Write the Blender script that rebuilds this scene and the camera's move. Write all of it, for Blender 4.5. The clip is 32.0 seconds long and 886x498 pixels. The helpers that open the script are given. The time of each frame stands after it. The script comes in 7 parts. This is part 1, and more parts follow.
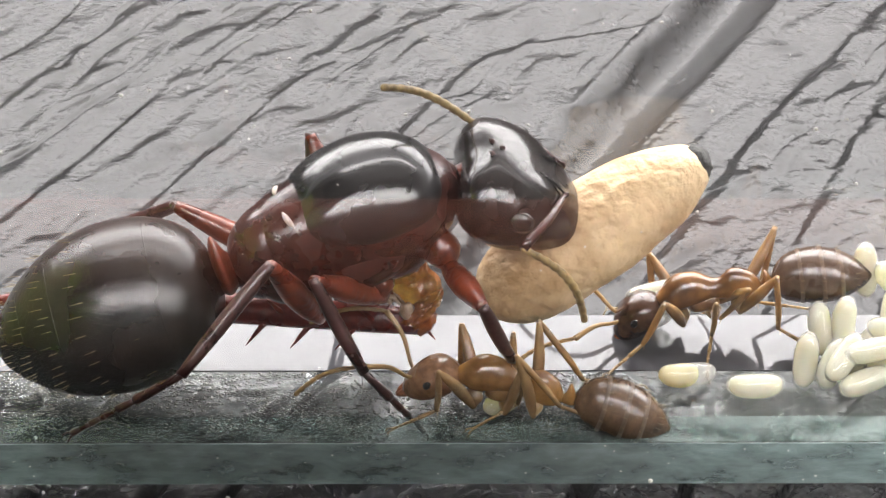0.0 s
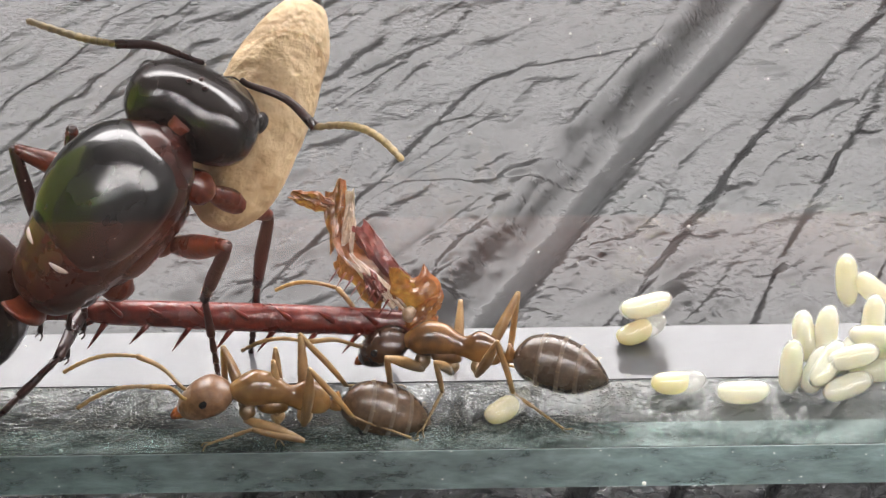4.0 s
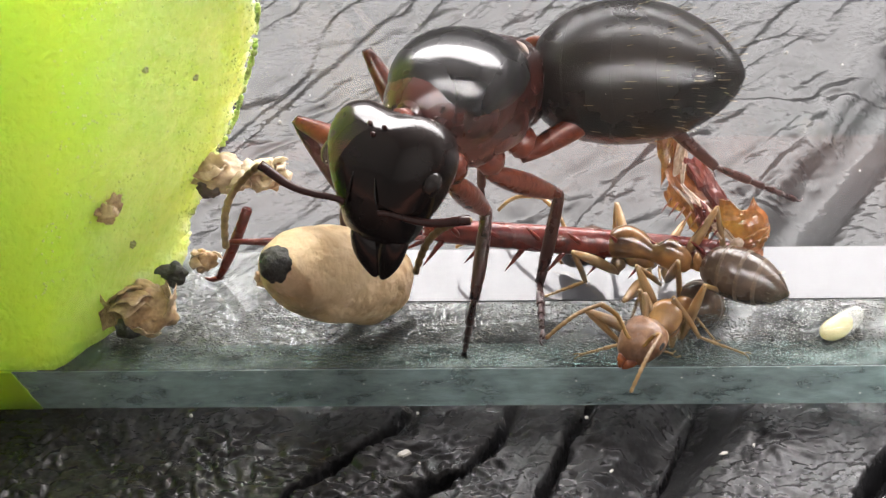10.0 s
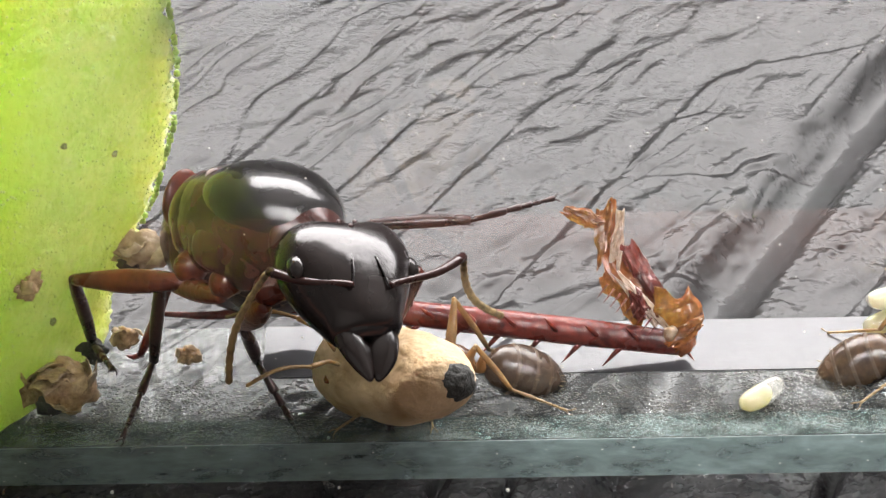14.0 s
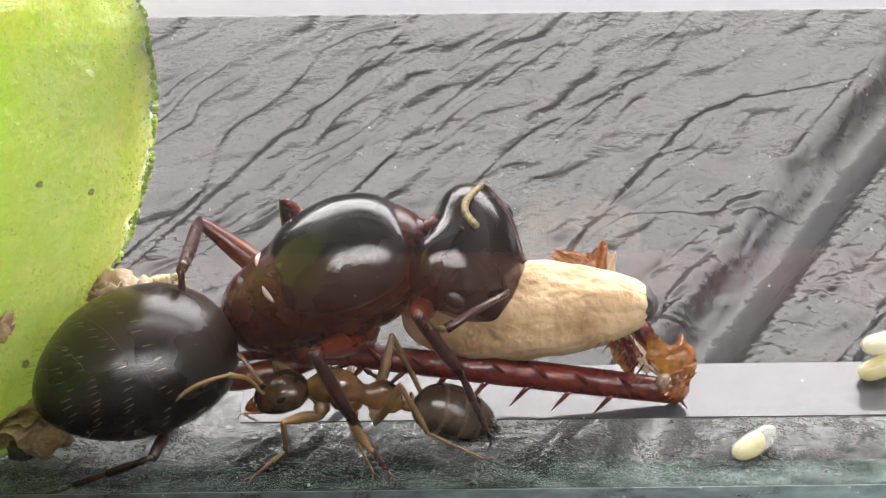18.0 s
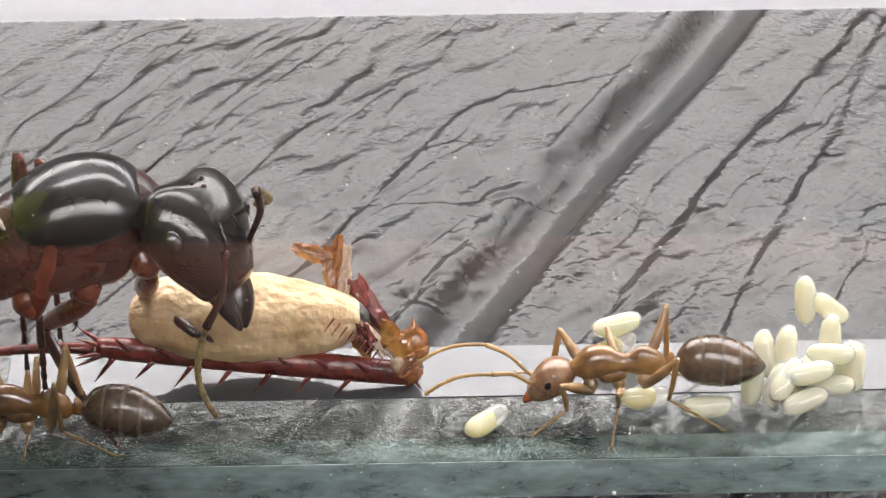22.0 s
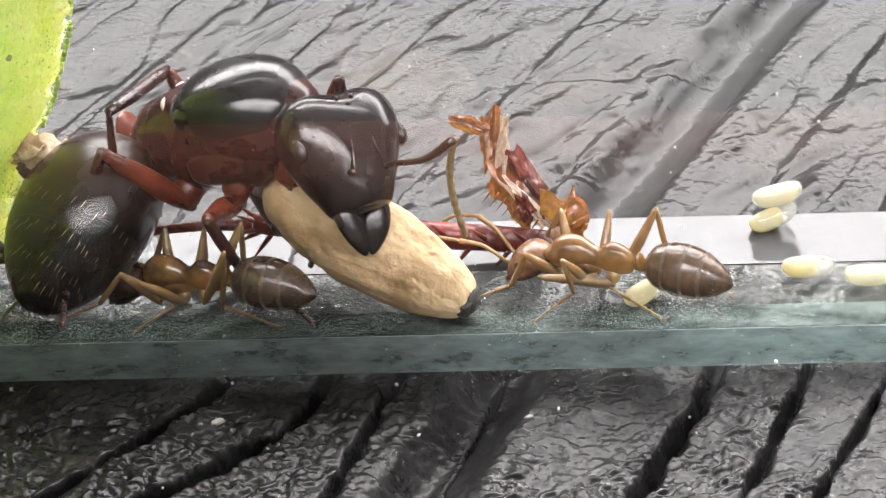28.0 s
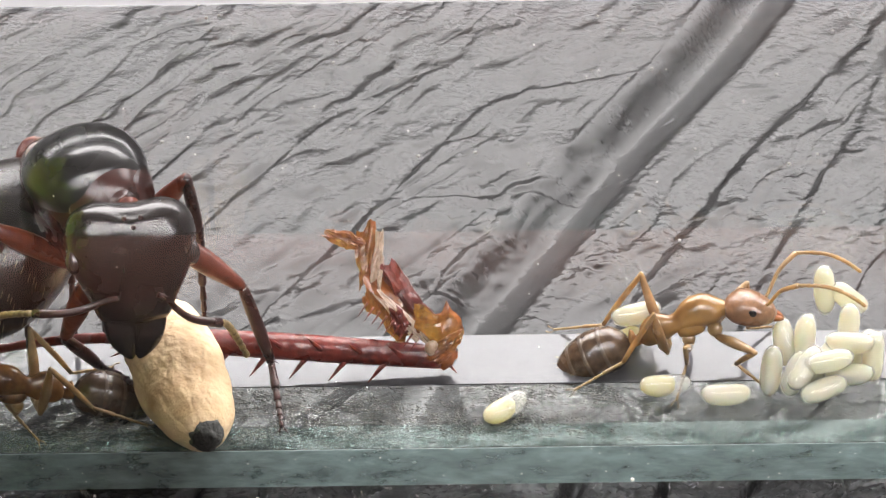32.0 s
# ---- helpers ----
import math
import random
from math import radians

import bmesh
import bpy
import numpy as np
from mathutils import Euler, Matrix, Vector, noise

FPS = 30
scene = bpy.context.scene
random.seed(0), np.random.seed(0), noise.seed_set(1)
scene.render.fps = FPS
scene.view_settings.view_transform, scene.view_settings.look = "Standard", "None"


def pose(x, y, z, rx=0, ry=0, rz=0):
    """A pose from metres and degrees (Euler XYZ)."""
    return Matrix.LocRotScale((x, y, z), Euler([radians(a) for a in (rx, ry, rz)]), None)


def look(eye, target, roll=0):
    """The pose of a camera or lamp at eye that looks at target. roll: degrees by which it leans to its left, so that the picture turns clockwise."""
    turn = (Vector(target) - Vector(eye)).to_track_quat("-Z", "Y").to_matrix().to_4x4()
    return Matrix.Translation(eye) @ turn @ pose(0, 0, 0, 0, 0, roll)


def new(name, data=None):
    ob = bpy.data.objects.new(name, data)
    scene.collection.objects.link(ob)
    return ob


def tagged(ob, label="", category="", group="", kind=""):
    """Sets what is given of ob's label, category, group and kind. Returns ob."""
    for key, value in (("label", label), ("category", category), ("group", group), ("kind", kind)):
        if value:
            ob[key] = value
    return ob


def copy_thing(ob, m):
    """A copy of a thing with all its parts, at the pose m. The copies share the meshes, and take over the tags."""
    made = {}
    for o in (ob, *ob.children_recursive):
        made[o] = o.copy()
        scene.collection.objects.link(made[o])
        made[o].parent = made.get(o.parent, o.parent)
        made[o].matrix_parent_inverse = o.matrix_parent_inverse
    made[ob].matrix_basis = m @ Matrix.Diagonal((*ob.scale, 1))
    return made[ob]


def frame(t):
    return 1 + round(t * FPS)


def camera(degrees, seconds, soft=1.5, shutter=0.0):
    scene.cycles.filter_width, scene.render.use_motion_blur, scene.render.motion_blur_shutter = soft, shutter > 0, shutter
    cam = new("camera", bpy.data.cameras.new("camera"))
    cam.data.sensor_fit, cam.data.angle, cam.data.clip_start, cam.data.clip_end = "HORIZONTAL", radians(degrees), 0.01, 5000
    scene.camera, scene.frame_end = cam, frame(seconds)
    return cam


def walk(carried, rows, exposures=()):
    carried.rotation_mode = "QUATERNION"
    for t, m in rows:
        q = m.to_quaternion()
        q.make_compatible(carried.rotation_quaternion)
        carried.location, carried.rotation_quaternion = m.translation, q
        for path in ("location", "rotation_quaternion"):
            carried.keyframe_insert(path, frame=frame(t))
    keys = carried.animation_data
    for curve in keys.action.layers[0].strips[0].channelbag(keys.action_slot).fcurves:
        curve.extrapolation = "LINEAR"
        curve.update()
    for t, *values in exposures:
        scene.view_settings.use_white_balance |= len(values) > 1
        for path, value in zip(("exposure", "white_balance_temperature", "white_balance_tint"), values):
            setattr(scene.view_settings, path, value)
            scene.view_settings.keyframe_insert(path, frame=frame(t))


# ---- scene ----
MM = 0.001


def mm(x, y, z, rx=0, ry=0, rz=0):
    """A pose from millimetres and degrees."""
    return pose(x * MM, y * MM, z * MM, rx, ry, rz)


# ---- camera ----
cam = camera(14.889, 32.0, soft=1.3)
walk(cam, [
    (0, mm(3.46, -59.96, 43.42, 57.37, -0.70, -1.12)),
    (0.5, mm(4.20, -61.05, 44.21, 57.53, 0.23, -1.15)),
    (1, mm(4.25, -61.73, 44.77, 57.32, 0.11, -1.06)),
    (1.5, mm(4.39, -61.96, 44.77, 57.37, 0.22, -1.17)),
    (2, mm(4.30, -62.35, 45.42, 57.13, 0.24, -1.20)),
    (2.5, mm(4.46, -62.72, 45.95, 57.08, 0.37, -0.98)),
    (4.5, mm(3.37, -63.75, 45.69, 57.77, 0.08, -1.31)),
    (5, mm(2.75, -64.26, 46.19, 57.91, 0.24, -1.02)),
    (5.5, mm(1.59, -63.19, 45.42, 57.91, 0.65, -0.32)),
    (6, mm(0.98, -63.64, 45.82, 57.80, 0.77, 0.33)),
    (6.5, mm(0.72, -63.76, 45.99, 57.61, 1.14, 0.52)),
    (7, mm(0.25, -63.38, 46.03, 56.98, 0.86, 0.56)),
    (7.5, mm(0.00, -63.89, 46.54, 56.39, 1.22, 0.79)),
    (8, mm(0.02, -64.55, 47.44, 55.67, 1.49, 1.20)),
    (8.5, mm(0.09, -64.92, 47.89, 55.67, 1.72, 1.47)),
    (9, mm(-0.02, -64.61, 47.60, 55.70, 1.63, 1.67)),
    (9.5, mm(0.03, -64.73, 47.73, 55.66, 1.62, 1.63)),
    (10, mm(0.12, -64.92, 47.79, 55.67, 1.62, 1.49)),
    (10.5, mm(0.03, -64.96, 47.40, 56.00, 1.58, 1.39)),
    (11, mm(0.03, -65.01, 47.50, 56.11, 1.54, 1.29)),
    (11.5, mm(0.06, -65.09, 47.68, 56.14, 1.48, 1.27)),
    (12, mm(0.08, -65.10, 47.69, 56.28, 1.54, 1.32)),
    (12.5, mm(0.25, -65.72, 47.50, 56.84, 1.87, 1.18)),
    (13, mm(0.40, -66.78, 48.71, 57.06, 1.63, 0.98)),
    (13.5, mm(0.89, -65.19, 46.89, 57.26, 1.53, 0.66)),
    (14, mm(0.66, -65.52, 47.23, 57.45, 1.49, 0.41)),
    (14.5, mm(0.58, -66.27, 47.65, 57.64, 1.51, 0.32)),
    (16.5, mm(0.49, -66.79, 49.39, 57.31, 1.57, 0.77)),
    (17, mm(-0.17, -64.05, 47.24, 57.25, 1.34, 0.78)),
    (17.5, mm(-0.33, -62.05, 45.68, 57.36, 0.67, -0.19)),
    (18, mm(-0.48, -63.12, 46.69, 57.56, 0.64, -0.29)),
    (18.5, mm(-0.22, -63.97, 47.33, 57.66, 0.83, -0.12)),
    (19, mm(-0.00, -64.59, 47.64, 57.68, 1.01, -0.10)),
    (19.5, mm(0.26, -65.04, 47.83, 57.66, 1.10, -0.10)),
    (20, mm(1.20, -65.36, 48.09, 57.45, 1.01, -0.05)),
    (20.5, mm(1.62, -65.83, 48.40, 57.44, 1.03, -0.04)),
    (21, mm(2.88, -65.85, 48.16, 57.29, 1.02, -0.21)),
    (21.5, mm(3.61, -66.47, 48.82, 57.13, 0.47, -0.75)),
    (22, mm(4.52, -67.14, 49.53, 57.18, 0.43, -1.16)),
    (22.5, mm(5.41, -67.54, 49.76, 57.01, 0.11, -1.56)),
    (23, mm(5.70, -68.46, 50.06, 57.14, 0.03, -1.69)),
    (23.5, mm(5.59, -68.59, 50.41, 56.99, 0.11, -1.67)),
    (24, mm(4.74, -68.38, 50.63, 56.27, 0.56, -1.04)),
    (24.5, mm(4.21, -68.28, 50.55, 55.82, 1.06, -0.54)),
    (25, mm(4.09, -69.54, 51.08, 55.07, 1.88, -0.40)),
    (25.5, mm(3.97, -69.23, 51.35, 54.31, 2.17, 0.06)),
    (27.5, mm(3.91, -67.56, 47.23, 56.30, 2.07, 0.65)),
    (28, mm(3.98, -67.61, 47.21, 56.51, 2.03, 0.57)),
    (28.5, mm(3.90, -67.60, 47.31, 56.67, 1.86, 0.63)),
    (29, mm(3.86, -67.41, 47.31, 56.82, 1.66, 0.66)),
    (29.5, mm(3.94, -67.63, 47.47, 56.96, 1.66, 0.53)),
    (30, mm(3.71, -67.31, 47.49, 57.34, 1.57, 0.73)),
    (30.5, mm(3.62, -67.32, 47.60, 57.32, 1.28, 0.67)),
    (31, mm(3.67, -67.15, 47.42, 57.36, 0.91, 0.26)),
    (31.5, mm(4.32, -66.89, 47.37, 57.72, 0.26, -0.36)),
    (32, mm(4.68, -68.06, 48.47, 57.90, 0.49, -0.66)),
], exposures=((0, 0.02), (2, -0.12), (5, -0.16), (7, 0.0), (8, 0.16), (12, 0.13), (13, -0.04), (14, -0.06), (17, -0.14), (19, -0.26), (20, -0.26), (21, -0.18), (23, -0.24), (25, 0.04), (28, 0.08), (30, 0.0), (32, -0.17)))

# ---- light: one window behind the board, a pale room around ----
world = bpy.data.worlds.new("world")
scene.world = world
world.use_nodes = True
sky = world.node_tree.nodes.new("ShaderNodeTexSky")
sky.sky_type = "NISHITA"
sky.sun_disc = False
sky.sun_elevation = radians(48)
sky.sun_rotation = radians(15)
world.node_tree.links.new(sky.outputs[0], world.node_tree.nodes["Background"].inputs[0])
world.node_tree.nodes["Background"].inputs[1].default_value = 0.10

lamp_data = bpy.data.lights.new("window_light", "AREA")
lamp_data.shape = "RECTANGLE"
lamp_data.size, lamp_data.size_y = 3.2, 1.9
lamp_data.energy = 330
lamp_data.color = (1.0, 0.944, 0.945)
window_light = new("window_light", lamp_data)
window_light.matrix_world = look((0.5, 1.03, 1.4), (0.5, 0, 1.4))
scene.view_settings.exposure = 0.0


# ---- materials ----
def material(name, base, rough=0.5, vary=0.15, scale=2.0, bump=0.0, bump_scale=8.0, metal=0.0, coat=0.0,
             trans=0.0, sss=0.0, depth=0.6, second=None, spec=0.5, fine=0.5, relief=0.1, coat_rough=0.12):
    """A surface with colour and roughness that vary at two sizes. scale: patches per millimetre."""
    m = bpy.data.materials.new(name)
    m.use_nodes = True
    nt = m.node_tree
    b = nt.nodes["Principled BSDF"]
    L = nt.links.new
    tc = nt.nodes.new("ShaderNodeTexCoord")
    n1 = nt.nodes.new("ShaderNodeTexNoise")
    n1.inputs["Scale"].default_value = scale * 1000
    n1.inputs["Detail"].default_value = 5
    n2 = nt.nodes.new("ShaderNodeTexNoise")
    n2.inputs["Scale"].default_value = scale * 6500
    n2.inputs["Detail"].default_value = 4
    for n in (n1, n2):
        L(tc.outputs["Object"], n.inputs["Vector"])
    mixn = nt.nodes.new("ShaderNodeMath")
    mixn.operation = "MULTIPLY_ADD"
    mixn.inputs[1].default_value = fine
    L(n2.outputs["Fac"], mixn.inputs[0])
    half = nt.nodes.new("ShaderNodeMath")
    half.operation = "MULTIPLY"
    half.inputs[1].default_value = 1 - fine
    L(n1.outputs["Fac"], half.inputs[0])
    L(half.outputs[0], mixn.inputs[2])
    ramp = nt.nodes.new("ShaderNodeValToRGB")
    lo = [c * (1 - vary) for c in base]
    hi = list(second) if second else [min(1, c * (1 + vary)) for c in base]
    ramp.color_ramp.elements[0].color = (*lo, 1)
    ramp.color_ramp.elements[1].color = (*hi, 1)
    ramp.color_ramp.elements[0].position, ramp.color_ramp.elements[1].position = 0.36, 0.64
    L(mixn.outputs[0], ramp.inputs[0])
    L(ramp.outputs[0], b.inputs["Base Color"])
    rr = nt.nodes.new("ShaderNodeMapRange")
    rr.inputs["From Min"].default_value, rr.inputs["From Max"].default_value = 0.3, 0.7
    rr.inputs["To Min"].default_value, rr.inputs["To Max"].default_value = max(0.02, rough * 0.8), min(1, rough * 1.25)
    L(n1.outputs["Fac"], rr.inputs["Value"])
    L(rr.outputs[0], b.inputs["Roughness"])
    b.inputs["Metallic"].default_value = metal
    b.inputs["Specular IOR Level"].default_value = spec
    b.inputs["Coat Weight"].default_value = coat
    b.inputs["Coat Roughness"].default_value = coat_rough
    b.inputs["Transmission Weight"].default_value = trans
    b.inputs["IOR"].default_value = 1.45
    if sss:
        b.subsurface_method = "RANDOM_WALK"
        b.inputs["Subsurface Weight"].default_value = sss
        b.inputs["Subsurface Radius"].default_value = (1.0, 0.75, 0.45)
        b.inputs["Subsurface Scale"].default_value = depth * MM
    if bump:
        n3 = nt.nodes.new("ShaderNodeTexNoise")
        n3.inputs["Scale"].default_value = bump_scale * 1000
        n3.inputs["Detail"].default_value = 6
        L(tc.outputs["Object"], n3.inputs["Vector"])
        bp = nt.nodes.new("ShaderNodeBump")
        bp.inputs["Strength"].default_value = min(1, bump)
        bp.inputs["Distance"].default_value = relief * MM
        L(n3.outputs["Fac"], bp.inputs["Height"])
        L(bp.outputs[0], b.inputs["Normal"])
    return m


def translucent(m, amount, colour):
    """Lets part of the light that falls on the far side shine through a thin or milky thing."""
    nt = m.node_tree
    out = nt.nodes["Material Output"]
    tl = nt.nodes.new("ShaderNodeBsdfTranslucent")
    tl.inputs[0].default_value = (*colour, 1)
    mx = nt.nodes.new("ShaderNodeMixShader")
    mx.inputs[0].default_value = amount
    nt.links.new(nt.nodes["Principled BSDF"].outputs[0], mx.inputs[1])
    nt.links.new(tl.outputs[0], mx.inputs[2])
    nt.links.new(mx.outputs[0], out.inputs[0])
    return m


def skin_to_core(m, colour, y0, y1):
    """Lets a vivid skin fade into the material's own colour between two depths in mm behind the front."""
    nt = m.node_tree
    b = nt.nodes["Principled BSDF"]
    core = b.inputs["Base Color"].links[0].from_socket
    tc = nt.nodes.new("ShaderNodeTexCoord")
    sep = nt.nodes.new("ShaderNodeSeparateXYZ")
    n = nt.nodes.new("ShaderNodeTexNoise")
    n.inputs["Scale"].default_value = 900
    n.inputs["Detail"].default_value = 5
    nt.links.new(tc.outputs["Object"], sep.inputs[0])
    nt.links.new(tc.outputs["Object"], n.inputs["Vector"])
    sway = nt.nodes.new("ShaderNodeMath")
    sway.operation = "MULTIPLY_ADD"
    sway.inputs[1].default_value = 1.2 * MM
    nt.links.new(n.outputs["Fac"], sway.inputs[0])
    nt.links.new(sep.outputs["Y"], sway.inputs[2])
    mr = nt.nodes.new("ShaderNodeMapRange")
    mr.interpolation_type = "SMOOTHSTEP"
    mr.inputs["From Min"].default_value, mr.inputs["From Max"].default_value = (y0 + 0.6) * MM, (y1 + 0.6) * MM
    nt.links.new(sway.outputs[0], mr.inputs["Value"])
    mx = nt.nodes.new("ShaderNodeMix")
    mx.data_type = "RGBA"
    nt.links.new(mr.outputs[0], mx.inputs[0])
    mx.inputs[6].default_value = (*colour, 1)
    nt.links.new(core, mx.inputs[7])
    nt.links.new(mx.outputs[2], b.inputs["Base Color"])
    return m


def glass(name, tint, gloss=0.06, dust=0.05, rough=0.02, veil_colour=(0.8, 0.82, 0.8), grain=350, low=0.4, high=1.9, stretch=1.0, haze=None):
    """Thin clear pane: sees through, mirrors by Fresnel, with a thin uneven veil for dust and painted-in haze. The last
    argument: heights in mm between which the veil thickens, and its share below.
    """
    m = bpy.data.materials.new(name)
    m.use_nodes = True
    nt = m.node_tree
    nt.nodes.clear()
    L = nt.links.new
    out = nt.nodes.new("ShaderNodeOutputMaterial")
    tr = nt.nodes.new("ShaderNodeBsdfTransparent")
    tr.inputs[0].default_value = (*tint, 1)
    gl = nt.nodes.new("ShaderNodeBsdfGlossy")
    gl.inputs["Roughness"].default_value = rough
    fr = nt.nodes.new("ShaderNodeFresnel")
    fr.inputs[0].default_value = 1.45
    k = nt.nodes.new("ShaderNodeMath")
    k.operation = "MULTIPLY"
    k.inputs[1].default_value = gloss / 0.04
    k.use_clamp = True
    L(fr.outputs[0], k.inputs[0])
    mx = nt.nodes.new("ShaderNodeMixShader")
    L(k.outputs[0], mx.inputs[0])
    L(tr.outputs[0], mx.inputs[1])
    L(gl.outputs[0], mx.inputs[2])
    df = nt.nodes.new("ShaderNodeBsdfDiffuse")
    df.inputs[0].default_value = (*veil_colour, 1)
    tc = nt.nodes.new("ShaderNodeTexCoord")
    n1 = nt.nodes.new("ShaderNodeTexNoise")
    n1.inputs["Scale"].default_value = grain
    n1.inputs["Detail"].default_value = 8
    n1.inputs["Roughness"].default_value = 0.7
    mp = nt.nodes.new("ShaderNodeMapping")
    mp.inputs["Scale"].default_value = (1 / stretch, 1, 1)
    L(tc.outputs["Object"], mp.inputs["Vector"])
    L(mp.outputs[0], n1.inputs["Vector"])
    mr = nt.nodes.new("ShaderNodeMapRange")
    mr.inputs["From Min"].default_value, mr.inputs["From Max"].default_value = (0.3, 0.75) if low > 0.3 else (0.42, 0.68)
    mr.inputs["To Min"].default_value, mr.inputs["To Max"].default_value = dust * low, dust * high
    L(n1.outputs["Fac"], mr.inputs["Value"])
    m2 = nt.nodes.new("ShaderNodeMixShader")
    veil = mr.outputs[0]
    if haze:
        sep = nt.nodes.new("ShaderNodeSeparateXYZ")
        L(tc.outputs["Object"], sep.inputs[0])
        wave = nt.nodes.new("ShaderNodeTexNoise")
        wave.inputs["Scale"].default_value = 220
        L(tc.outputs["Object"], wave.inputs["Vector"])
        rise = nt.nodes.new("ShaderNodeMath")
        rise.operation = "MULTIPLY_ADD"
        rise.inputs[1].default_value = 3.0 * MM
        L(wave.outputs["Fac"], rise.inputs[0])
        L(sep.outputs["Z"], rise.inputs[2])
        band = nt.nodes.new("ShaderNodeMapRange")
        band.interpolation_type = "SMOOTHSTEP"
        band.inputs["From Min"].default_value, band.inputs["From Max"].default_value = (haze[0] + 1.5) * MM, (haze[1] + 1.5) * MM
        band.inputs["To Min"].default_value, band.inputs["To Max"].default_value = haze[2], 1.0
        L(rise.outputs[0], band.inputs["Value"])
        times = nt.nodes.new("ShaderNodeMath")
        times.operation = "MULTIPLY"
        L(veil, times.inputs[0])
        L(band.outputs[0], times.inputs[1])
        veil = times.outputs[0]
    L(veil, m2.inputs[0])
    L(mx.outputs[0], m2.inputs[1])
    L(df.outputs[0], m2.inputs[2])
    L(m2.outputs[0], out.inputs[0])
    return m


# ---- mesh helpers: all sizes in millimetres ----
def part(name, bm, mat, parent=None, label="", smooth=True):
    """Links a bmesh, drawn in millimetres, as one mesh object."""
    bmesh.ops.recalc_face_normals(bm, faces=bm.faces[:])
    for v in bm.verts:
        v.co *= MM
    me = bpy.data.meshes.new(name)
    bm.to_mesh(me)
    bm.free()
    if smooth:
        me.shade_smooth()
    me.materials.append(mat)
    ob = new(name, me)
    if parent is not None:
        ob.parent = parent
    if label:
        ob["label"] = label
    return ob


def thing(name, label, category, group="", m=None):
    ob = new(name)
    ob.empty_display_size = 0.001
    tagged(ob, label, category, group)
    if m is not None:
        ob.matrix_world = m
    return ob


def spline(pts, n):
    """Catmull-Rom through rows of numbers, n rows per span."""
    p = np.array(pts, float)
    p = np.vstack([2 * p[0] - p[1], p, 2 * p[-1] - p[-2]])
    rows = []
    for i in range(1, len(p) - 2):
        for k in range(n):
            t = k / n
            a, b, c, d = p[i - 1], p[i], p[i + 1], p[i + 2]
            rows.append(0.5 * (2 * b + (c - a) * t + (2 * a - 5 * b + 4 * c - d) * t * t + (3 * b - a - 3 * c + d) * t ** 3))
    rows.append(p[-2])
    return np.array(rows)


def hull(bm, rows, n=4, seg=24, rough=0.0, seed=0.0):
    """A closed body along x. Rows: x, half width, half height, z of the middle, and squareness."""
    r = spline(rows, n)
    rings = []
    for x, w, h, zc, sq in r:
        w, h = max(w, 0.002), max(h, 0.002)
        ring = []
        e = 2 / (2 + sq)
        for k in range(seg):
            a = 2 * math.pi * k / seg
            c, s = math.cos(a), math.sin(a)
            y = w * math.copysign(abs(c) ** e, c)
            z = h * math.copysign(abs(s) ** e, s) + zc
            if rough:
                q = noise.noise(Vector((x * 1.3 + seed, y * 1.3, z * 1.3))) * rough
                y, z = y * (1 + q), z * (1 + q)
            ring.append(bm.verts.new((x, y, z)))
        rings.append(ring)
    for a, b in zip(rings, rings[1:]):
        for k in range(seg):
            bm.faces.new((a[k], a[(k + 1) % seg], b[(k + 1) % seg], b[k]))
    bm.faces.new(rings[0])
    bm.faces.new(rings[-1])
    return bm


def tube(bm, pts, radii, seg=8, n=3):
    """A closed tube through points, with a radius at each."""
    r = spline([(*p, q) for p, q in zip(pts, radii)], n)
    rings = []
    last = None
    for i in range(len(r)):
        p = Vector(r[i][:3])
        d = Vector(r[min(i + 1, len(r) - 1)][:3]) - Vector(r[max(i - 1, 0)][:3])
        d.normalize()
        u = (last or Vector((0.13, 0.31, 0.94)))
        u = (u - d * u.dot(d)).normalized()
        last = u
        v = d.cross(u)
        rad = max(r[i][3], 0.004)
        rings.append([bm.verts.new(p + (u * math.cos(a) + v * math.sin(a)) * rad)
                      for a in (2 * math.pi * k / seg for k in range(seg))])
    for a, b in zip(rings, rings[1:]):
        for k in range(seg):
            bm.faces.new((a[k], a[(k + 1) % seg], b[(k + 1) % seg], b[k]))
    bm.faces.new(rings[0])
    bm.faces.new(rings[-1])
    return bm


def box(bm, x0, x1, y0, y1, z0, z1, bevel=0.0):
    g = bmesh.ops.create_cube(bm, size=1)
    for v in g["verts"]:
        v.co = Vector(((x0 + x1) / 2 + v.co.x * (x1 - x0), (y0 + y1) / 2 + v.co.y * (y1 - y0), (z0 + z1) / 2 + v.co.z * (z1 - z0)))
    if bevel:
        es = list({e for v in g["verts"] for e in v.link_edges})
        bmesh.ops.bevel(bm, geom=es, offset=bevel, segments=2, affect="EDGES", profile=0.5)
    return bm


BM = bmesh.new
BALLS = {}


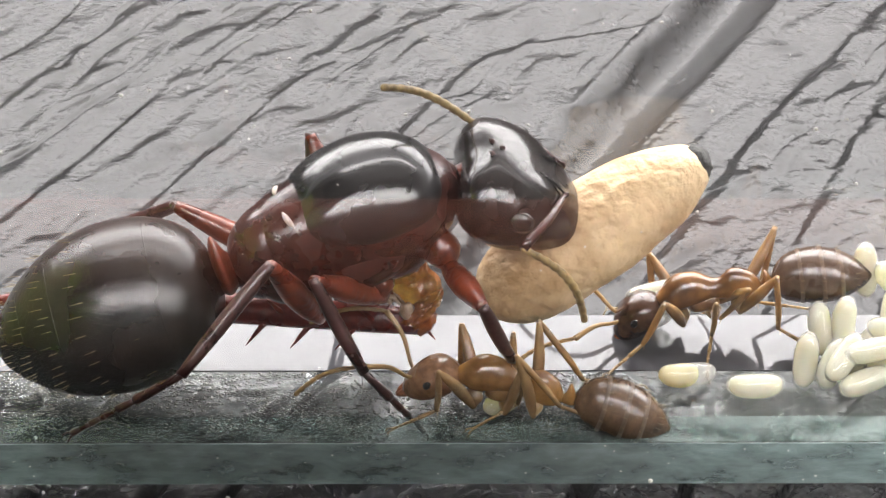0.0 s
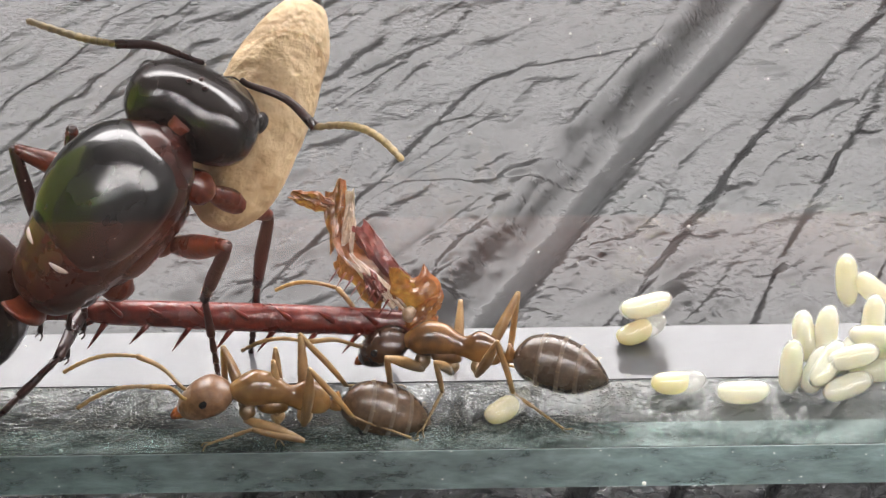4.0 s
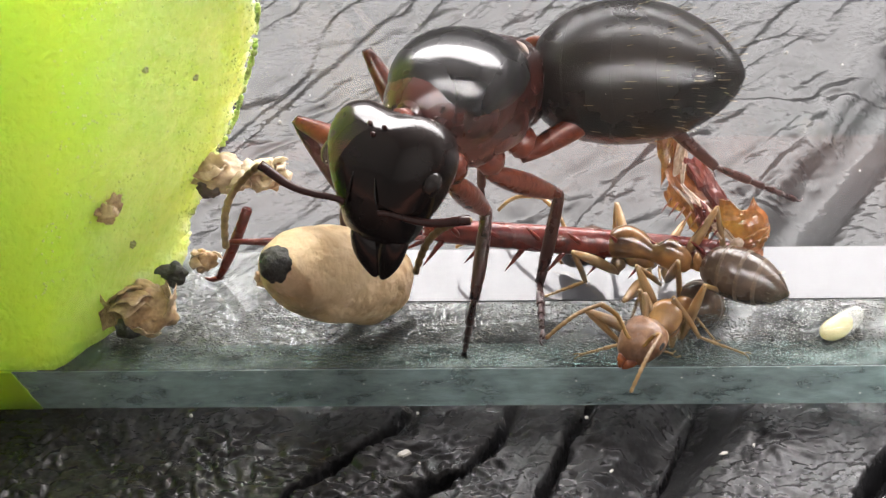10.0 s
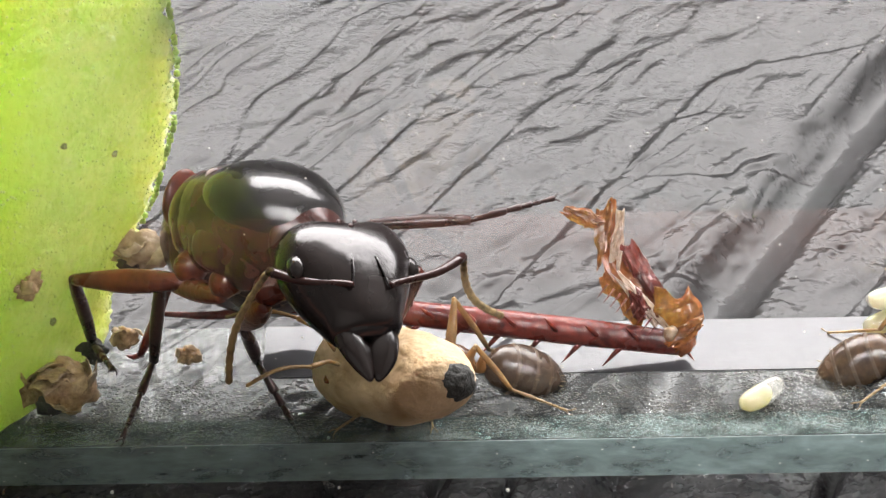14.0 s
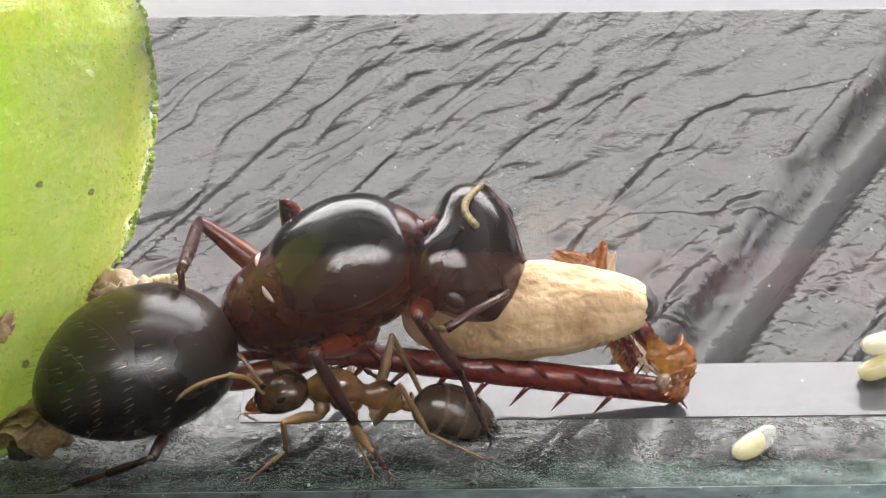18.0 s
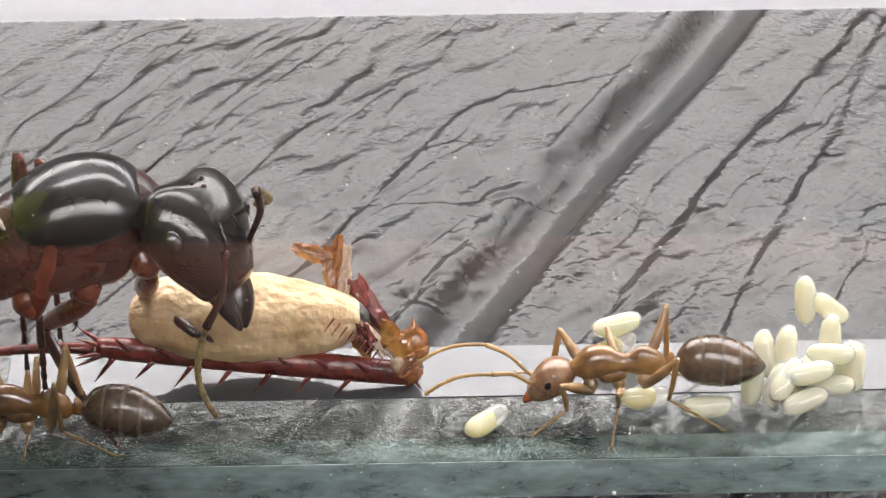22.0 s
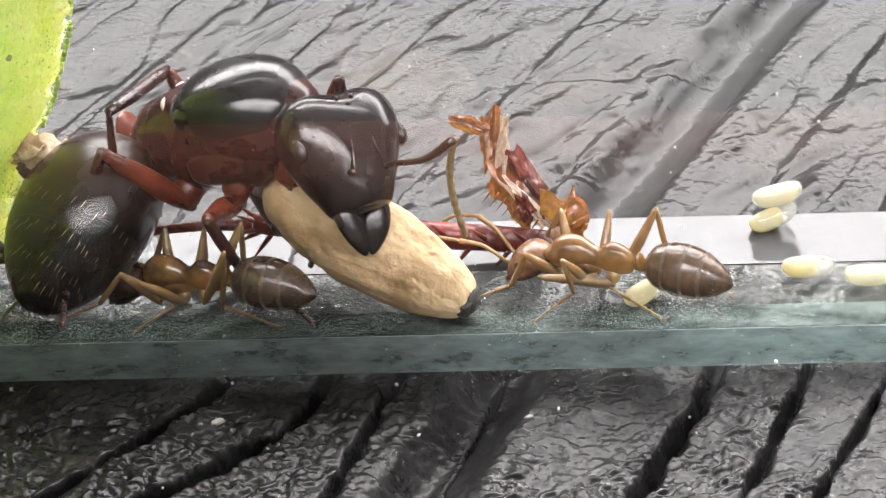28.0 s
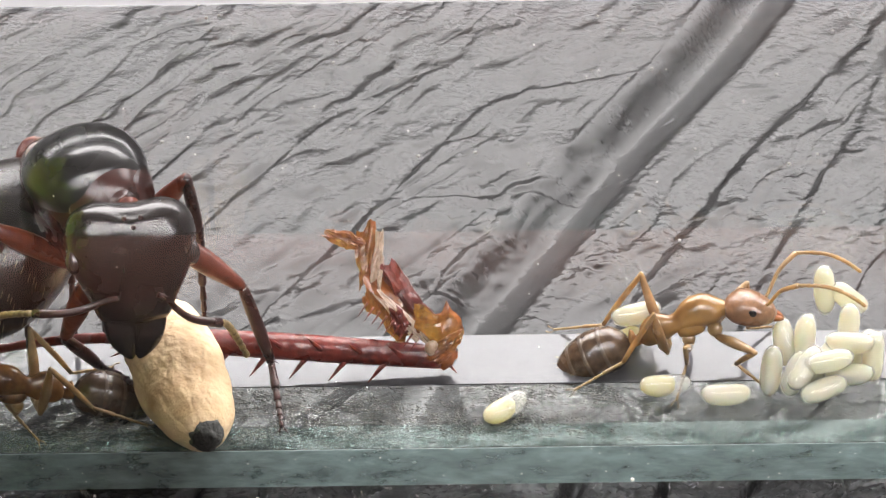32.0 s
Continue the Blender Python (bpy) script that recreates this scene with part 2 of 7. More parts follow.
def blob(bm, rx, ry, rz, sub=3, rough=0.25, freq=1.0, seed=0.0, at=(0, 0, 0)):
    """A crumpled lump."""
    if sub not in BALLS:
        ball = BM()
        bmesh.ops.create_icosphere(ball, subdivisions=sub, radius=1)
        ball.verts.index_update()
        BALLS[sub] = [v.co.normalized() for v in ball.verts], [[v.index for v in f.verts] for f in ball.faces]
        ball.free()
    dirs, faces = BALLS[sub]
    verts = []
    for d in dirs:
        k = 1 + rough * noise.noise(d * freq * 2 + Vector((seed, seed * 2.3, 1))) + rough * 0.5 * noise.noise(d * freq * 5 + Vector((seed, 9, seed)))
        verts.append(bm.verts.new((at[0] + d.x * rx * k, at[1] + d.y * ry * k, at[2] + d.z * rz * k)))
    for f in faces:
        bm.faces.new([verts[i] for i in f])
    return bm


# ---- materials in use ----
M_board = material("dark_moulded_plastic", (0.012, 0.0125, 0.0135), 0.22, 0.4, 1.2, bump=0.8, bump_scale=5, relief=0.029, spec=0.285, second=(0.030, 0.030, 0.031))
M_table = material("dark_table", (0.03, 0.027, 0.025), 0.5, 0.2, 0.05)
M_wall = material("room_paint", (0.20, 0.19, 0.18), 0.9, 0.06, 0.002)
M_plate = glass("clear_glass", (0.93, 0.95, 0.945), 0.014, 0.095, 0.02, (0.42, 0.46, 0.44), 1300, 0.3, 2.2, 1.6)
# the veil paints haze over the board behind, thicker towards the top
M_back = glass("back_glass", (0.66, 0.665, 0.665), 0.04, 0.07, 0.006, (0.46, 0.47, 0.49), haze=(1.0, 7.0, 0.4))
M_foot = glass("glue_line", (0.84, 0.9, 0.89), 0.0, 0.12, 0.3, (0.38, 0.45, 0.43), 1700, 0.25, 2.4, 2.0)
# dark and polished: its white comes only from the mirrored window
M_strip = material("polished_mirror", (0.065, 0.066, 0.071), 0.06, 0.08, 0.5, bump=0.1, bump_scale=1.2, relief=0.02, spec=0.47)
M_pane = glass("pane_glass", (0.985, 0.99, 0.985), 0.078, 0.006, 0.004)
M_edge = glass("green_glass_edge", (0.53, 0.63, 0.62), 0.06, 0.38, 0.25, (0.40, 0.49, 0.485), 1700, 0.4, 1.8, 2.6)
M_white = translucent(material("white_tape", (0.80, 0.81, 0.83), 0.25, 0.04, 0.8, bump=0.1, coat=0.5), 0.5, (0.9, 0.9, 0.92))
M_plug = translucent(material("green_foam", (0.68, 0.90, 0.17), 0.4, 0.12, 1.4, bump=1.0, bump_scale=5.0, relief=0.24, sss=0.8, depth=3.0, second=(0.88, 0.97, 0.46)), 0.28, (0.90, 1.0, 0.42))
skin_to_core(M_plug, (0.66, 0.93, 0.05), 0.2, 2.3)
M_crumb = translucent(material("foam_crumb", (0.74, 0.92, 0.26), 0.35, 0.2, 2.0, sss=0.5, second=(0.84, 0.95, 0.50)), 0.5, (0.9, 1.0, 0.5))
M_rind = translucent(material("green_foam_skin", (0.66, 0.93, 0.06), 0.3, 0.1, 0.25, bump=0.25, bump_scale=4, sss=1.0, depth=5.0), 0.5, (0.85, 1.0, 0.12))
M_egg = translucent(material("egg_cream", (0.95, 0.90, 0.60), 0.10, 0.06, 0.8, sss=0.7, depth=0.5, coat=0.5, coat_rough=0.05, second=(0.97, 0.95, 0.78)), 0.42, (1.0, 0.97, 0.76))
M_shell = material("milky_egg_shell", (0.97, 0.97, 0.93), 0.04, 0.02, 0.8, trans=0.74, coat=0.6, coat_rough=0.03)
M_shell.node_tree.nodes["Principled BSDF"].inputs["IOR"].default_value = 1.15
M_yolk = translucent(material("yellow_egg", (0.95, 0.82, 0.36), 0.22, 0.1, 0.8, sss=0.6, coat=0.3, second=(0.96, 0.92, 0.60)), 0.4, (1.0, 0.92, 0.40))
M_husk = material("dry_husk", (0.30, 0.165, 0.075), 0.42, 0.35, 1.3, bump=0.6, bump_scale=3, sss=0.2, second=(0.62, 0.45, 0.27))
M_pale = material("pale_husk", (0.42, 0.30, 0.165), 0.45, 0.35, 1.0, bump=0.5, bump_scale=3, sss=0.25, second=(0.60, 0.48, 0.32))
M_crust_hollow = material("dark_crust_and_hollow", (0.05, 0.052, 0.048), 0.6, 0.5, 2.0, bump=0.8, bump_scale=7)
M_speck = material("olive_speck", (0.30, 0.31, 0.16), 0.6, 0.5, 4.0)
M_grit = material("grey_grit", (0.06, 0.058, 0.05), 0.75, 0.5, 3.0, second=(0.15, 0.145, 0.13))
# colour fades from red to dark so the mirrored band has a soft lower edge
M_reflector = skin_to_core(material("reddish_reflector", (0.02, 0.016, 0.015), 0.5, 0.3, 0.3, second=(0.05, 0.035, 0.03)), (0.25, 0.11, 0.08), -13.0, -8.6)
M_leg = material("red_shell", (0.08, 0.011, 0.010), 0.28, 0.35, 0.9, bump=0.6, bump_scale=4, coat=0.12, sss=0.1, second=(0.20, 0.028, 0.018))
M_amber = material("amber_shell", (0.16, 0.036, 0.010), 0.2, 0.5, 0.9, bump=0.8, bump_scale=3, coat=0.5, sss=0.15, second=(0.36, 0.105, 0.025))
M_bone = material("pale_membrane", (0.42, 0.27, 0.17), 0.4, 0.3, 1.5, bump=0.5, sss=0.3, second=(0.62, 0.48, 0.38))
M_cocoon = material("cocoon_silk", (0.50, 0.32, 0.155), 0.55, 0.26, 0.5, fine=0.22, bump=0.9, bump_scale=4.2, relief=0.11, spec=0.3, sss=0.2, depth=0.5, second=(0.77, 0.59, 0.37))
M_dust = material("pale_dust", (0.62, 0.60, 0.55), 0.7, 0.2, 2.0)
M_black = material("black_cuticle", (0.009, 0.0085, 0.009), 0.27, 0.3, 0.8, bump=0.5, bump_scale=1.5, coat=0.5, coat_rough=0.06, relief=0.03)
M_head = material("satin_black_head", (0.011, 0.0075, 0.007), 0.24, 0.35, 0.9, bump=0.35, bump_scale=4, coat=0.35, coat_rough=0.08, relief=0.025, second=(0.015, 0.010, 0.009))
M_gaster = material("satin_black_cuticle", (0.009, 0.008, 0.007), 0.27, 0.4, 0.5, bump=0.7, bump_scale=11, coat=0.1, coat_rough=0.15, relief=0.014, second=(0.018, 0.013, 0.010))
M_eye = material("dark_eye", (0.022, 0.019, 0.018), 0.22, 0.2, 4.0, bump=0.5, bump_scale=14, relief=0.02, coat=0.3)
M_brown = material("brown_cuticle", (0.030, 0.009, 0.007), 0.26, 0.35, 0.8, bump=0.6, bump_scale=1.8, coat=0.25, coat_rough=0.12, relief=0.05, second=(0.055, 0.014, 0.010))
M_red = material("red_cuticle", (0.090, 0.014, 0.008), 0.28, 0.4, 0.9, bump=0.3, bump_scale=6, coat=0.25, sss=0.08, second=(0.165, 0.032, 0.013))
M_dark = material("dark_leg", (0.035, 0.012, 0.010), 0.28, 0.35, 1.2, bump=0.15, bump_scale=8, coat=0.2)
M_hair = material("golden_hair", (0.24, 0.18, 0.08), 0.4, 0.2, 2.0)
M_feeler = material("brown_feeler", (0.13, 0.09, 0.04), 0.4, 0.35, 1.2, bump=0.3, bump_scale=9, second=(0.34, 0.25, 0.11))
M_membrane = material("pale_joint", (0.50, 0.40, 0.36), 0.35, 0.2, 1.2, sss=0.3)
M_whead = material("worker_head", (0.17, 0.085, 0.042), 0.26, 0.3, 1.0, bump=0.15, bump_scale=9, coat=0.3, sss=0.15, second=(0.28, 0.15, 0.08))
M_wbody = material("worker_body", (0.17, 0.078, 0.028), 0.18, 0.35, 0.7, bump=0.15, bump_scale=3, coat=0.5, coat_rough=0.06, sss=0.3, fine=0.15, second=(0.40, 0.22, 0.07))
M_wdbody = material("dark_worker_body", (0.075, 0.034, 0.018), 0.22, 0.3, 0.7, bump=0.15, bump_scale=3, coat=0.5, coat_rough=0.06, fine=0.15, second=(0.36, 0.17, 0.05))
M_wdgast = material("dark_worker_gaster", (0.05, 0.031, 0.020), 0.24, 0.3, 1.0, bump=0.15, bump_scale=6, coat=0.4, second=(0.085, 0.055, 0.036))
M_wgast = material("worker_gaster", (0.055, 0.034, 0.022), 0.22, 0.3, 1.0, bump=0.12, bump_scale=9, coat=0.45, sss=0.15, second=(0.12, 0.072, 0.040))
M_wband = material("worker_band", (0.09, 0.06, 0.038), 0.3, 0.3, 1.0, coat=0.3)
M_wleg = material("worker_leg", (0.19, 0.112, 0.055), 0.25, 0.25, 0.7, bump=0.15, bump_scale=5, coat=0.3, sss=0.3, fine=0.15, second=(0.38, 0.245, 0.11))
M_wdhead = material("dark_worker_head", (0.045, 0.022, 0.014), 0.22, 0.3, 1.0, bump=0.12, bump_scale=9, coat=0.4, second=(0.085, 0.040, 0.022))

# ---- the room: far walls, a table, and the window that lights it ----
ROOM = 2600.0
NORTH = 1000.0


def slab(name, x0, x1, y0, y1, z0, z1, mat, label, category="", bevel=0.0):
    ob = part(name, box(BM(), x0, x1, y0, y1, z0, z1, bevel), mat, None, "", False)
    return tagged(ob, label, category, kind="structure")


slab("floor", -ROOM, ROOM, -ROOM, NORTH, -760, -740, M_table, "plain dark floor of the room")
slab("ceiling", -ROOM, ROOM, -ROOM, NORTH, 2800, 2820, M_wall, "plain pale ceiling of the room")
slab("wall_south", -ROOM, ROOM, -ROOM - 80, -ROOM, -740, 2800, M_wall, "plain pale wall of the room")
slab("wall_east", ROOM, ROOM + 80, -ROOM, NORTH, -740, 2800, M_wall, "plain pale wall of the room")
slab("wall_west", -ROOM - 80, -ROOM, -ROOM, NORTH, -740, 2800, M_wall, "plain pale wall of the room")
# the window wall: opening from 0.45 to 2.35 m above the board
north = BM()
for x0, x1, z0, z1 in ((-ROOM, -1100, -740, 2800), (2100, ROOM, -740, 2800), (-1100, 2100, -740, 450), (-1100, 2100, 2350, 2800)):
    box(north, x0, x1, NORTH, NORTH + 80, z0, z1)
tagged(part("wall_north", north, M_wall, None, "", False), "pale wall with a large bright window", kind="structure")
tbl = thing("table", "dark table that carries the textured board", "table", m=mm(0, 200, -8.0))
part("tabletop", box(BM(), -600, 600, -380, 380, -26, 0, 2), M_table, tbl, smooth=False)
for sx in (-560, 560):
    for sy in (-340, 340):
        part("leg", box(BM(), sx - 25, sx + 25, sy - 25, sy + 25, -732, -26.1, 2), M_table, tbl, smooth=False)


# ---- the textured board ----
GROOVES = []


def groove(width, depth, *pts):
    GROOVES.append((width, depth, spline(pts, 5)))


groove(0.95, 0.95, (1.4, -6.5), (2.9, -3.0), (4.3, 0.2), (6.5, 6.6), (8.8, 11.3), (11.1, 16.1), (13.7, 20.7), (15.8, 24.9), (19, 32))
groove(0.34, 0.60, (6.0, -5.4), (8.4, 0.6), (9.8, 7.3), (12.0, 12.1), (14.2, 16.4), (16.6, 20.3), (19.2, 24.8), (23, 32))
groove(0.24, 0.40, (8.6, -5.1), (10.4, -0.4), (13.0, 7.2), (15.6, 13.8), (17.4, 17.9), (19.6, 24.1), (23, 30))
groove(0.22, 0.34, (10.3, -5.2), (12.6, -0.3), (15.5, 4.5), (18.2, 7.9), (20.7, 13.0), (24, 20))
groove(0.16, 0.26, (15.4, 6.0), (16.5, 9.4), (17.4, 11.1), (17.4, 12.5), (18.0, 13.4), (19.4, 14.3), (21.3, 17.3), (24, 23))
groove(0.20, 0.30, (0.2, 8.0), (2.4, 11.8), (4.5, 15.5), (6.2, 18.6), (7.5, 19.9), (9.1, 20.5))
groove(0.20, 0.28, (-2.5, 10.8), (-0.2, 14.9), (1.3, 17.4), (2.6, 19.0), (4.1, 20.5), (5.5, 21.6), (6.4, 23.7), (6.1, 24.8), (7.5, 29))
groove(0.20, 0.26, (-5.5, 11.0), (-2.7, 15.9), (-0.8, 19.4), (2.0, 23.5), (3.0, 25.3), (5, 30))
groove(0.26, 0.34, (2.5, 5.0), (4.5, 8.6), (6.0, 9.4), (7.7, 13.4), (9.3, 16.5), (10.0, 18.4), (11.3, 21.1), (14, 27))
groove(0.18, 0.26, (-8.0, 13.0), (-4.9, 18.6), (-3.4, 20.9), (-1.8, 23.3), (-1.2, 25.4), (1, 31))
groove(0.30, 0.42, (-10, -6.4), (-8.0, -4.8), (-5.7, -2.4), (-4.0, -0.5), (-2.4, 3.0), (-1.2, 6.0), (0.2, 8.0))
groove(0.36, 0.42, (-7.4, -6.4), (-5.5, -4.9), (-3.4, -3.2), (-2.0, -1.9), (-0.6, 1.5), (1.0, 3.0), (2.5, 5.0))
groove(0.28, 0.36, (-1.5, -5.6), (-0.6, -3.4), (0.2, -0.8), (1.5, 2.0), (3.4, 6.0), (4.6, 8.7))
groove(0.16, 0.26, (1.0, -5.5), (1.9, -3.0), (2.6, -0.8), (3.6, 2.6))
groove(0.18, 0.24, (5.2, 10.2), (6.6, 12.6), (7.0, 14.6), (8.4, 15.4), (9.2, 17.6), (10.4, 19.8))
groove(0.30, 0.26, (6.25, 14.0), (6.9, 14.05), (7.4, 14.2))
groove(0.15, 0.20, (-11, 9), (-9.0, 12.2), (-7.2, 15.4), (-6.6, 18.4), (-4.9, 21.0), (-3, 26))
groove(0.15, 0.22, (14.6, -4.9), (16.8, -0.6), (18.4, 2.0), (21.0, 6.0), (24, 12))
groove(0.16, 0.22, (12.4, -5.1), (14.2, -1.4), (16.6, 2.6), (17.6, 6.0))


def field(p, q, fu, fv, seed):
    """Smooth noise over the board, stretched along the grain."""
    return np.array([noise.noise((i * fu, j * fv, seed)) for i, j in zip(p.ravel().tolist(), q.ravel().tolist())]).reshape(p.shape)


def board_height(X, Y):
    """Moulded wood-grain relief: leathery wrinkles, long faint lines along one slant, and grooves with one steep wall."""
    a = radians(57)
    u = X * math.cos(a) + Y * math.sin(a)
    v = -X * math.sin(a) + Y * math.cos(a)
    warp = field(u, v, 0.13, 0.2, 3.1) + 0.4 * field(u, v, 0.5, 0.7, 7.7)
    vv = v + warp * 0.8
    patch = field(u, vv, 0.16, 0.6, 5.0)
    mask = np.clip(0.55 + patch * 1.8, 0.25, 1)
    wob = field(u, v, 1.1, 1.3, 8.2)
    worm = field(u + wob * 0.35, vv + wob * 0.35, 1.9, 2.7, 2.0) + 0.4 * field(u, vv + wob * 0.2, 4.6, 5.6, 9.0)
    worm = np.clip((worm + 0.09) / 0.24, 0, 1)
    worm = worm * worm * (3 - 2 * worm)
    grit = field(u + wob * 0.25, vv + wob * 0.3, 3.3, 4.3, 14.0) + 0.5 * field(u, vv + wob * 0.2, 7.0, 8.5, 19.0)
    grit = np.clip((grit + 0.12) / 0.30, 0, 1)
    front = np.clip((1.2 - Y) / 2.0, 0, 1)
    crinkle = np.clip((X - 0.12 * Y - 1.0) / 6.0, 0.22, 1) * np.clip((20 - Y) / 7.0, 0.25, 1) * np.clip(0.45 + 2.2 * field(u, vv, 0.12, 0.55, 33.0), 0.2, 1)
    swell = field(u + wob * 0.5, vv + wob * 0.3, 0.55, 1.7, 27.0)
    calm = np.clip(0.5 + 2.6 * field(u, vv, 0.09, 0.34, 71.0), 0.12, 1)
    weave = field(u + wob * 0.35, vv + wob * 0.3, 0.95, 2.1, 61.0)
    Z = (worm - 0.5) * np.maximum(0.012 * calm + 0.03 * crinkle, 0.07 * front) * mask + patch * 0.11
    Z += (grit - 0.5) * np.maximum(0.035 * crinkle, 0.075 * front) * np.clip(0.8 + 1.5 * patch, 0.45, 1)
    Z += (swell * 0.14 * (0.5 + 0.5 * calm) + weave * 0.055 * calm) * (1 - 0.6 * front)
    Z *= 1 - 0.45 * np.clip((Y - 9) / 8, 0, 1)
    line = field(u, vv, 0.05, 0.5, 11.0)
    cut = np.clip(0.4 + 2.0 * field(u, v, 0.2, 0.4, 21.0), 0, 1)
    Z -= 0.05 * cut * (np.exp(-(line / 0.016) ** 2) + np.exp(-((line - 0.25) / 0.016) ** 2) + np.exp(-((line + 0.25) / 0.016) ** 2))
    ragged = field(u, v, 0.35, 2.6, 41.0)
    for w, d, pts in GROOVES:
        near = (X > pts[:, 0].min() - 3) & (X < pts[:, 0].max() + 3) & (Y > pts[:, 1].min() - 3) & (Y < pts[:, 1].max() + 3)
        xs, ys = X[near], Y[near]
        bn = np.full(xs.shape, 1e9)
        sg = np.ones(xs.shape)
        for (x0, y0), (x1, y1) in zip(pts[:-1], pts[1:]):
            dx, dy = x1 - x0, y1 - y0
            s = np.clip(((xs - x0) * dx + (ys - y0) * dy) / (dx * dx + dy * dy), 0, 1)
            ex, ey = xs - x0 - s * dx, ys - y0 - s * dy
            r = np.hypot(ex, ey)
            side = np.where(dy * ex - dx * ey > 0, 1.0, -1.0)
            sg = np.where(r < bn, side, sg)
            bn = np.minimum(bn, r)
        sd = np.full(X.shape, 1e9)
        sd[near] = bn * sg
        # signed distance: falls on one side, climbs steeply on the other
        if w > 0.6:
            k = np.exp(-((sd + 0.7 * w) / (1.4 * w)) ** 4)
            Z = Z * (1 - 0.55 * k)
            fall, rise = np.clip((sd + 2.5 * w) / (1.2 * w), 0, 1), np.clip((sd + 1.3 * w) / (1.7 * w), 0, 1)
            Z -= 0.98 * d * (fall * fall * (3 - 2 * fall) - rise * rise * (3 - 2 * rise))
        else:
            e = w * np.clip(1 + 0.5 * warp + 0.9 * wob + 0.7 * ragged, 0.3, 1.6)
            deep = np.interp(sd / e, (-0.6, -0.12, 0.12, 0.85), (0, -1.0, -1.0, 0.0), left=0, right=0)
            sb = sd + 0.45 * e
            step = np.where(sb < 0, -np.clip(1 + sb / 3.0, 0, 1), -np.clip(1 - sb / (1.0 * e), 0, 1))
            Z += d * (1.65 * front * deep + 0.38 * (1 - front) * np.clip(1.4 - Y / 24, 0.45, 1) * step)
    return Z


def build_board():
    xs = np.arange(-19, 25.01, 0.062)
    ys = np.concatenate([np.arange(-8.5, 1.2, 0.052), np.arange(1.2, 33.01, 0.072)])
    X, Y = np.meshgrid(xs, ys)
    Z = board_height(X, Y)
    fade = np.clip(np.minimum.reduce([X + 19, 25 - X, Y + 8.5, 33 - Y]) / 1.5, 0, 1)
    Z = np.minimum(Z, 0.07) * fade - 1.16
    nx, ny = len(xs), len(ys)
    co = np.stack([X, Y, Z], -1).reshape(-1, 3) * MM
    i = np.arange(nx * ny).reshape(ny, nx)
    quads = np.stack([i[:-1, :-1], i[:-1, 1:], i[1:, 1:], i[1:, :-1]], -1).reshape(-1, 4)
    me = bpy.data.meshes.new("relief")
    me.from_pydata(co.tolist(), [], quads.tolist())
    me.shade_smooth()
    me.materials.append(M_board)
    root = thing("textured_board", "black plastic board moulded like weathered wood grain", "board", m=mm(0, 0, 0))
    top = new("relief", me)
    top.parent = root
    bm = BM()
    for x0, x1, y0, y1 in ((-120, -19, -8.9, 140), (25, 120, -8.9, 140), (-19, 25, -8.9, -8.5), (-19, 25, 33, 140)):
        box(bm, x0, x1, y0, y1, -7.9, -1.16)
    box(bm, -19, 25, -8.5, 33, -7.9, -3.2)
    part("board_body", bm, M_board, root, smooth=False)
    # unseen strip, added for the reddish band it mirrors in the front pane
    part("reflector_strip", box(BM(), -120, 120, -13.8, -8.92, -7.9, -0.9, 0.3), M_reflector, root, "unseen reddish strip added for the band it mirrors in the front pane", False)
    return root


build_board()

# ---- the glass nest ----
X0, X1 = -15.0, 24.0
nest = thing("glass_nest", "narrow clear glass nest with greenish cut edges lying on the board", "glass nest", m=mm(0, 0, 0))
M_clear = glass("clear_back", (0.99, 0.995, 0.99), 0.0, 0.0)


def pane(name, dims, axis, mat, label=""):
    """A thick plate whose outer face (axis) mirrors; its other faces only let light through."""
    ob = part(name, box(BM(), *dims, 0.03), mat, nest, label, False)
    ob.data.materials.append(M_clear)
    want = Vector(axis)
    for p in ob.data.polygons:
        p.material_index = 0 if p.normal.dot(want) > 0.9 else 1
    ob.visible_shadow = False
    return ob


pane("base_plate", (-13.3, X1, 0.004, 5.02, -1.08, -0.002), (0, 0, 1), M_plate)
part("cut_edge", box(BM(), -13.3, X1, -0.03, 0.0, -1.09, -0.005, 0.008), M_edge, nest, "greenish cut edge of the base plate", False).visible_shadow = False
pane("front_pane", (X0, X1, -1.0, -0.7, -1.09, 12.4), (0, -1, 0), M_pane)
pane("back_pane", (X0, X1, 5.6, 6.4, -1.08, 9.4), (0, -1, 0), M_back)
part("pane_foot", box(BM(), X0, X1, 0.03, 0.97, 0.001, 0.012), M_foot, nest, "hazy glue line under the front pane", False).visible_shadow = False
part("back_rim", box(BM(), X0, X1, 5.5, 6.9, 9.46, 11.2, 0.05), M_white, nest, "white strip along the top of the back pane", False)
# added strip, stands in for the bright reflection in the floor glass
part("mirror_strip", box(BM(), -5.5, X1, 2.72, 4.96, -0.001, 0.035, 0.012), M_strip, nest, "polished strip added on the nest's floor to mirror the window white", False)


# ---- ants ----
def spike_row(bm, pts, size, seg=5):
    for a, b in pts:
        tube(bm, (a, [(p + q) / 2 for p, q in zip(a, b)], b), (size, size * 0.7, 0.006), seg, 2)
    return bm


def ring(bm, rows, x, width, grow, seg=40):
    """A thin raised band round a hull at x."""
    r = spline(rows, 12)
    sel = []
    for k in range(5):
        xx = x - width / 2 + width * k / 4
        g = grow * (1 if 0 < k < 4 else -1.2)
        sel.append((xx, np.interp(xx, r[:, 0], r[:, 1]) + g, np.interp(xx, r[:, 0], r[:, 2]) + g, np.interp(xx, r[:, 0], r[:, 3]), 0))
    return hull(bm, sel, 1, seg)


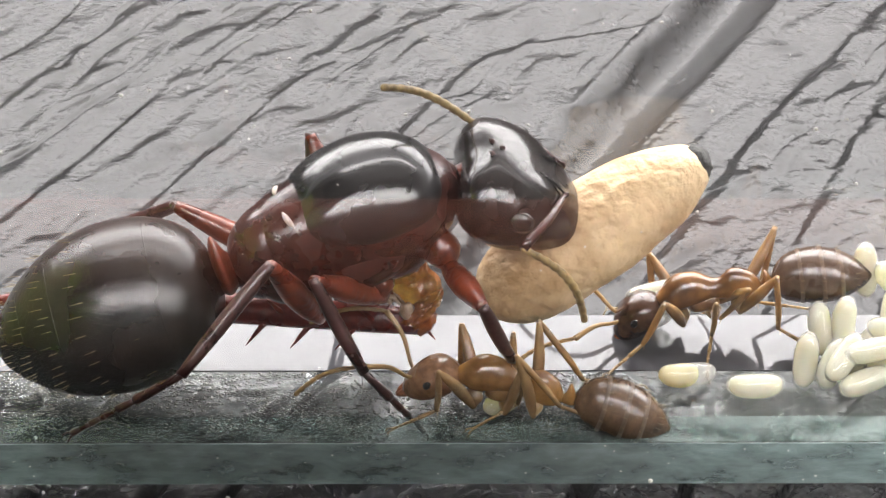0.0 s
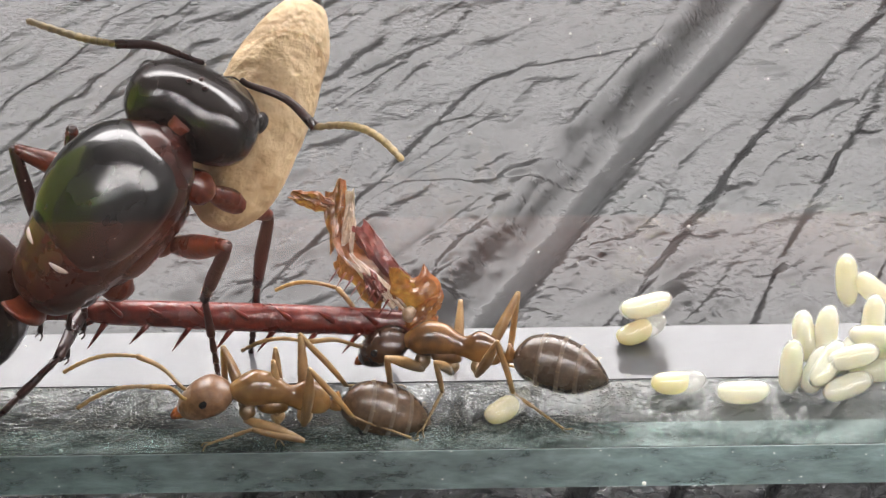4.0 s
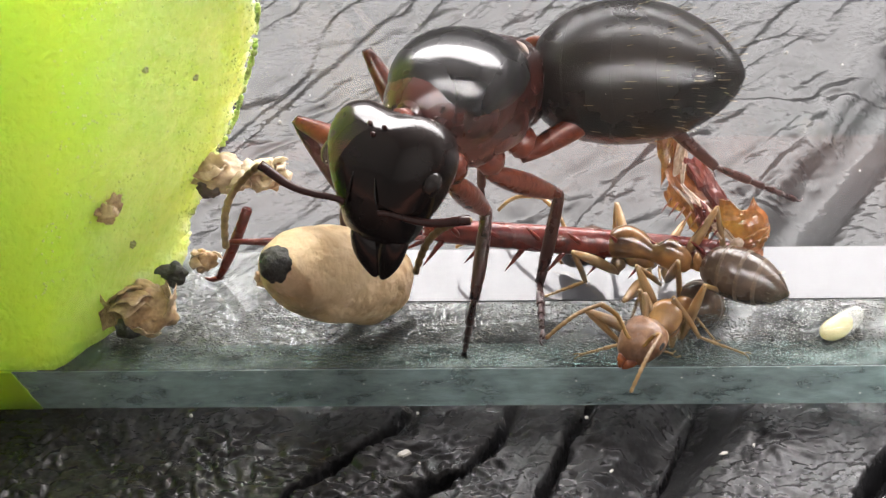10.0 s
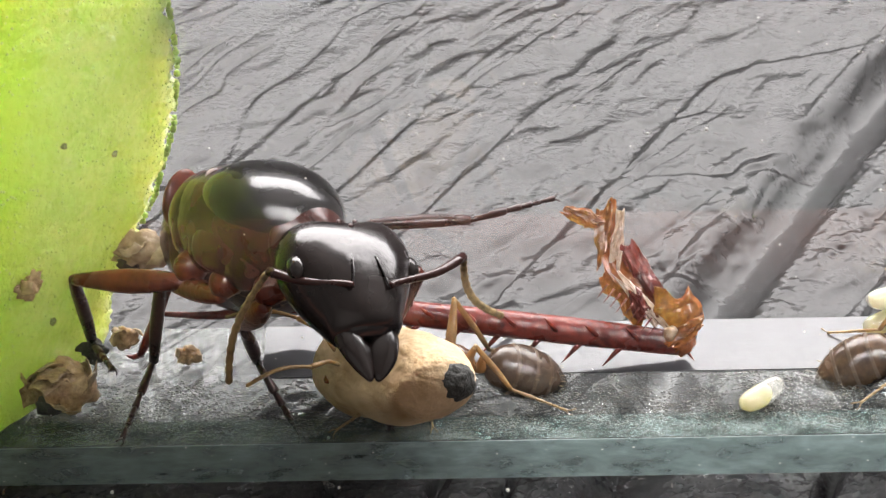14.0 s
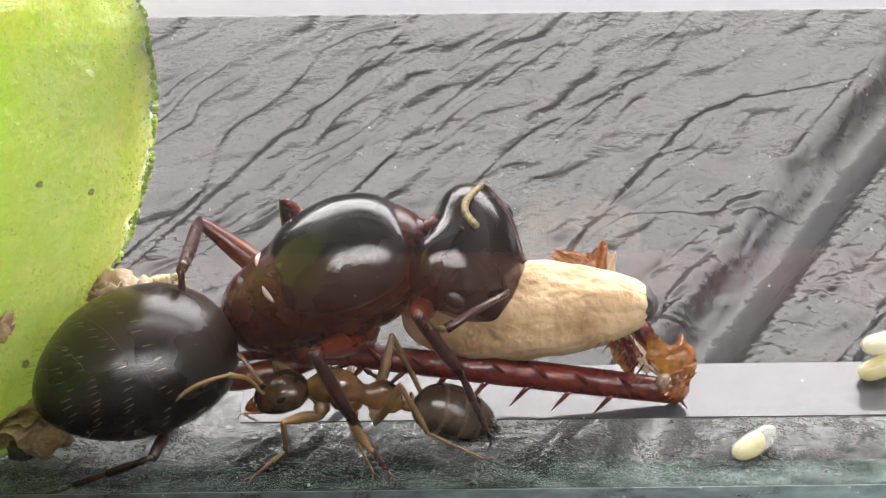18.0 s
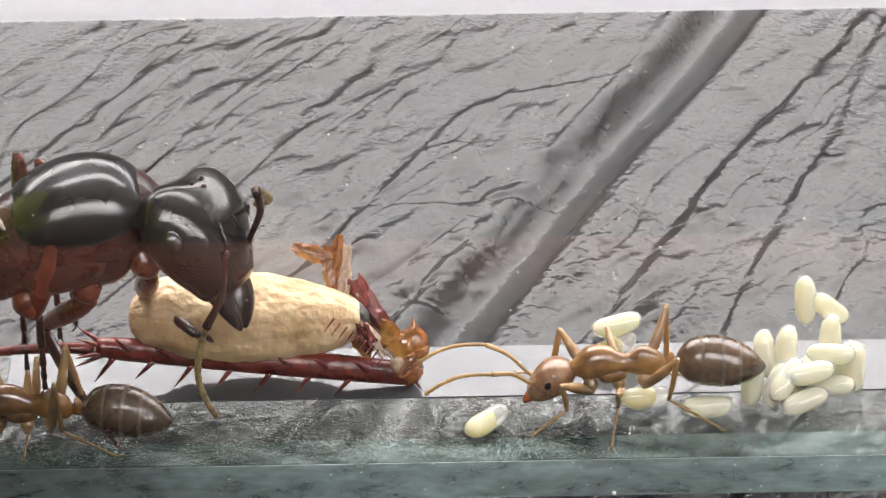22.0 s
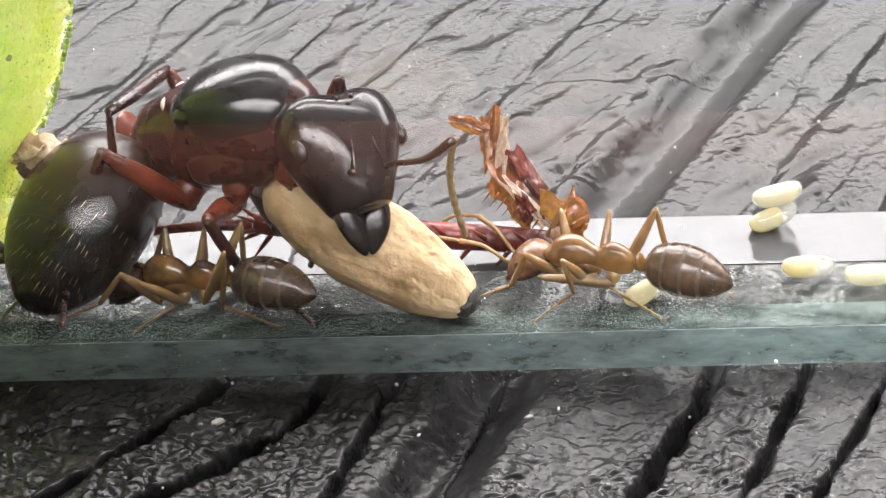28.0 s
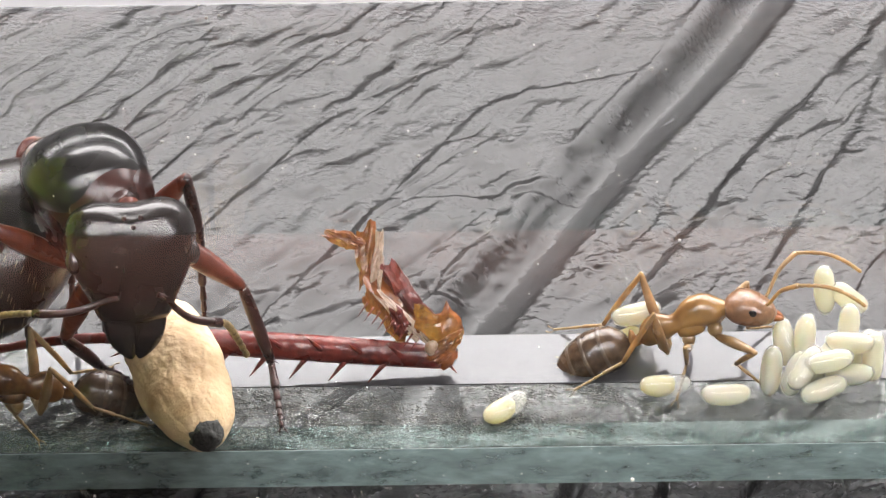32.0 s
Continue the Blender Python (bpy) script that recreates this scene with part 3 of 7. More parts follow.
def leg_parts(root, name, mats, dims, hip):
    """Femur, tibia and tarsus, each drawn along +x from its joint. Returns the three parts."""
    lf, lt, la, th = dims
    side = 1 if hip[1] > 0 else -1
    part("coxa", tube(BM(), [(hip[0] * 0.98, hip[1] - side * 0.42 * th / 0.3, hip[2] + 0.62 * th / 0.3), (hip[0], hip[1] - side * 0.1, hip[2] + 0.3 * th / 0.3), hip],
                           [1.1 * th, 1.4 * th, 0.62 * th], 12, 3), mats[0], root)
    bm = tube(BM(), [(-0.05, 0, 0), (0.18 * lf, 0, 0.02), (0.5 * lf, 0, 0.04), (0.85 * lf, 0, 0.02), (lf, 0, 0)],
              [0.5 * th, 0.85 * th, 1.0 * th, 0.66 * th, 0.45 * th], 12, 3)
    femur = part(name, bm, mats[0], root)
    bm = tube(BM(), [(-0.04, 0, 0), (0.15 * lt, 0, 0.0), (0.6 * lt, 0, -0.02), (lt, 0, 0)],
              [0.40 * th, 0.52 * th, 0.56 * th, 0.40 * th], 10, 3)
    for s in (-1, 1):
        spike_row(bm, [((lt * 0.97, 0.02 * s, -0.02), (lt * 1.08, 0.14 * s * th / 0.3, -0.12 * th / 0.3))], 0.07 * th)
    tibia = part("tibia", bm, mats[1], root)
    seg = 5
    bm = BM()
    x = -0.02
    for k in range(seg):
        w = la * (0.42, 0.18, 0.13, 0.10, 0.17)[k]
        r0 = th * (0.36, 0.30, 0.27, 0.25, 0.24)[k]
        tube(bm, [(x, 0, 0), (x + w * 0.5, 0, 0), (x + w * 0.94, 0, 0), (x + w, 0, 0)], [r0 * 0.7, r0 * 0.9, r0 * 1.05, r0 * 0.6], 8, 2)
        x += w * 0.98
    for s in (-1, 1):
        tube(bm, [(x - 0.03, 0.01 * s, 0), (x + 0.09, 0.07 * s, 0.02), (x + 0.17, 0.1 * s, -0.07)], [0.1 * th, 0.08 * th, 0.02], 5, 2)
    tarsus = part("tarsus", bm, mats[2], root)
    return femur, tibia, tarsus


def antenna_parts(root, scape_len, fun_len, th, mats, bend):
    sc = part("scape", tube(BM(), [(-0.03, 0, 0), (0.1 * scape_len, 0, 0.0), (0.55 * scape_len, 0, 0.09 * scape_len * bend), (scape_len, 0, 0)],
                            [0.7 * th, 0.75 * th, 0.9 * th, 1.15 * th], 10, 4), mats[0], root)
    bm = BM()
    n = 11
    pts, rad = [], []
    for k in range(n):
        for q, g in ((0.0, 0.74), (0.45, 1.0), (0.8, 0.98)):
            f = (k + q) / n
            pts.append((f * fun_len, 0, bend * 0.12 * fun_len * math.sin(math.pi * f)))
            rad.append(th * (0.80 + 0.12 * math.sin(3.1 * f)) * g)
    pts.append((fun_len, 0, 0))
    rad.append(th * 0.25)
    tube(bm, pts, rad, 8, 1)
    fu = part("funiculus", bm, mats[1], root)
    return sc, fu


GASTER = [(-0.05, 0.22, 0.22, 0, 0), (0.10, 0.75, 0.70, 0, 0), (0.45, 1.36, 1.18, 0.04, 0), (1.2, 1.82, 1.56, 0.08, 0), (2.3, 2.0, 1.70, 0.08, 0),
          (3.4, 1.80, 1.52, 0.03, 0), (4.3, 1.28, 1.08, -0.04, 0), (4.9, 0.66, 0.56, -0.1, 0), (5.15, 0.16, 0.14, -0.12, 0)]


def build_queen():
    rng = random.Random(3)
    q = thing("queen_ant", "large glossy black and dark red ant queen carrying a cocoon", "ant")
    rows = [(-2.62, 0.30, 0.42, -0.02, 0), (-2.35, 0.62, 0.78, 0.0, 0.2), (-1.7, 1.0, 1.12, 0.02, 0.3), (-0.8, 1.24, 1.28, 0.08, 0.3), (0.3, 1.36, 1.34, 0.12, 0.3),
            (1.3, 1.34, 1.30, 0.12, 0.2), (2.0, 1.04, 1.0, 0.04, 0), (2.4, 0.62, 0.62, 0.0, 0), (2.62, 0.34, 0.36, 0.02, 0), (2.7, 0.26, 0.28, 0.02, 0)]
    meso = part("mesosoma", hull(BM(), rows, 4, 32), M_brown, q, "dark red-brown glossy mid-body")
    rows = [(-1.12, 0.2, 0.1, 0.82, 0), (-0.95, 0.9, 0.5, 0.72, 0.2), (-0.3, 1.28, 0.86, 0.72, 0.2), (0.7, 1.44, 1.02, 0.66, 0.2), (1.6, 1.30, 0.98, 0.52, 0), (2.15, 0.86, 0.68, 0.40, 0), (2.36, 0.3, 0.26, 0.36, 0)]
    part("scutum", hull(BM(), rows, 4, 32), M_black, meso, "polished black dome")
    rows = [(-1.72, 0.15, 0.1, 0.72, 0), (-1.6, 0.6, 0.38, 0.72, 0), (-1.25, 0.82, 0.5, 0.74, 0), (-1.02, 0.7, 0.42, 0.76, 0), (-0.95, 0.3, 0.2, 0.78, 0)]
    part("scutellum", hull(BM(), rows, 3, 24), M_black, meso)
    part("propodeum", hull(BM(), [(-2.7, 0.2, 0.25, -0.15, 0), (-2.5, 0.66, 0.74, -0.05, 0), (-2.0, 0.96, 1.02, 0.06, 0), (-1.5, 0.98, 1.05, 0.1, 0), (-1.3, 0.6, 0.7, 0.1, 0)], 3, 24), M_brown, meso, "dark rear plate")
    part("pronotum", hull(BM(), [(1.75, 0.6, 0.6, 0.08, 0), (1.9, 1.13, 1.08, 0.08, 0), (2.25, 0.86, 0.84, 0.05, 0), (2.55, 0.5, 0.5, 0.02, 0), (2.62, 0.2, 0.2, 0, 0)], 3, 24), M_brown, meso)
    for s in (-1, 1):
        part("wing_scar", tube(BM(), [(-1.20, 0.30 * s, 1.25), (-1.17, 0.48 * s, 1.20), (-1.12, 0.64 * s, 1.13), (-1.05, 0.76 * s, 1.05)], [0.02, 0.07, 0.06, 0.02], 8, 3), M_membrane, meso, "pale wing scar")
        part("side_plate", hull(BM(), [(-0.9, 0.1, 0.1, -0.5, 0), (-0.6, 0.36, 0.5, -0.42, 0.3), (0.3, 0.42, 0.62, -0.42, 0.3), (1.0, 0.3, 0.45, -0.4, 0), (1.15, 0.08, 0.1, -0.4, 0)], 3, 16), M_brown, meso).location = (0, s * 0.98 * MM, 0)
    part("neck", tube(BM(), [(2.45, 0, 0.02), (2.68, 0, 0.02), (2.95, 0, 0.0)], [0.36, 0.24, 0.30], 14, 2), M_red, q, "dark red neck joint")
    for s in (-1, 1):
        for nm, at, rad, seed in (("side_plate", (0.75, 0.82, -0.50), (0.86, 0.50, 0.80), 2.0), ("side_plate", (-0.72, 0.72, -0.42), (0.66, 0.50, 0.72), 5.0), ("side_plate", (-1.75, 0.55, -0.30), (0.50, 0.44, 0.66), 7.0),
                                  ("shoulder_plate", (1.72, 0.60, -0.02), (0.62, 0.50, 0.80), 9.0)):
            bm = blob(BM(), *rad, 3, 0.05, 0.8, seed, (at[0], at[1] * s, at[2]))
            part(nm, bm, M_brown, meso, "dark red-brown side plate")
        part("wing_scar", blob(BM(), 0.16, 0.07, 0.12, 3, 0.3, 1.2, 3.0 + s, (0.05, 1.16 * s, 0.62)), M_red, meso, "small torn wing stump")
        part("breathing_pore", blob(BM(), 0.10, 0.04, 0.13, 2, 0.0, 1, 1, (-1.9, 0.93 * s, -0.05)), M_red, meso)
    part("petiole", hull(BM(), [(-3.1, 0.2, 0.18, -0.12, 0), (-2.98, 0.5, 0.62, 0.12, 0), (-2.84, 0.55, 0.78, 0.22, 0), (-2.7, 0.42, 0.5, 0.05, 0), (-2.5, 0.24, 0.24, -0.1, 0)], 3, 20), M_red, q, "dark red upright scale")
    head = part("head", hull(BM(), [(-0.42, 0.3, 0.2, 0.35, 0), (-0.3, 0.85, 0.5, 0.3, 0), (0.0, 1.36, 0.80, 0.18, 0.4), (0.5, 1.57, 0.97, 0.12, 0.6), (1.1, 1.53, 1.00, 0.08, 0.6),
                                   (1.7, 1.30, 0.93, 0.0, 0.5), (2.25, 1.02, 0.76, -0.08, 0.4), (2.68, 0.80, 0.54, -0.16, 0.2), (2.8, 0.3, 0.2, -0.18, 0)], 4, 36), M_head, q, "satin black head")
    for v in head.data.vertices:
        # the hind edge is hollowed between two rounded corners, and the brow is faintly dented
        x, y, z = v.co / MM
        v.co.x += MM * 0.34 * math.exp(-(x + 0.25) ** 2 / 0.16) * math.exp(-y * y / 0.5)
        v.co.z += MM * (0.03 * noise.noise(Vector((x * 1.7, y * 1.7, z))) - 0.05 * math.exp(-(y * y) / 0.02) * (1.2 < x < 2.2)) * (z > 0.2)
    for s in (-1, 1):
        eye = part("eye", blob(BM(), 0.32, 0.20, 0.27, 3, 0.0), M_eye, head, "black oval eye")
        eye.location = Vector((1.15, 1.42 * s, 0.42)) * MM
        bm = hull(BM(), [(-0.1, 0.26, 0.26, 0, 0), (0.25, 0.36, 0.26, 0.0, 0), (0.65, 0.36, 0.2, -0.06, 0), (0.98, 0.24, 0.13, -0.16, 0), (1.2, 0.10, 0.07, -0.24, 0), (1.26, 0.02, 0.02, -0.26, 0)], 3, 14)
        for k in range(4):
            tube(bm, [(0.3 + 0.15 * k, -0.28 * s, -0.05), (0.36 + 0.15 * k, -0.42 * s, -0.1)], [0.07, 0.01], 5, 1)
        md = part("mandible", bm, M_head, head, "dark toothed jaw")
        md.location = Vector((2.55, 0.5 * s, -0.22)) * MM
        md.rotation_euler = (0, radians(6), radians(-20 * s))
        part("frontal_ridge", tube(BM(), [(1.35, 0.30 * s, 1.02), (1.75, 0.36 * s, 0.93), (2.15, 0.46 * s, 0.76)], [0.015, 0.03, 0.015], 8, 3), M_black, head)
    for p in ((0.42, 0, 1.08), (0.2, 0.2, 1.0), (0.2, -0.2, 1.0)):
        o = part("ocellus", blob(BM(), 0.07, 0.07, 0.05, 2, 0), M_dark, head)
        o.location = Vector(p) * MM
    part("clypeus", hull(BM(), [(2.05, 0.3, 0.2, 0.35, 0), (2.3, 0.62, 0.34, 0.28, 0), (2.65, 0.66, 0.3, 0.06, 0), (2.85, 0.4, 0.14, -0.1, 0)], 3, 18), M_black, head)
    gas = part("gaster", hull(BM(), GASTER, 5, 40), M_gaster, q, "swollen glossy black hind body")
    for x in (1.25, 2.5, 3.55, 4.35):
        part("segment_band", ring(BM(), GASTER, x, 0.035, 0.003), M_gaster, gas, "raised edge of a body ring")
    hairs = BM()
    sp = spline(GASTER, 12)
    for row_x, count in ((1.75, 12), (2.85, 34), (3.7, 44), (4.3, 40), (4.75, 24)):
        for k in range(count):
            a = 2 * math.pi * k / count + rng.uniform(-0.07, 0.07)
            x = row_x + rng.uniform(-0.08, 0.08)
            w, h = np.interp(x, sp[:, 0], sp[:, 1]), np.interp(x, sp[:, 0], sp[:, 2])
            b0 = Vector((x, w * math.cos(a), h * math.sin(a) + 0.05))
            tube(hairs, [b0, b0 + Vector((rng.uniform(0.16, 0.30), 0.05 * math.cos(a), 0.05 * math.sin(a)))], [0.0055, 0.003], 4, 1)
    part("hairs", hairs, M_hair, gas, "fine golden hairs")
    P = dict(root=q, head=head, gaster=gas)
    mats = (M_red, M_dark, M_dark)
    for nm, hip, dims in (("F", (1.75, 0.95, -1.45), (2.5, 2.1, 2.1, 0.30)), ("M", (0.15, 1.0, -1.55), (2.6, 2.4, 2.6, 0.29)), ("H", (-1.3, 0.95, -1.45), (3.0, 3.0, 3.1, 0.30))):
        for sd, s in (("L", 1), ("R", -1)):
            P[sd + nm] = leg_parts(q, "femur", mats, dims, (hip[0], hip[1] * s, hip[2]))
            P[sd + nm + "_base"], P[sd + nm + "_size"] = (hip[0], hip[1] * s, hip[2]), dims[:3]
    for sd, s in (("L", 1), ("R", -1)):
        P["A" + sd] = antenna_parts(head, 2.05, 2.9, 0.105, (M_dark, M_feeler), 1.0)
        P["A" + sd + "_base"], P["A" + sd + "_size"] = (2.1, 0.5 * s, 0.82), (2.05, 2.9)
    return P


def build_worker(label, m_head, m_body, m_gaster, m_leg):
    rng = random.Random(8)
    w = thing("worker_ant", label, "ant", "worker ants of the nest")
    meso = part("mesosoma", hull(BM(), [(-1.18, 0.12, 0.14, -0.12, 0), (-1.0, 0.25, 0.33, -0.05, 0.2), (-0.6, 0.30, 0.41, 0.03, 0.2), (-0.22, 0.24, 0.25, 0.0, 0), (0.2, 0.35, 0.40, 0.12, 0), (0.7, 0.42, 0.42, 0.12, 0), (1.08, 0.24, 0.22, 0.02, 0), (1.2, 0.12, 0.12, 0, 0)], 4, 22), m_body, w, "slender amber mid-body")
    part("pronotum", hull(BM(), [(0.42, 0.2, 0.2, 0.1, 0), (0.5, 0.39, 0.38, 0.11, 0), (0.8, 0.415, 0.39, 0.09, 0), (1.02, 0.28, 0.25, 0.04, 0), (1.1, 0.1, 0.1, 0.02, 0)], 3, 18), m_body, meso)
    part("side_plate", hull(BM(), [(-0.2, 0.2, 0.2, -0.2, 0), (0.0, 0.34, 0.26, -0.2, 0), (0.4, 0.36, 0.26, -0.18, 0), (0.55, 0.2, 0.15, -0.15, 0)], 3, 16), m_body, meso)
    part("petiole", hull(BM(), [(-1.5, 0.08, 0.08, -0.2, 0), (-1.38, 0.17, 0.24, -0.06, 0), (-1.3, 0.16, 0.26, -0.04, 0), (-1.22, 0.1, 0.12, -0.16, 0), (-1.1, 0.1, 0.1, -0.14, 0)], 3, 14), m_body, w)
    head = part("head", hull(BM(), [(-0.03, 0.12, 0.12, 0, 0), (0.05, 0.34, 0.24, 0, 0), (0.3, 0.53, 0.39, 0.03, 0.3), (0.65, 0.55, 0.42, 0.02, 0.3), (1.0, 0.44, 0.34, -0.03, 0.2), (1.22, 0.3, 0.22, -0.06, 0), (1.32, 0.1, 0.08, -0.08, 0)], 4, 24), m_head, w, "smooth brown head")
    for s in (-1, 1):
        eye = part("eye", blob(BM(), 0.13, 0.05, 0.12, 2, 0), M_black, head, "black oval eye")
        eye.location = Vector((0.62, 0.50 * s, 0.14)) * MM
        md = part("mandible", hull(BM(), [(0, 0.1, 0.09, 0, 0), (0.15, 0.13, 0.09, 0, 0), (0.32, 0.09, 0.06, -0.02, 0), (0.42, 0.02, 0.02, -0.04, 0)], 2, 10), M_amber, head, "reddish jaw")
        md.location = Vector((1.16, 0.17 * s, -0.1)) * MM
        md.rotation_euler = (0, 0.1, -0.35 * s)
    rows = [(-0.02, 0.08, 0.08, 0, 0), (0.08, 0.29, 0.31, 0.02, 0), (0.35, 0.53, 0.54, 0.06, 0), (0.9, 0.66, 0.64, 0.06, 0), (1.45, 0.61, 0.58, 0.0, 0), (1.9, 0.41, 0.38, -0.06, 0), (2.15, 0.19, 0.18, -0.12, 0), (2.26, 0.05, 0.05, -0.14, 0)]
    gas = part("gaster", hull(BM(), rows, 5, 28), m_gaster, w, "banded brown hind body")
    for x in (0.62, 1.12, 1.55):
        part("segment_band", ring(BM(), rows, x, 0.13, 0.004, 28), M_wband, gas, "pale edge of a body ring")
    hairs = BM()
    sp = spline(rows, 12)
    for row_x in (0.6, 1.1, 1.5, 1.85):
        for k in range(18):
            a = 2 * math.pi * (k + rng.uniform(-0.3, 0.3)) / 18
            x = row_x + rng.uniform(-0.04, 0.04)
            b0 = Vector((x, np.interp(x, sp[:, 0], sp[:, 1]) * math.cos(a), np.interp(x, sp[:, 0], sp[:, 2]) * math.sin(a) + np.interp(x, sp[:, 0], sp[:, 3])))
            tube(hairs, [b0, b0 + Vector((rng.uniform(0.06, 0.12), 0.05 * math.cos(a), 0.05 * math.sin(a)))], [0.004, 0.002], 4, 1)
    part("hairs", hairs, M_hair, gas, "short pale hairs")
    gas.matrix_basis = mm(-1.45, 0, -0.12, 0, 6, 180)
    P = dict(root=w, head=head, gaster=gas)
    for nm, hip, dims in (("F", (0.72, 0.3, -0.58), (1.45, 1.2, 1.1, 0.14)), ("M", (0.0, 0.3, -0.6), (1.5, 1.35, 1.2, 0.125)), ("H", (-0.62, 0.28, -0.56), (1.8, 1.75, 1.5, 0.135))):
        for sd, s in (("L", 1), ("R", -1)):
            P[sd + nm] = leg_parts(w, "femur", (m_leg, m_leg, m_leg), dims, (hip[0], hip[1] * s, hip[2]))
            P[sd + nm + "_base"], P[sd + nm + "_size"] = (hip[0], hip[1] * s, hip[2]), dims[:3]
    for sd, s in (("L", 1), ("R", -1)):
        P["A" + sd] = antenna_parts(w, 1.35, 1.75, 0.06, (m_leg, m_leg), 1.0)
        P["A" + sd + "_base"], P["A" + sd + "_size"] = (2.17, 0.2 * s, -0.2), (1.35, 1.75)
    return P


queen = build_queen()
worker_a = build_worker("pale amber worker ant with a translucent banded hind body", M_whead, M_wbody, M_wgast, M_wleg)
worker_b = build_worker("dark brown worker ant with an amber waist", M_wdhead, M_wdbody, M_wdgast, M_wleg)


def build_cocoon():
    c = thing("cocoon", "tan papery ant cocoon with a black spot at one end", "cocoon")
    rows = [(-2.98, 0.06, 0.06, 0, 0), (-2.88, 0.42, 0.42, 0, 0), (-2.45, 0.82, 0.82, 0, 0), (-1.5, 1.1, 1.1, 0.02, 0), (0, 1.16, 1.16, 0.04, 0), (1.4, 1.02, 1.02, 0.02, 0), (2.3, 0.74, 0.74, 0, 0), (2.8, 0.46, 0.46, 0, 0), (2.95, 0.1, 0.1, 0, 0)]
    bm = hull(BM(), rows, 22, 112, 0.05, 3.0)
    for v in bm.verts:
        w = noise.noise(v.co * 0.9) * 1.2
        a = math.atan2(v.co.z, v.co.y)
        fold = abs(noise.noise(Vector((v.co.x * 0.8 + w, math.cos(a) * 3.6 + w, math.sin(a) * 3.6)))) + 0.5 * abs(noise.noise(Vector((v.co.x * 2.2, math.cos(a) * 8 + w, math.sin(a) * 8 + w))))
        k = 1 - 0.05 * max(0, 0.22 - fold) / 0.22 + 0.06 * noise.noise(v.co * 1.2) + 0.03 * noise.noise(Vector((v.co.x * 0.9, v.co.y * 3.5, v.co.z * 3.5))) + 0.010 * noise.noise(v.co * 4) + 0.010 * noise.noise(v.co * 9)
        v.co.y *= k
        v.co.z *= k
    part("silk_shell", bm, M_cocoon, c)
    bm = BM()
    blob(bm, 0.34, 0.44, 0.44, 4, 0.13, 1.2, 4.0, (2.76, 0, 0))
    part("black_spot", bm, M_crust_hollow, c, "black crusted end")
    return c


cocoon = build_cocoon()


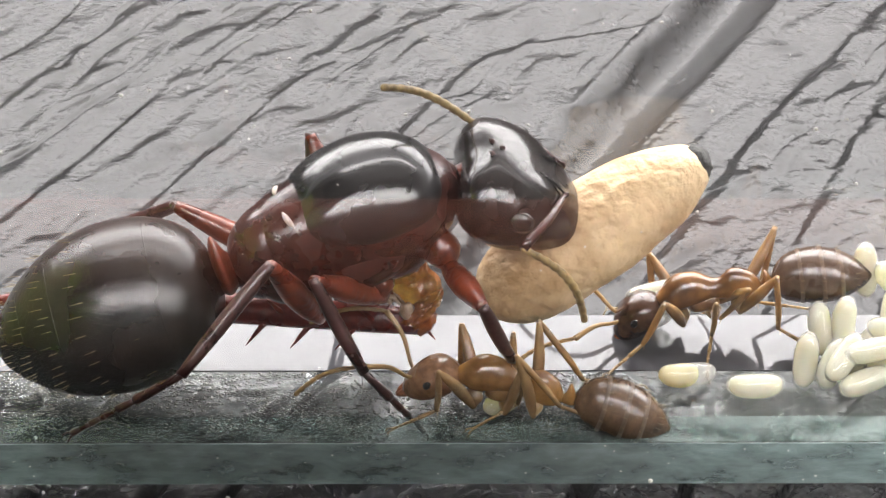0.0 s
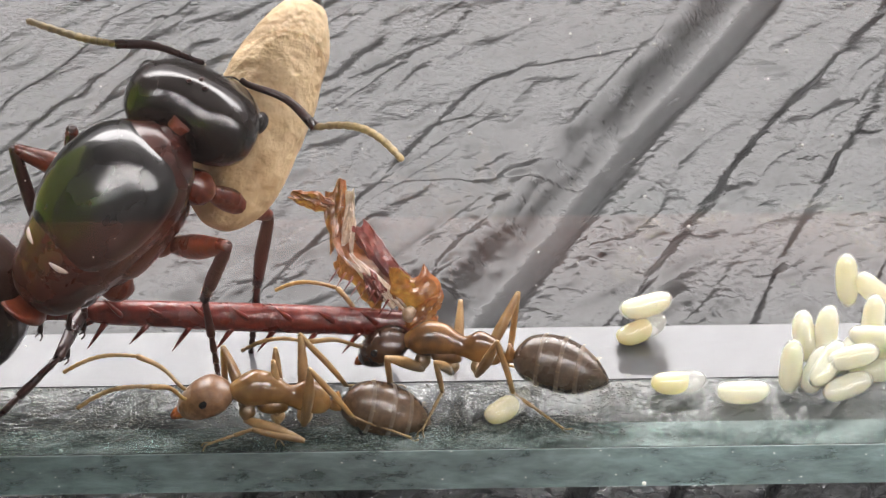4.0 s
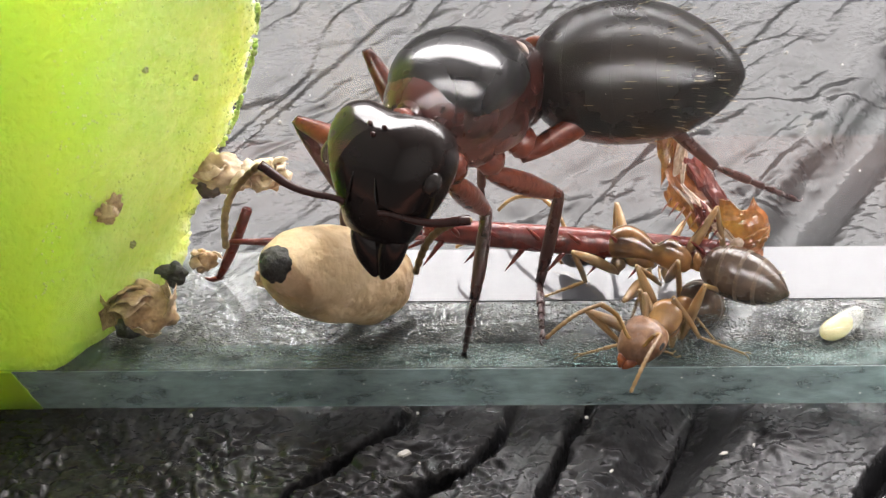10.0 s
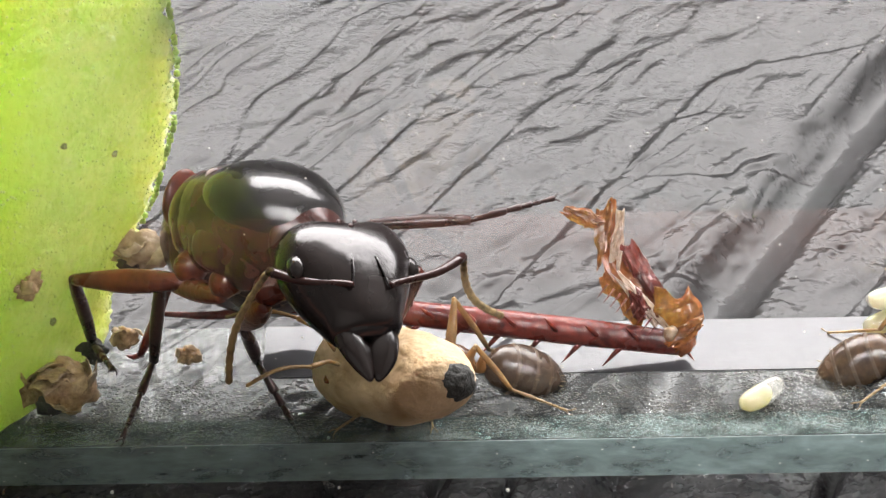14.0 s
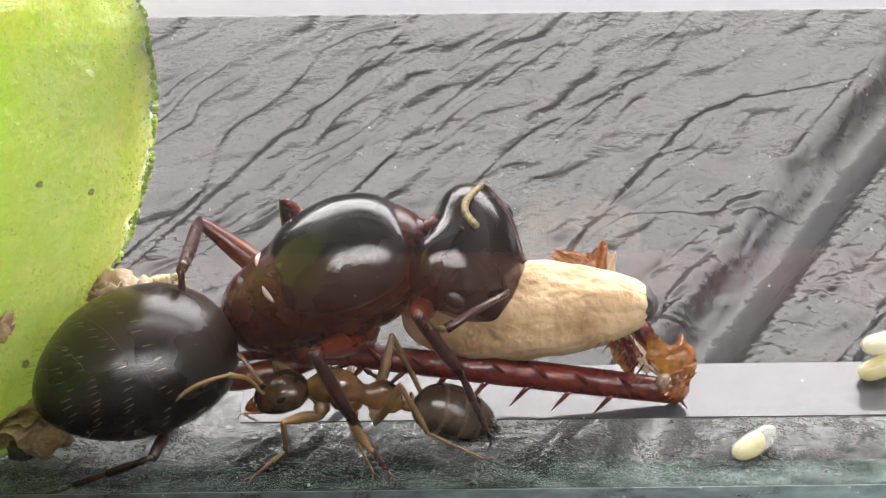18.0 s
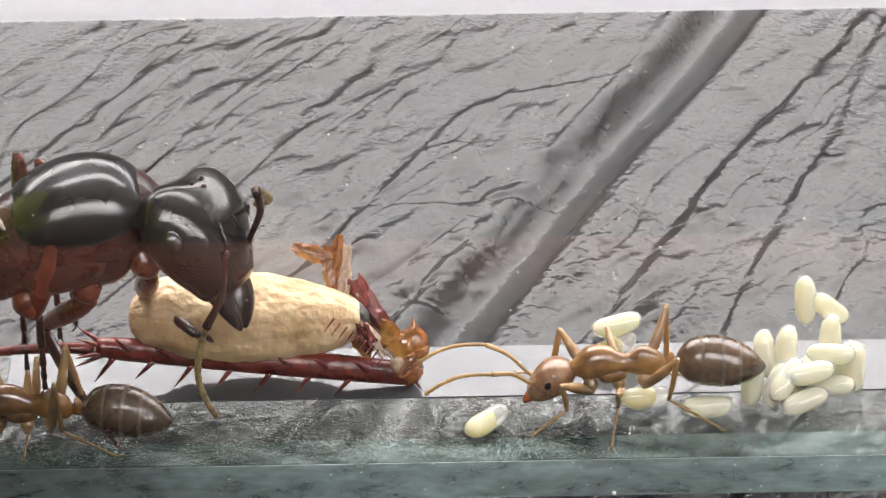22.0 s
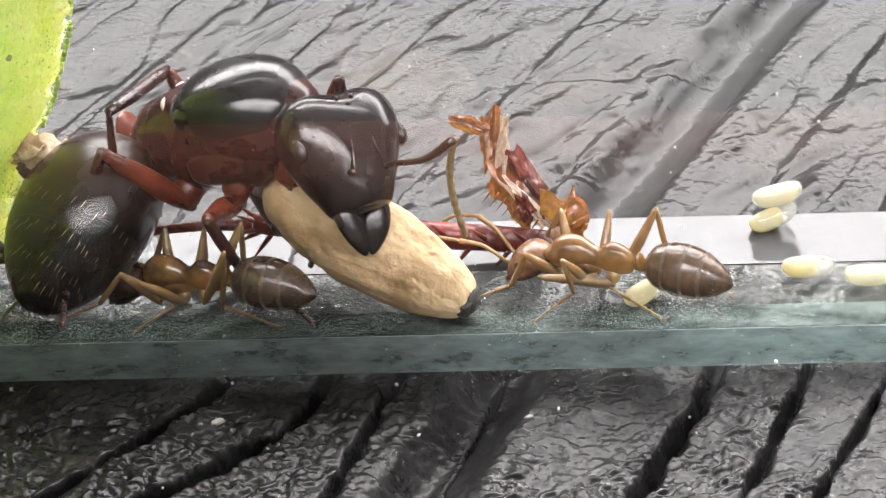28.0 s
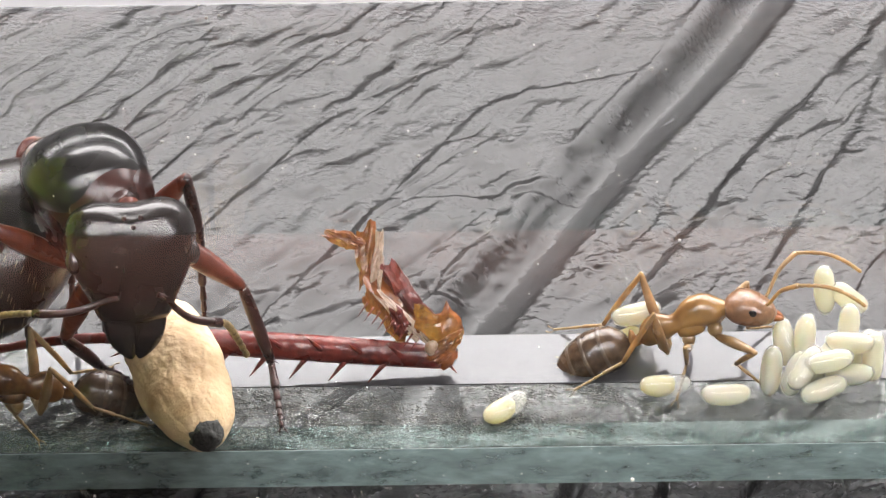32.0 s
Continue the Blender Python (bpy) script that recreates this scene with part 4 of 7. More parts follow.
# ---- the green plug ----
def build_plug():
    root = thing("foam_plug", "bright green grainy foam plug closing one end of the nest", "foam plug", m=mm(0, 0, 0))
    nz, ny = 150, 56
    z0, z1 = 0.02, 12.0

    def edge_x(z):
        return float(np.interp(z, (0, 1, 2.2, 4, 6, 7.7, 9.8, 12), (-9.7, -9.4, -8.95, -8.05, -7.45, -7.25, -7.4, -7.9)))
    bm = BM()
    grid = []
    for i in range(nz + 1):
        z = z0 + (z1 - z0) * i / nz
        row = []
        for j in range(ny + 1):
            s = j / ny
            y = 0.02 + 4.89 * s
            xf, xb = -12.4 + 0.17 * (z - 4), edge_x(z)
            x = xf + (xb - xf) * (0.35 * s + 0.65 * math.sin(s * math.pi / 2))
            x += 0.9 * math.exp(-z / 0.8) * (1 - 0.7 * s)
            n = noise.noise(Vector((y * 1.6, z * 1.6, 3))) * 0.16 + noise.noise(Vector((y * 4.5, z * 4.5, 8))) * 0.09 + noise.noise(Vector((y * 11, z * 11, 1))) * 0.05
            x += n + (0.16 * noise.noise(Vector((z * 7, 5, y * 3))) + 0.10 * noise.noise(Vector((z * 16, 2, y * 5)))) * max(0, s - 0.8) / 0.2
            row.append(bm.verts.new((x, y, z)))
        grid.append(row)
    for i in range(nz):
        for j in range(ny):
            bm.faces.new((grid[i][j], grid[i][j + 1], grid[i + 1][j + 1], grid[i + 1][j]))
    rim = [[bm.verts.new((-19, y, z)) for y in (0.02, 4.91)] for z in (z0, z1)]
    side = [bm.verts.new((-19, 0.02, z0 + (z1 - z0) * i / nz)) if 0 < i < nz else None for i in range(nz + 1)]
    bm.faces.new([grid[0][j] for j in range(ny + 1)] + [rim[0][1], rim[0][0]])
    bm.faces.new([grid[nz][j] for j in range(ny + 1)] + [rim[1][1], rim[1][0]])
    for i in range(nz):
        bm.faces.new((grid[i][0], grid[i + 1][0], rim[1][0] if i == nz - 1 else side[i + 1], rim[0][0] if i == 0 else side[i]))
    bm.faces.new([grid[i][ny] for i in range(nz + 1)] + [rim[1][1], rim[0][1]])
    bm.faces.new([rim[0][0], rim[0][1], rim[1][1], rim[1][0]] + [side[i] for i in range(nz - 1, 0, -1)])
    part("cut_face", bm, M_plug, root, "grainy green cut face with a smooth vivid skin")
    foot = BM()
    rows = []
    for i in range(7):
        z = -1.09 + 1.09 * i / 6
        xe = -13.25 - 0.62 * z + 0.05 * noise.noise(Vector((z * 5, 2, 5)))
        rows.append([foot.verts.new((x, y, z)) for x, y in ((-19, -0.06), (xe, -0.06), (xe + 0.05, 0.9), (-19, 0.9))])
    for p, q in zip(rows, rows[1:]):
        for k in range(4):
            foot.faces.new((p[k], p[(k + 1) % 4], q[(k + 1) % 4], q[k]))
    foot.faces.new(rows[0])
    foot.faces.new(rows[-1])
    part("lip", foot, M_rind, root, "smooth vivid lip folded over the plate's edge", False)
    rng = random.Random(12)
    grains = BM()
    for k in range(1700):
        z = rng.uniform(0.1, 11.5)
        s = rng.uniform(0.02, 1.0) if k < 1400 else 1.0
        xf, xb = -12.4 + 0.17 * (z - 4), edge_x(z)
        x = xf + (xb - xf) * (0.35 * s + 0.65 * math.sin(s * math.pi / 2))
        r = rng.uniform(0.012, 0.042) if k < 1400 else rng.uniform(0.03, 0.10)
        blob(grains, r, r, r, 1, 0.3, 1, k, (x + 0.05, 0.02 + 4.89 * s, z))
    tagged(part("crumb_layer", grains, M_crumb, root, "tiny crumbs of foam"), kind="stuff")
    return root


build_plug()


# ---- eggs ----
def capsule(length, width, at=0.0):
    """A blunt-ended oblong body along x."""
    rows = []
    for k in range(15):
        f = math.cos(math.pi * (1 - k / 14))
        w = width * (1 - abs(f) ** 3.2) ** 0.5
        rows.append((at + f * length / 2, w, w, 0.05 * length * (f * f - 0.4), 0))
    return hull(BM(), rows, 2, 18)


def eggs():
    plain = thing("egg", "glossy translucent cream-coloured oblong ant egg", "egg", "eggs in the nest")
    part("shell", capsule(1.33, 0.285), M_shell, plain, "clear glassy shell")
    part("yolk", capsule(1.17, 0.235), M_egg, plain, "cream core")
    yellow = thing("egg", "translucent ant egg with a yellow core", "egg", "eggs in the nest")
    part("shell", capsule(1.32, 0.28), M_shell, yellow, "clear glassy shell")
    part("yolk", capsule(0.86, 0.245, -0.18), M_yolk, yellow, "yellow core")
    plain.matrix_world = mm(12.15, 1.78, 0.265, 0, 0, 2)
    yellow.matrix_world = mm(10.66, 2.2, 0.28, 0, 0, 6)
    copy_thing(plain, mm(17.35, 2.45, 0.265, 0, 0, -4))
    tagged(copy_thing(yellow, mm(6.62, 0.86 + 0.45, 0.28, 0, -8, 38)), "small yellowish ant egg lying alone on the glass")
    copy_thing(plain, mm(10.05, 4.55, 0.90, 0, -8, 12))
    tagged(copy_thing(yellow, mm(9.95, 4.35, 0.34, 0, -14, 20)), "translucent ant egg with a bright yellow end")
    rng = random.Random(21)
    # the heap: low ring, second layer, two leaning at the back
    heap = [(13.35, 2.55, 0.42, 62, 75), (13.95, 2.45, 0.40, 35, 60), (14.6, 1.85, 0.32, 6, 24), (14.35, 2.7, 0.30, 5, 25), (15.3, 2.4, 0.40, 12, -18), (15.95, 2.8, 0.66, 66, 80),
            (13.75, 3.25, 0.78, 58, 110), (14.25, 3.2, 0.95, 62, 80), (14.75, 2.3, 0.86, 4, 14), (15.35, 2.9, 1.02, 12, -26), (15.35, 3.4, 1.12, 70, 70), (15.75, 3.3, 0.42, 40, 60), (14.9, 3.4, 0.3, 0, 60), (14.15, 2.2, 0.72, 30, 50)]
    for x, y, z, tilt, turn in heap:
        copy_thing(plain, mm(x, y, z, rng.uniform(0, 90), -tilt, turn))
    copy_thing(plain, mm(14.85, 4.55, 1.55, 0, -72, 100))
    copy_thing(plain, mm(15.5, 4.5, 1.3, 0, 45, 20))


eggs()


# ---- husks, crumbs and scraps near the plug ----
def crumple(name, mat, label, at, size, seed, category, flaps=4, dark=True, rough=0.5, long=1.0):
    root = thing(name, label, category, m=mm(*at))
    rng = random.Random(seed)
    bm = BM()
    blob(bm, size * 0.72 * long, size * 0.6, size * 0.62, 4, rough, 0.9, seed)
    part("shell", bm, mat, root)
    for k in range(flaps):
        bm = BM()
        n = 7
        a = rng.uniform(0, 6.28)
        d = Vector((math.cos(a), -abs(math.sin(a)) * 0.6, rng.uniform(-0.2, 0.9))).normalized()
        side = d.cross(Vector((rng.uniform(-1, 1), rng.uniform(-1, 1), rng.uniform(-1, 1)))).normalized()
        up = d.cross(side)
        verts = []
        for i in range(n):
            row = []
            for j in range(n):
                s, t = i / (n - 1), j / (n - 1) - 0.5
                p = d * size * (0.35 + 0.75 * s) + side * size * t * (0.9 - 0.35 * s) + up * size * (0.28 * math.sin(s * 3 + seed) + 0.35 * t * t + 0.12 * noise.noise(Vector((s * 4, t * 4, seed + k))))
                row.append((p, bm.verts.new(p), bm.verts.new(p + up * 0.03)))
            verts.append(row)
        for lay in (1, 2):
            for i in range(n - 1):
                for j in range(n - 1):
                    bm.faces.new((verts[i][j][lay], verts[i][j + 1][lay], verts[i + 1][j + 1][lay], verts[i + 1][j][lay]))
        rimv = [(0, j) for j in range(n)] + [(i, n - 1) for i in range(1, n)] + [(n - 1, j) for j in range(n - 2, -1, -1)] + [(i, 0) for i in range(n - 2, 0, -1)]
        for (i, j), (k2, l) in zip(rimv, rimv[1:] + rimv[:1]):
            bm.faces.new((verts[i][j][1], verts[k2][l][1], verts[k2][l][2], verts[i][j][2]))
        part("flap", bm, mat, root)
    if dark:
        # near-black lump imitates the shade inside the open shell
        part("hollow_shade", blob(BM(), size * 0.35, size * 0.3, size * 0.3, 3, 0.4, 1.5, seed + 2, (-size * 0.35, -size * 0.35, -size * 0.28)), M_crust_hollow, root, "dark lump put in as the shade inside the opening")
    return root


crumple("dry_husk", M_husk, "crumpled brown papery husk lying at the foot of the plug", (-10.15, 1.6, 0.68), 0.98, 4, "husk", 8, True, 0.4)
crumple("split_pupa_case", M_pale, "pale split pupa case with a dark round opening", (-8.35, 4.1, 2.9), 0.80, 9, "husk", 6, True, 0.42, 1.15)
crumple("pale_scrap", M_pale, "thin pale curled scrap beside the pupa case", (-7.3, 4.3, 2.75), 0.6, 15, "scrap", 6, False, 0.45)
crumple("dark_crumb", M_crust_hollow, "blackish crumb lying against the foam", (-9.6, 3.2, 0.55), 0.42, 17, "crumb", 1, False)
crumple("tan_scrap", M_husk, "small tan torn scrap on the floor of the nest", (-8.9, 3.7, 0.62), 0.42, 19, "scrap", 3, False)
crumple("dry_aphid", M_husk, "small dried brown insect stuck to the foam", (-10.86, 1.48, 3.62), 0.50, 23, "insect husk", 4, False)
crumple("grey_speck", M_speck, "tiny grey speck stuck to the foam", (-10.44, 2.34, 2.06), 0.16, 27, "speck", 0, False)
crumple("grey_speck", M_speck, "tiny grey speck stuck to the foam", (-9.66, 1.88, 7.24), 0.12, 29, "speck", 0, False)
crumple("grey_speck", M_speck, "tiny grey speck stuck to the foam", (-8.65, 2.9, 6.4), 0.13, 31, "speck", 0, False)
crumple("seed_shell", M_husk, "small brown seed-like shell on the glass floor", (-7.3, 3.3, 0.33), 0.36, 33, "shell", 1, False)

stick = thing("red_leg_piece", "broken dark red insect leg piece standing against the plug", "insect leg", m=mm(-8.1, 3.7, 0.1))
part("shaft", tube(BM(), [(-0.45, 0, 0.0), (-0.1, 0.1, 0.75), (0.35, 0.2, 1.9)], [0.1, 0.14, 0.13], 10, 3), M_leg, stick)
part("claw", tube(BM(), [(-0.45, 0, 0.02), (-0.62, 0.0, -0.06), (-0.8, 0, 0.0)], [0.08, 0.06, 0.02], 6, 2), M_leg, stick)


# ---- the cricket leg with its shell scraps ----
def build_cricket_leg():
    root = thing("cricket_leg", "dark red spiny cricket leg with torn amber shell scraps", "insect leg")
    # along x: thick knee end at 0, thin foot end towards minus
    shin = part("shin", tube(BM(), [(-7.85, 0, 0.05), (-7.0, 0, 0.05), (-4.0, 0, 0.04), (-1.5, 0, 0.02), (0, 0, 0)], [0.24, 0.30, 0.34, 0.33, 0.30], 16, 4), M_leg, root, "glossy dark red shin")
    part("foot", tube(BM(), [(-7.9, 0, 0.0), (-9.0, 0.05, -0.12), (-10.4, 0.15, -0.45), (-11.4, 0.2, -0.75), (-12.6, 0.1, -0.8)], [0.16, 0.14, 0.12, 0.11, 0.06], 10, 3), M_leg, root, "thin red jointed foot")
    rng = random.Random(2)
    for k in range(7):
        x = -7.4 + 1.0 * k
        for s, up in ((-1, -1), (1, 1)):
            b = Vector((x + (0.4 if s > 0 else 0), -0.22, 0.1 * up))
            tip = b + Vector((-0.42, -0.22, up * rng.uniform(0.42, 0.62)))
            part("spine", spike_row(BM(), [(tuple(b), tuple(tip))], 0.075, 7), M_leg, shin)
    for k in range(5):
        a = radians(60 + 60 * k)
        part("spur", spike_row(BM(), [((-7.6, 0.1 * math.cos(a), 0.1 * math.sin(a)), (-8.35, 0.5 * math.cos(a), 0.5 * math.sin(a)))], 0.08, 7), M_leg, shin)
    part("knee", blob(BM(), 0.34, 0.34, 0.42, 3, 0.2, 1.2, 3, (0.05, 0, 0.1)), M_amber, root)
    part("spur", spike_row(BM(), [((0.1, -0.1, 0.0), (0.42, -0.2, -0.32))], 0.06, 6), M_leg, root)

    def scale_piece(name, p, q, w, seed, mat, label):
        """A thin bent flake with a torn outline and a crease along it."""
        p, q = Vector(p), Vector(q)
        d = (q - p)
        n = 12
        side = d.cross(Vector((0.2, -1, 0.1))).normalized()
        up = side.cross(d).normalized()
        prng = random.Random(seed)
        knots = np.linspace(0, n - 1, 5)
        ends = [np.interp(range(n), knots, [prng.uniform(-0.22, 0.12) for j in knots]) + [prng.uniform(-0.02, 0.02) for j in range(n)] for e in (0, 1)]
        sides = [np.interp(range(n), knots, [prng.uniform(0.6, 1.15) for j in knots]) + [prng.uniform(-0.05, 0.05) for j in range(n)] for e in (0, 1)]
        crease = prng.uniform(-0.2, 0.2)
        bm = BM()
        V = []
        for i in range(n):
            row = []
            for j in range(n):
                s, t = i / (n - 1), j / (n - 1) - 0.5
                s2 = s + float(ends[0][j] * (1 - s) ** 3 + ends[1][j] * s ** 3)
                ww = w * (0.8 + 0.3 * math.sin(s * 2.6 + 0.5)) * (sides[0][i] if t < 0 else sides[1][i])
                lift = 0.42 * w * (abs(t - crease) * -1.3 + 0.4) + 0.10 * noise.noise(Vector((s * 4, t * 4, seed))) + 0.05 * noise.noise(Vector((s * 11, t * 9, seed)))
                c = p + d * s2 + side * ww * t + up * lift
                row.append((bm.verts.new(c), bm.verts.new(c - up * 0.045)))
            V.append(row)
        for lay in (0, 1):
            for i in range(n - 1):
                for j in range(n - 1):
                    bm.faces.new((V[i][j][lay], V[i][j + 1][lay], V[i + 1][j + 1][lay], V[i + 1][j][lay]))
        rimv = [(0, j) for j in range(n)] + [(i, n - 1) for i in range(1, n)] + [(n - 1, j) for j in range(n - 2, -1, -1)] + [(i, 0) for i in range(n - 2, 0, -1)]
        for (i, j), (k2, l) in zip(rimv, rimv[1:] + rimv[:1]):
            bm.faces.new((V[i][j][0], V[k2][l][0], V[k2][l][1], V[i][j][1]))
        return part(name, bm, mat, root, label, False)

    scale_piece("shell_scrap", (0.05, -0.05, 0.35), (-0.35, 0.25, 1.4), 1.05, 1, M_amber, "torn amber shell scrap")
    scale_piece("shell_scrap", (-0.7, 0.35, 0.45), (-2.0, 1.1, 1.5), 1.05, 5, M_amber, "torn amber shell scrap")
    scale_piece("shell_scrap", (-0.5, 0.6, 0.75), (-1.6, 1.3, 1.75), 0.7, 9, M_leg, "dark red shell scrap")
    scale_piece("shell_scrap", (-1.95, 1.1, 1.4), (-2.05, 2.0, 2.6), 0.62, 13, M_amber, "upright amber shell scrap")
    scale_piece("shell_scrap", (-2.2, 1.6, 2.2), (-3.1, 1.8, 2.35), 0.40, 17, M_amber, "torn amber shell scrap")
    scale_piece("membrane", (-0.45, -0.1, 0.45), (-1.75, 0.62, 1.45), 0.34, 23, M_bone, "pale torn inner membrane")
    scale_piece("membrane", (-1.75, 0.95, 1.5), (-1.72, 1.75, 2.5), 0.30, 27, M_bone, "pale torn inner membrane")
    scale_piece("shell_scrap", (-0.15, -0.35, 0.2), (0.45, -0.2, 0.9), 0.4, 31, M_amber, "small torn amber shell scrap")
    scale_piece("shell_scrap", (-0.9, 0.05, 0.6), (-1.35, 0.3, 1.25), 0.42, 35, M_leg, "small dark red shell scrap")
    part("white_bit", blob(BM(), 0.17, 0.14, 0.22, 2, 0.4, 1, 6, (-0.28, -0.22, 0.42)), M_bone, root, "white crumb")
    for k in range(9):
        x = -0.6 - 0.17 * k
        part("bristle", spike_row(BM(), [((x, 0.0, 0.55 + 0.12 * k), (x - 0.22, -0.2, 0.25 + 0.12 * k))], 0.03, 5), M_leg, root)
    return root


cricket_leg = build_cricket_leg()

# ---- a low dark crust on the glass floor, and dust ----
rng = random.Random(44)
crust = BM()
for k in range(7000):
    x, y = rng.uniform(-11, 9.5), rng.uniform(0.5, 2.7)
    if noise.noise(Vector((x * 0.8, y * 1.5, 4))) + 0.35 * noise.noise(Vector((x * 3, y * 4, 7))) < rng.uniform(-0.25, 0.12):
        continue
    r = rng.uniform(0.008, 0.030)
    blob(crust, r * 1.5, r, r * 0.5, 1, 0.5, 1.5, k, (x, y, r * 0.3))
for k in range(900):
    x, y, a, s = rng.uniform(-11, 11), rng.uniform(0.2, 2.65), rng.gauss(0.1, 0.35), rng.uniform(0.03, 0.14)
    d = Vector((math.cos(a), math.sin(a), 0)) * s
    tube(crust, [Vector((x, y, 0.006)) - d, Vector((x, y + 0.02 * s, 0.010)), Vector((x, y, 0.006)) + d], [0.005, 0.009, 0.004], 4, 1)
tagged(part("floor_crust", crust, M_grit), "grey gritty dirt scattered over the nest's glass floor", "dirt", kind="stuff")
dust = BM()
for k in range(90):
    x, y, r = rng.uniform(-14, 22), rng.uniform(-5.5, 28), rng.uniform(0.02, 0.06)
    blob(dust, r, r, r, 1, 0.4, 1.5, k, (x, y, -0.98 + r))
tagged(part("board_dust", dust, M_dust), "pale dust specks lying on the black board", "dust", kind="stuff")
dust = BM()
for k in range(70):
    x, z, r = rng.uniform(-13, 22), rng.uniform(0.3, 11), rng.uniform(0.008, 0.024)
    blob(dust, r, r * 0.5, r, 1, 0.4, 1.5, k, (x, -1.01, z))
for k in range(45):
    x, z, r = rng.uniform(-13, 22), rng.uniform(-1.0, 0.0), rng.uniform(0.006, 0.02)
    blob(dust, r * 1.6, r * 0.5, r, 1, 0.4, 1.5, k, (x, -0.035, z))
tagged(part("glass_dust", dust, M_dust), "fine pale specks clinging to the front glass", "dust", kind="stuff")


# ---- loose bits on the board in front of the nest ----
def flake(name, label, category, at, size, seed, mat, turn):
    """A thin angular chip lying flat."""
    bm = BM()
    prng = random.Random(seed)
    n = 7
    low, top = [], []
    for k in range(n):
        a = 2 * math.pi * k / n
        r = size * prng.uniform(0.55, 1.1)
        p = Vector((r * 1.5 * math.cos(a), r * 0.6 * math.sin(a), 0.0))
        low.append(bm.verts.new(p))
        top.append(bm.verts.new(p * 0.8 + Vector((0, 0, size * prng.uniform(0.18, 0.4)))))
    bm.faces.new(low)
    bm.faces.new(top)
    for k in range(n):
        bm.faces.new((low[k], low[(k + 1) % n], top[(k + 1) % n], top[k]))
    ob = part(name, bm, mat, None, "", False)
    tagged(ob, label, category)
    ob.matrix_world = mm(*at, 0, 0, turn)
    return ob


flake("pale_chip", "thin pale grey chip lying on the black board", "chip", (-3.85, -1.85, -1.14), 0.2, 3, M_dust, 35)
flake("white_crumb", "small white crumb lying on the black board", "crumb", (3.68, -1.9, -1.14), 0.09, 5, M_dust, 10)
flake("white_crumb", "small white crumb lying on the black board", "crumb", (1.04, -2.55, -1.14), 0.08, 7, M_dust, 60)
flake("white_crumb", "small white crumb lying on the black board", "crumb", (4.4, -1.6, -1.14), 0.07, 11, M_dust, 80)


# ---- what moves ----
worker_a["head"].matrix_basis = mm(1.15, 0, 0.02, 0, 28, 0)
worker_b["head"].matrix_basis = mm(1.15, 0, 0.02, 0, 28, 0)


def heading(az, el):
    a, e = radians(az), radians(el)
    return Vector((math.cos(e) * math.cos(a), math.cos(e) * math.sin(a), math.sin(e)))


def limb(parts, base, lengths, rows):
    """Keys a chain of segments that hangs at base. Rows: seconds, then a bearing and a rise in degrees for each segment, in the space of
    what carries the chain. Between rows the segments swing evenly and stay joined."""
    n = len(parts)
    steps = []
    for a, b in zip(rows, rows[1:]):
        k = max(1, round((b[0] - a[0]) / 0.5))
        for i in range(k):
            f = i / k
            dirs = []
            for j in range(n):
                p, q = heading(*a[1 + 2 * j:3 + 2 * j]), heading(*b[1 + 2 * j:3 + 2 * j])
                turn = Matrix.Identity(3) if p.dot(q) > 0.99999 else p.rotation_difference(q).to_matrix()
                axis, angle = turn.to_quaternion().to_axis_angle()
                dirs.append(Matrix.Rotation(angle * f, 3, axis) @ p if angle > 1e-4 else p)
            steps.append((a[0] + f * (b[0] - a[0]), dirs))
    steps.append((rows[-1][0], [heading(*rows[-1][1 + 2 * j:3 + 2 * j]) for j in range(n)]))
    spots = []
    for t, dirs in steps:
        at, spot = Vector(base), []
        for d, length in zip(dirs, lengths):
            spot.append(at.copy())
            at = at + d * length
        spots.append(spot)
    for j, ob in enumerate(parts):
        turn = Vector((1, 0, 0)).rotation_difference(steps[0][1][j])
        keyed = []
        for i, (t, dirs) in enumerate(steps):
            if i:
                turn = steps[i - 1][1][j].rotation_difference(dirs[j]) @ turn
            keyed.append((t, Matrix.Translation(spots[i][j] * MM) @ turn.to_matrix().to_4x4()))
        walk(ob, keyed)


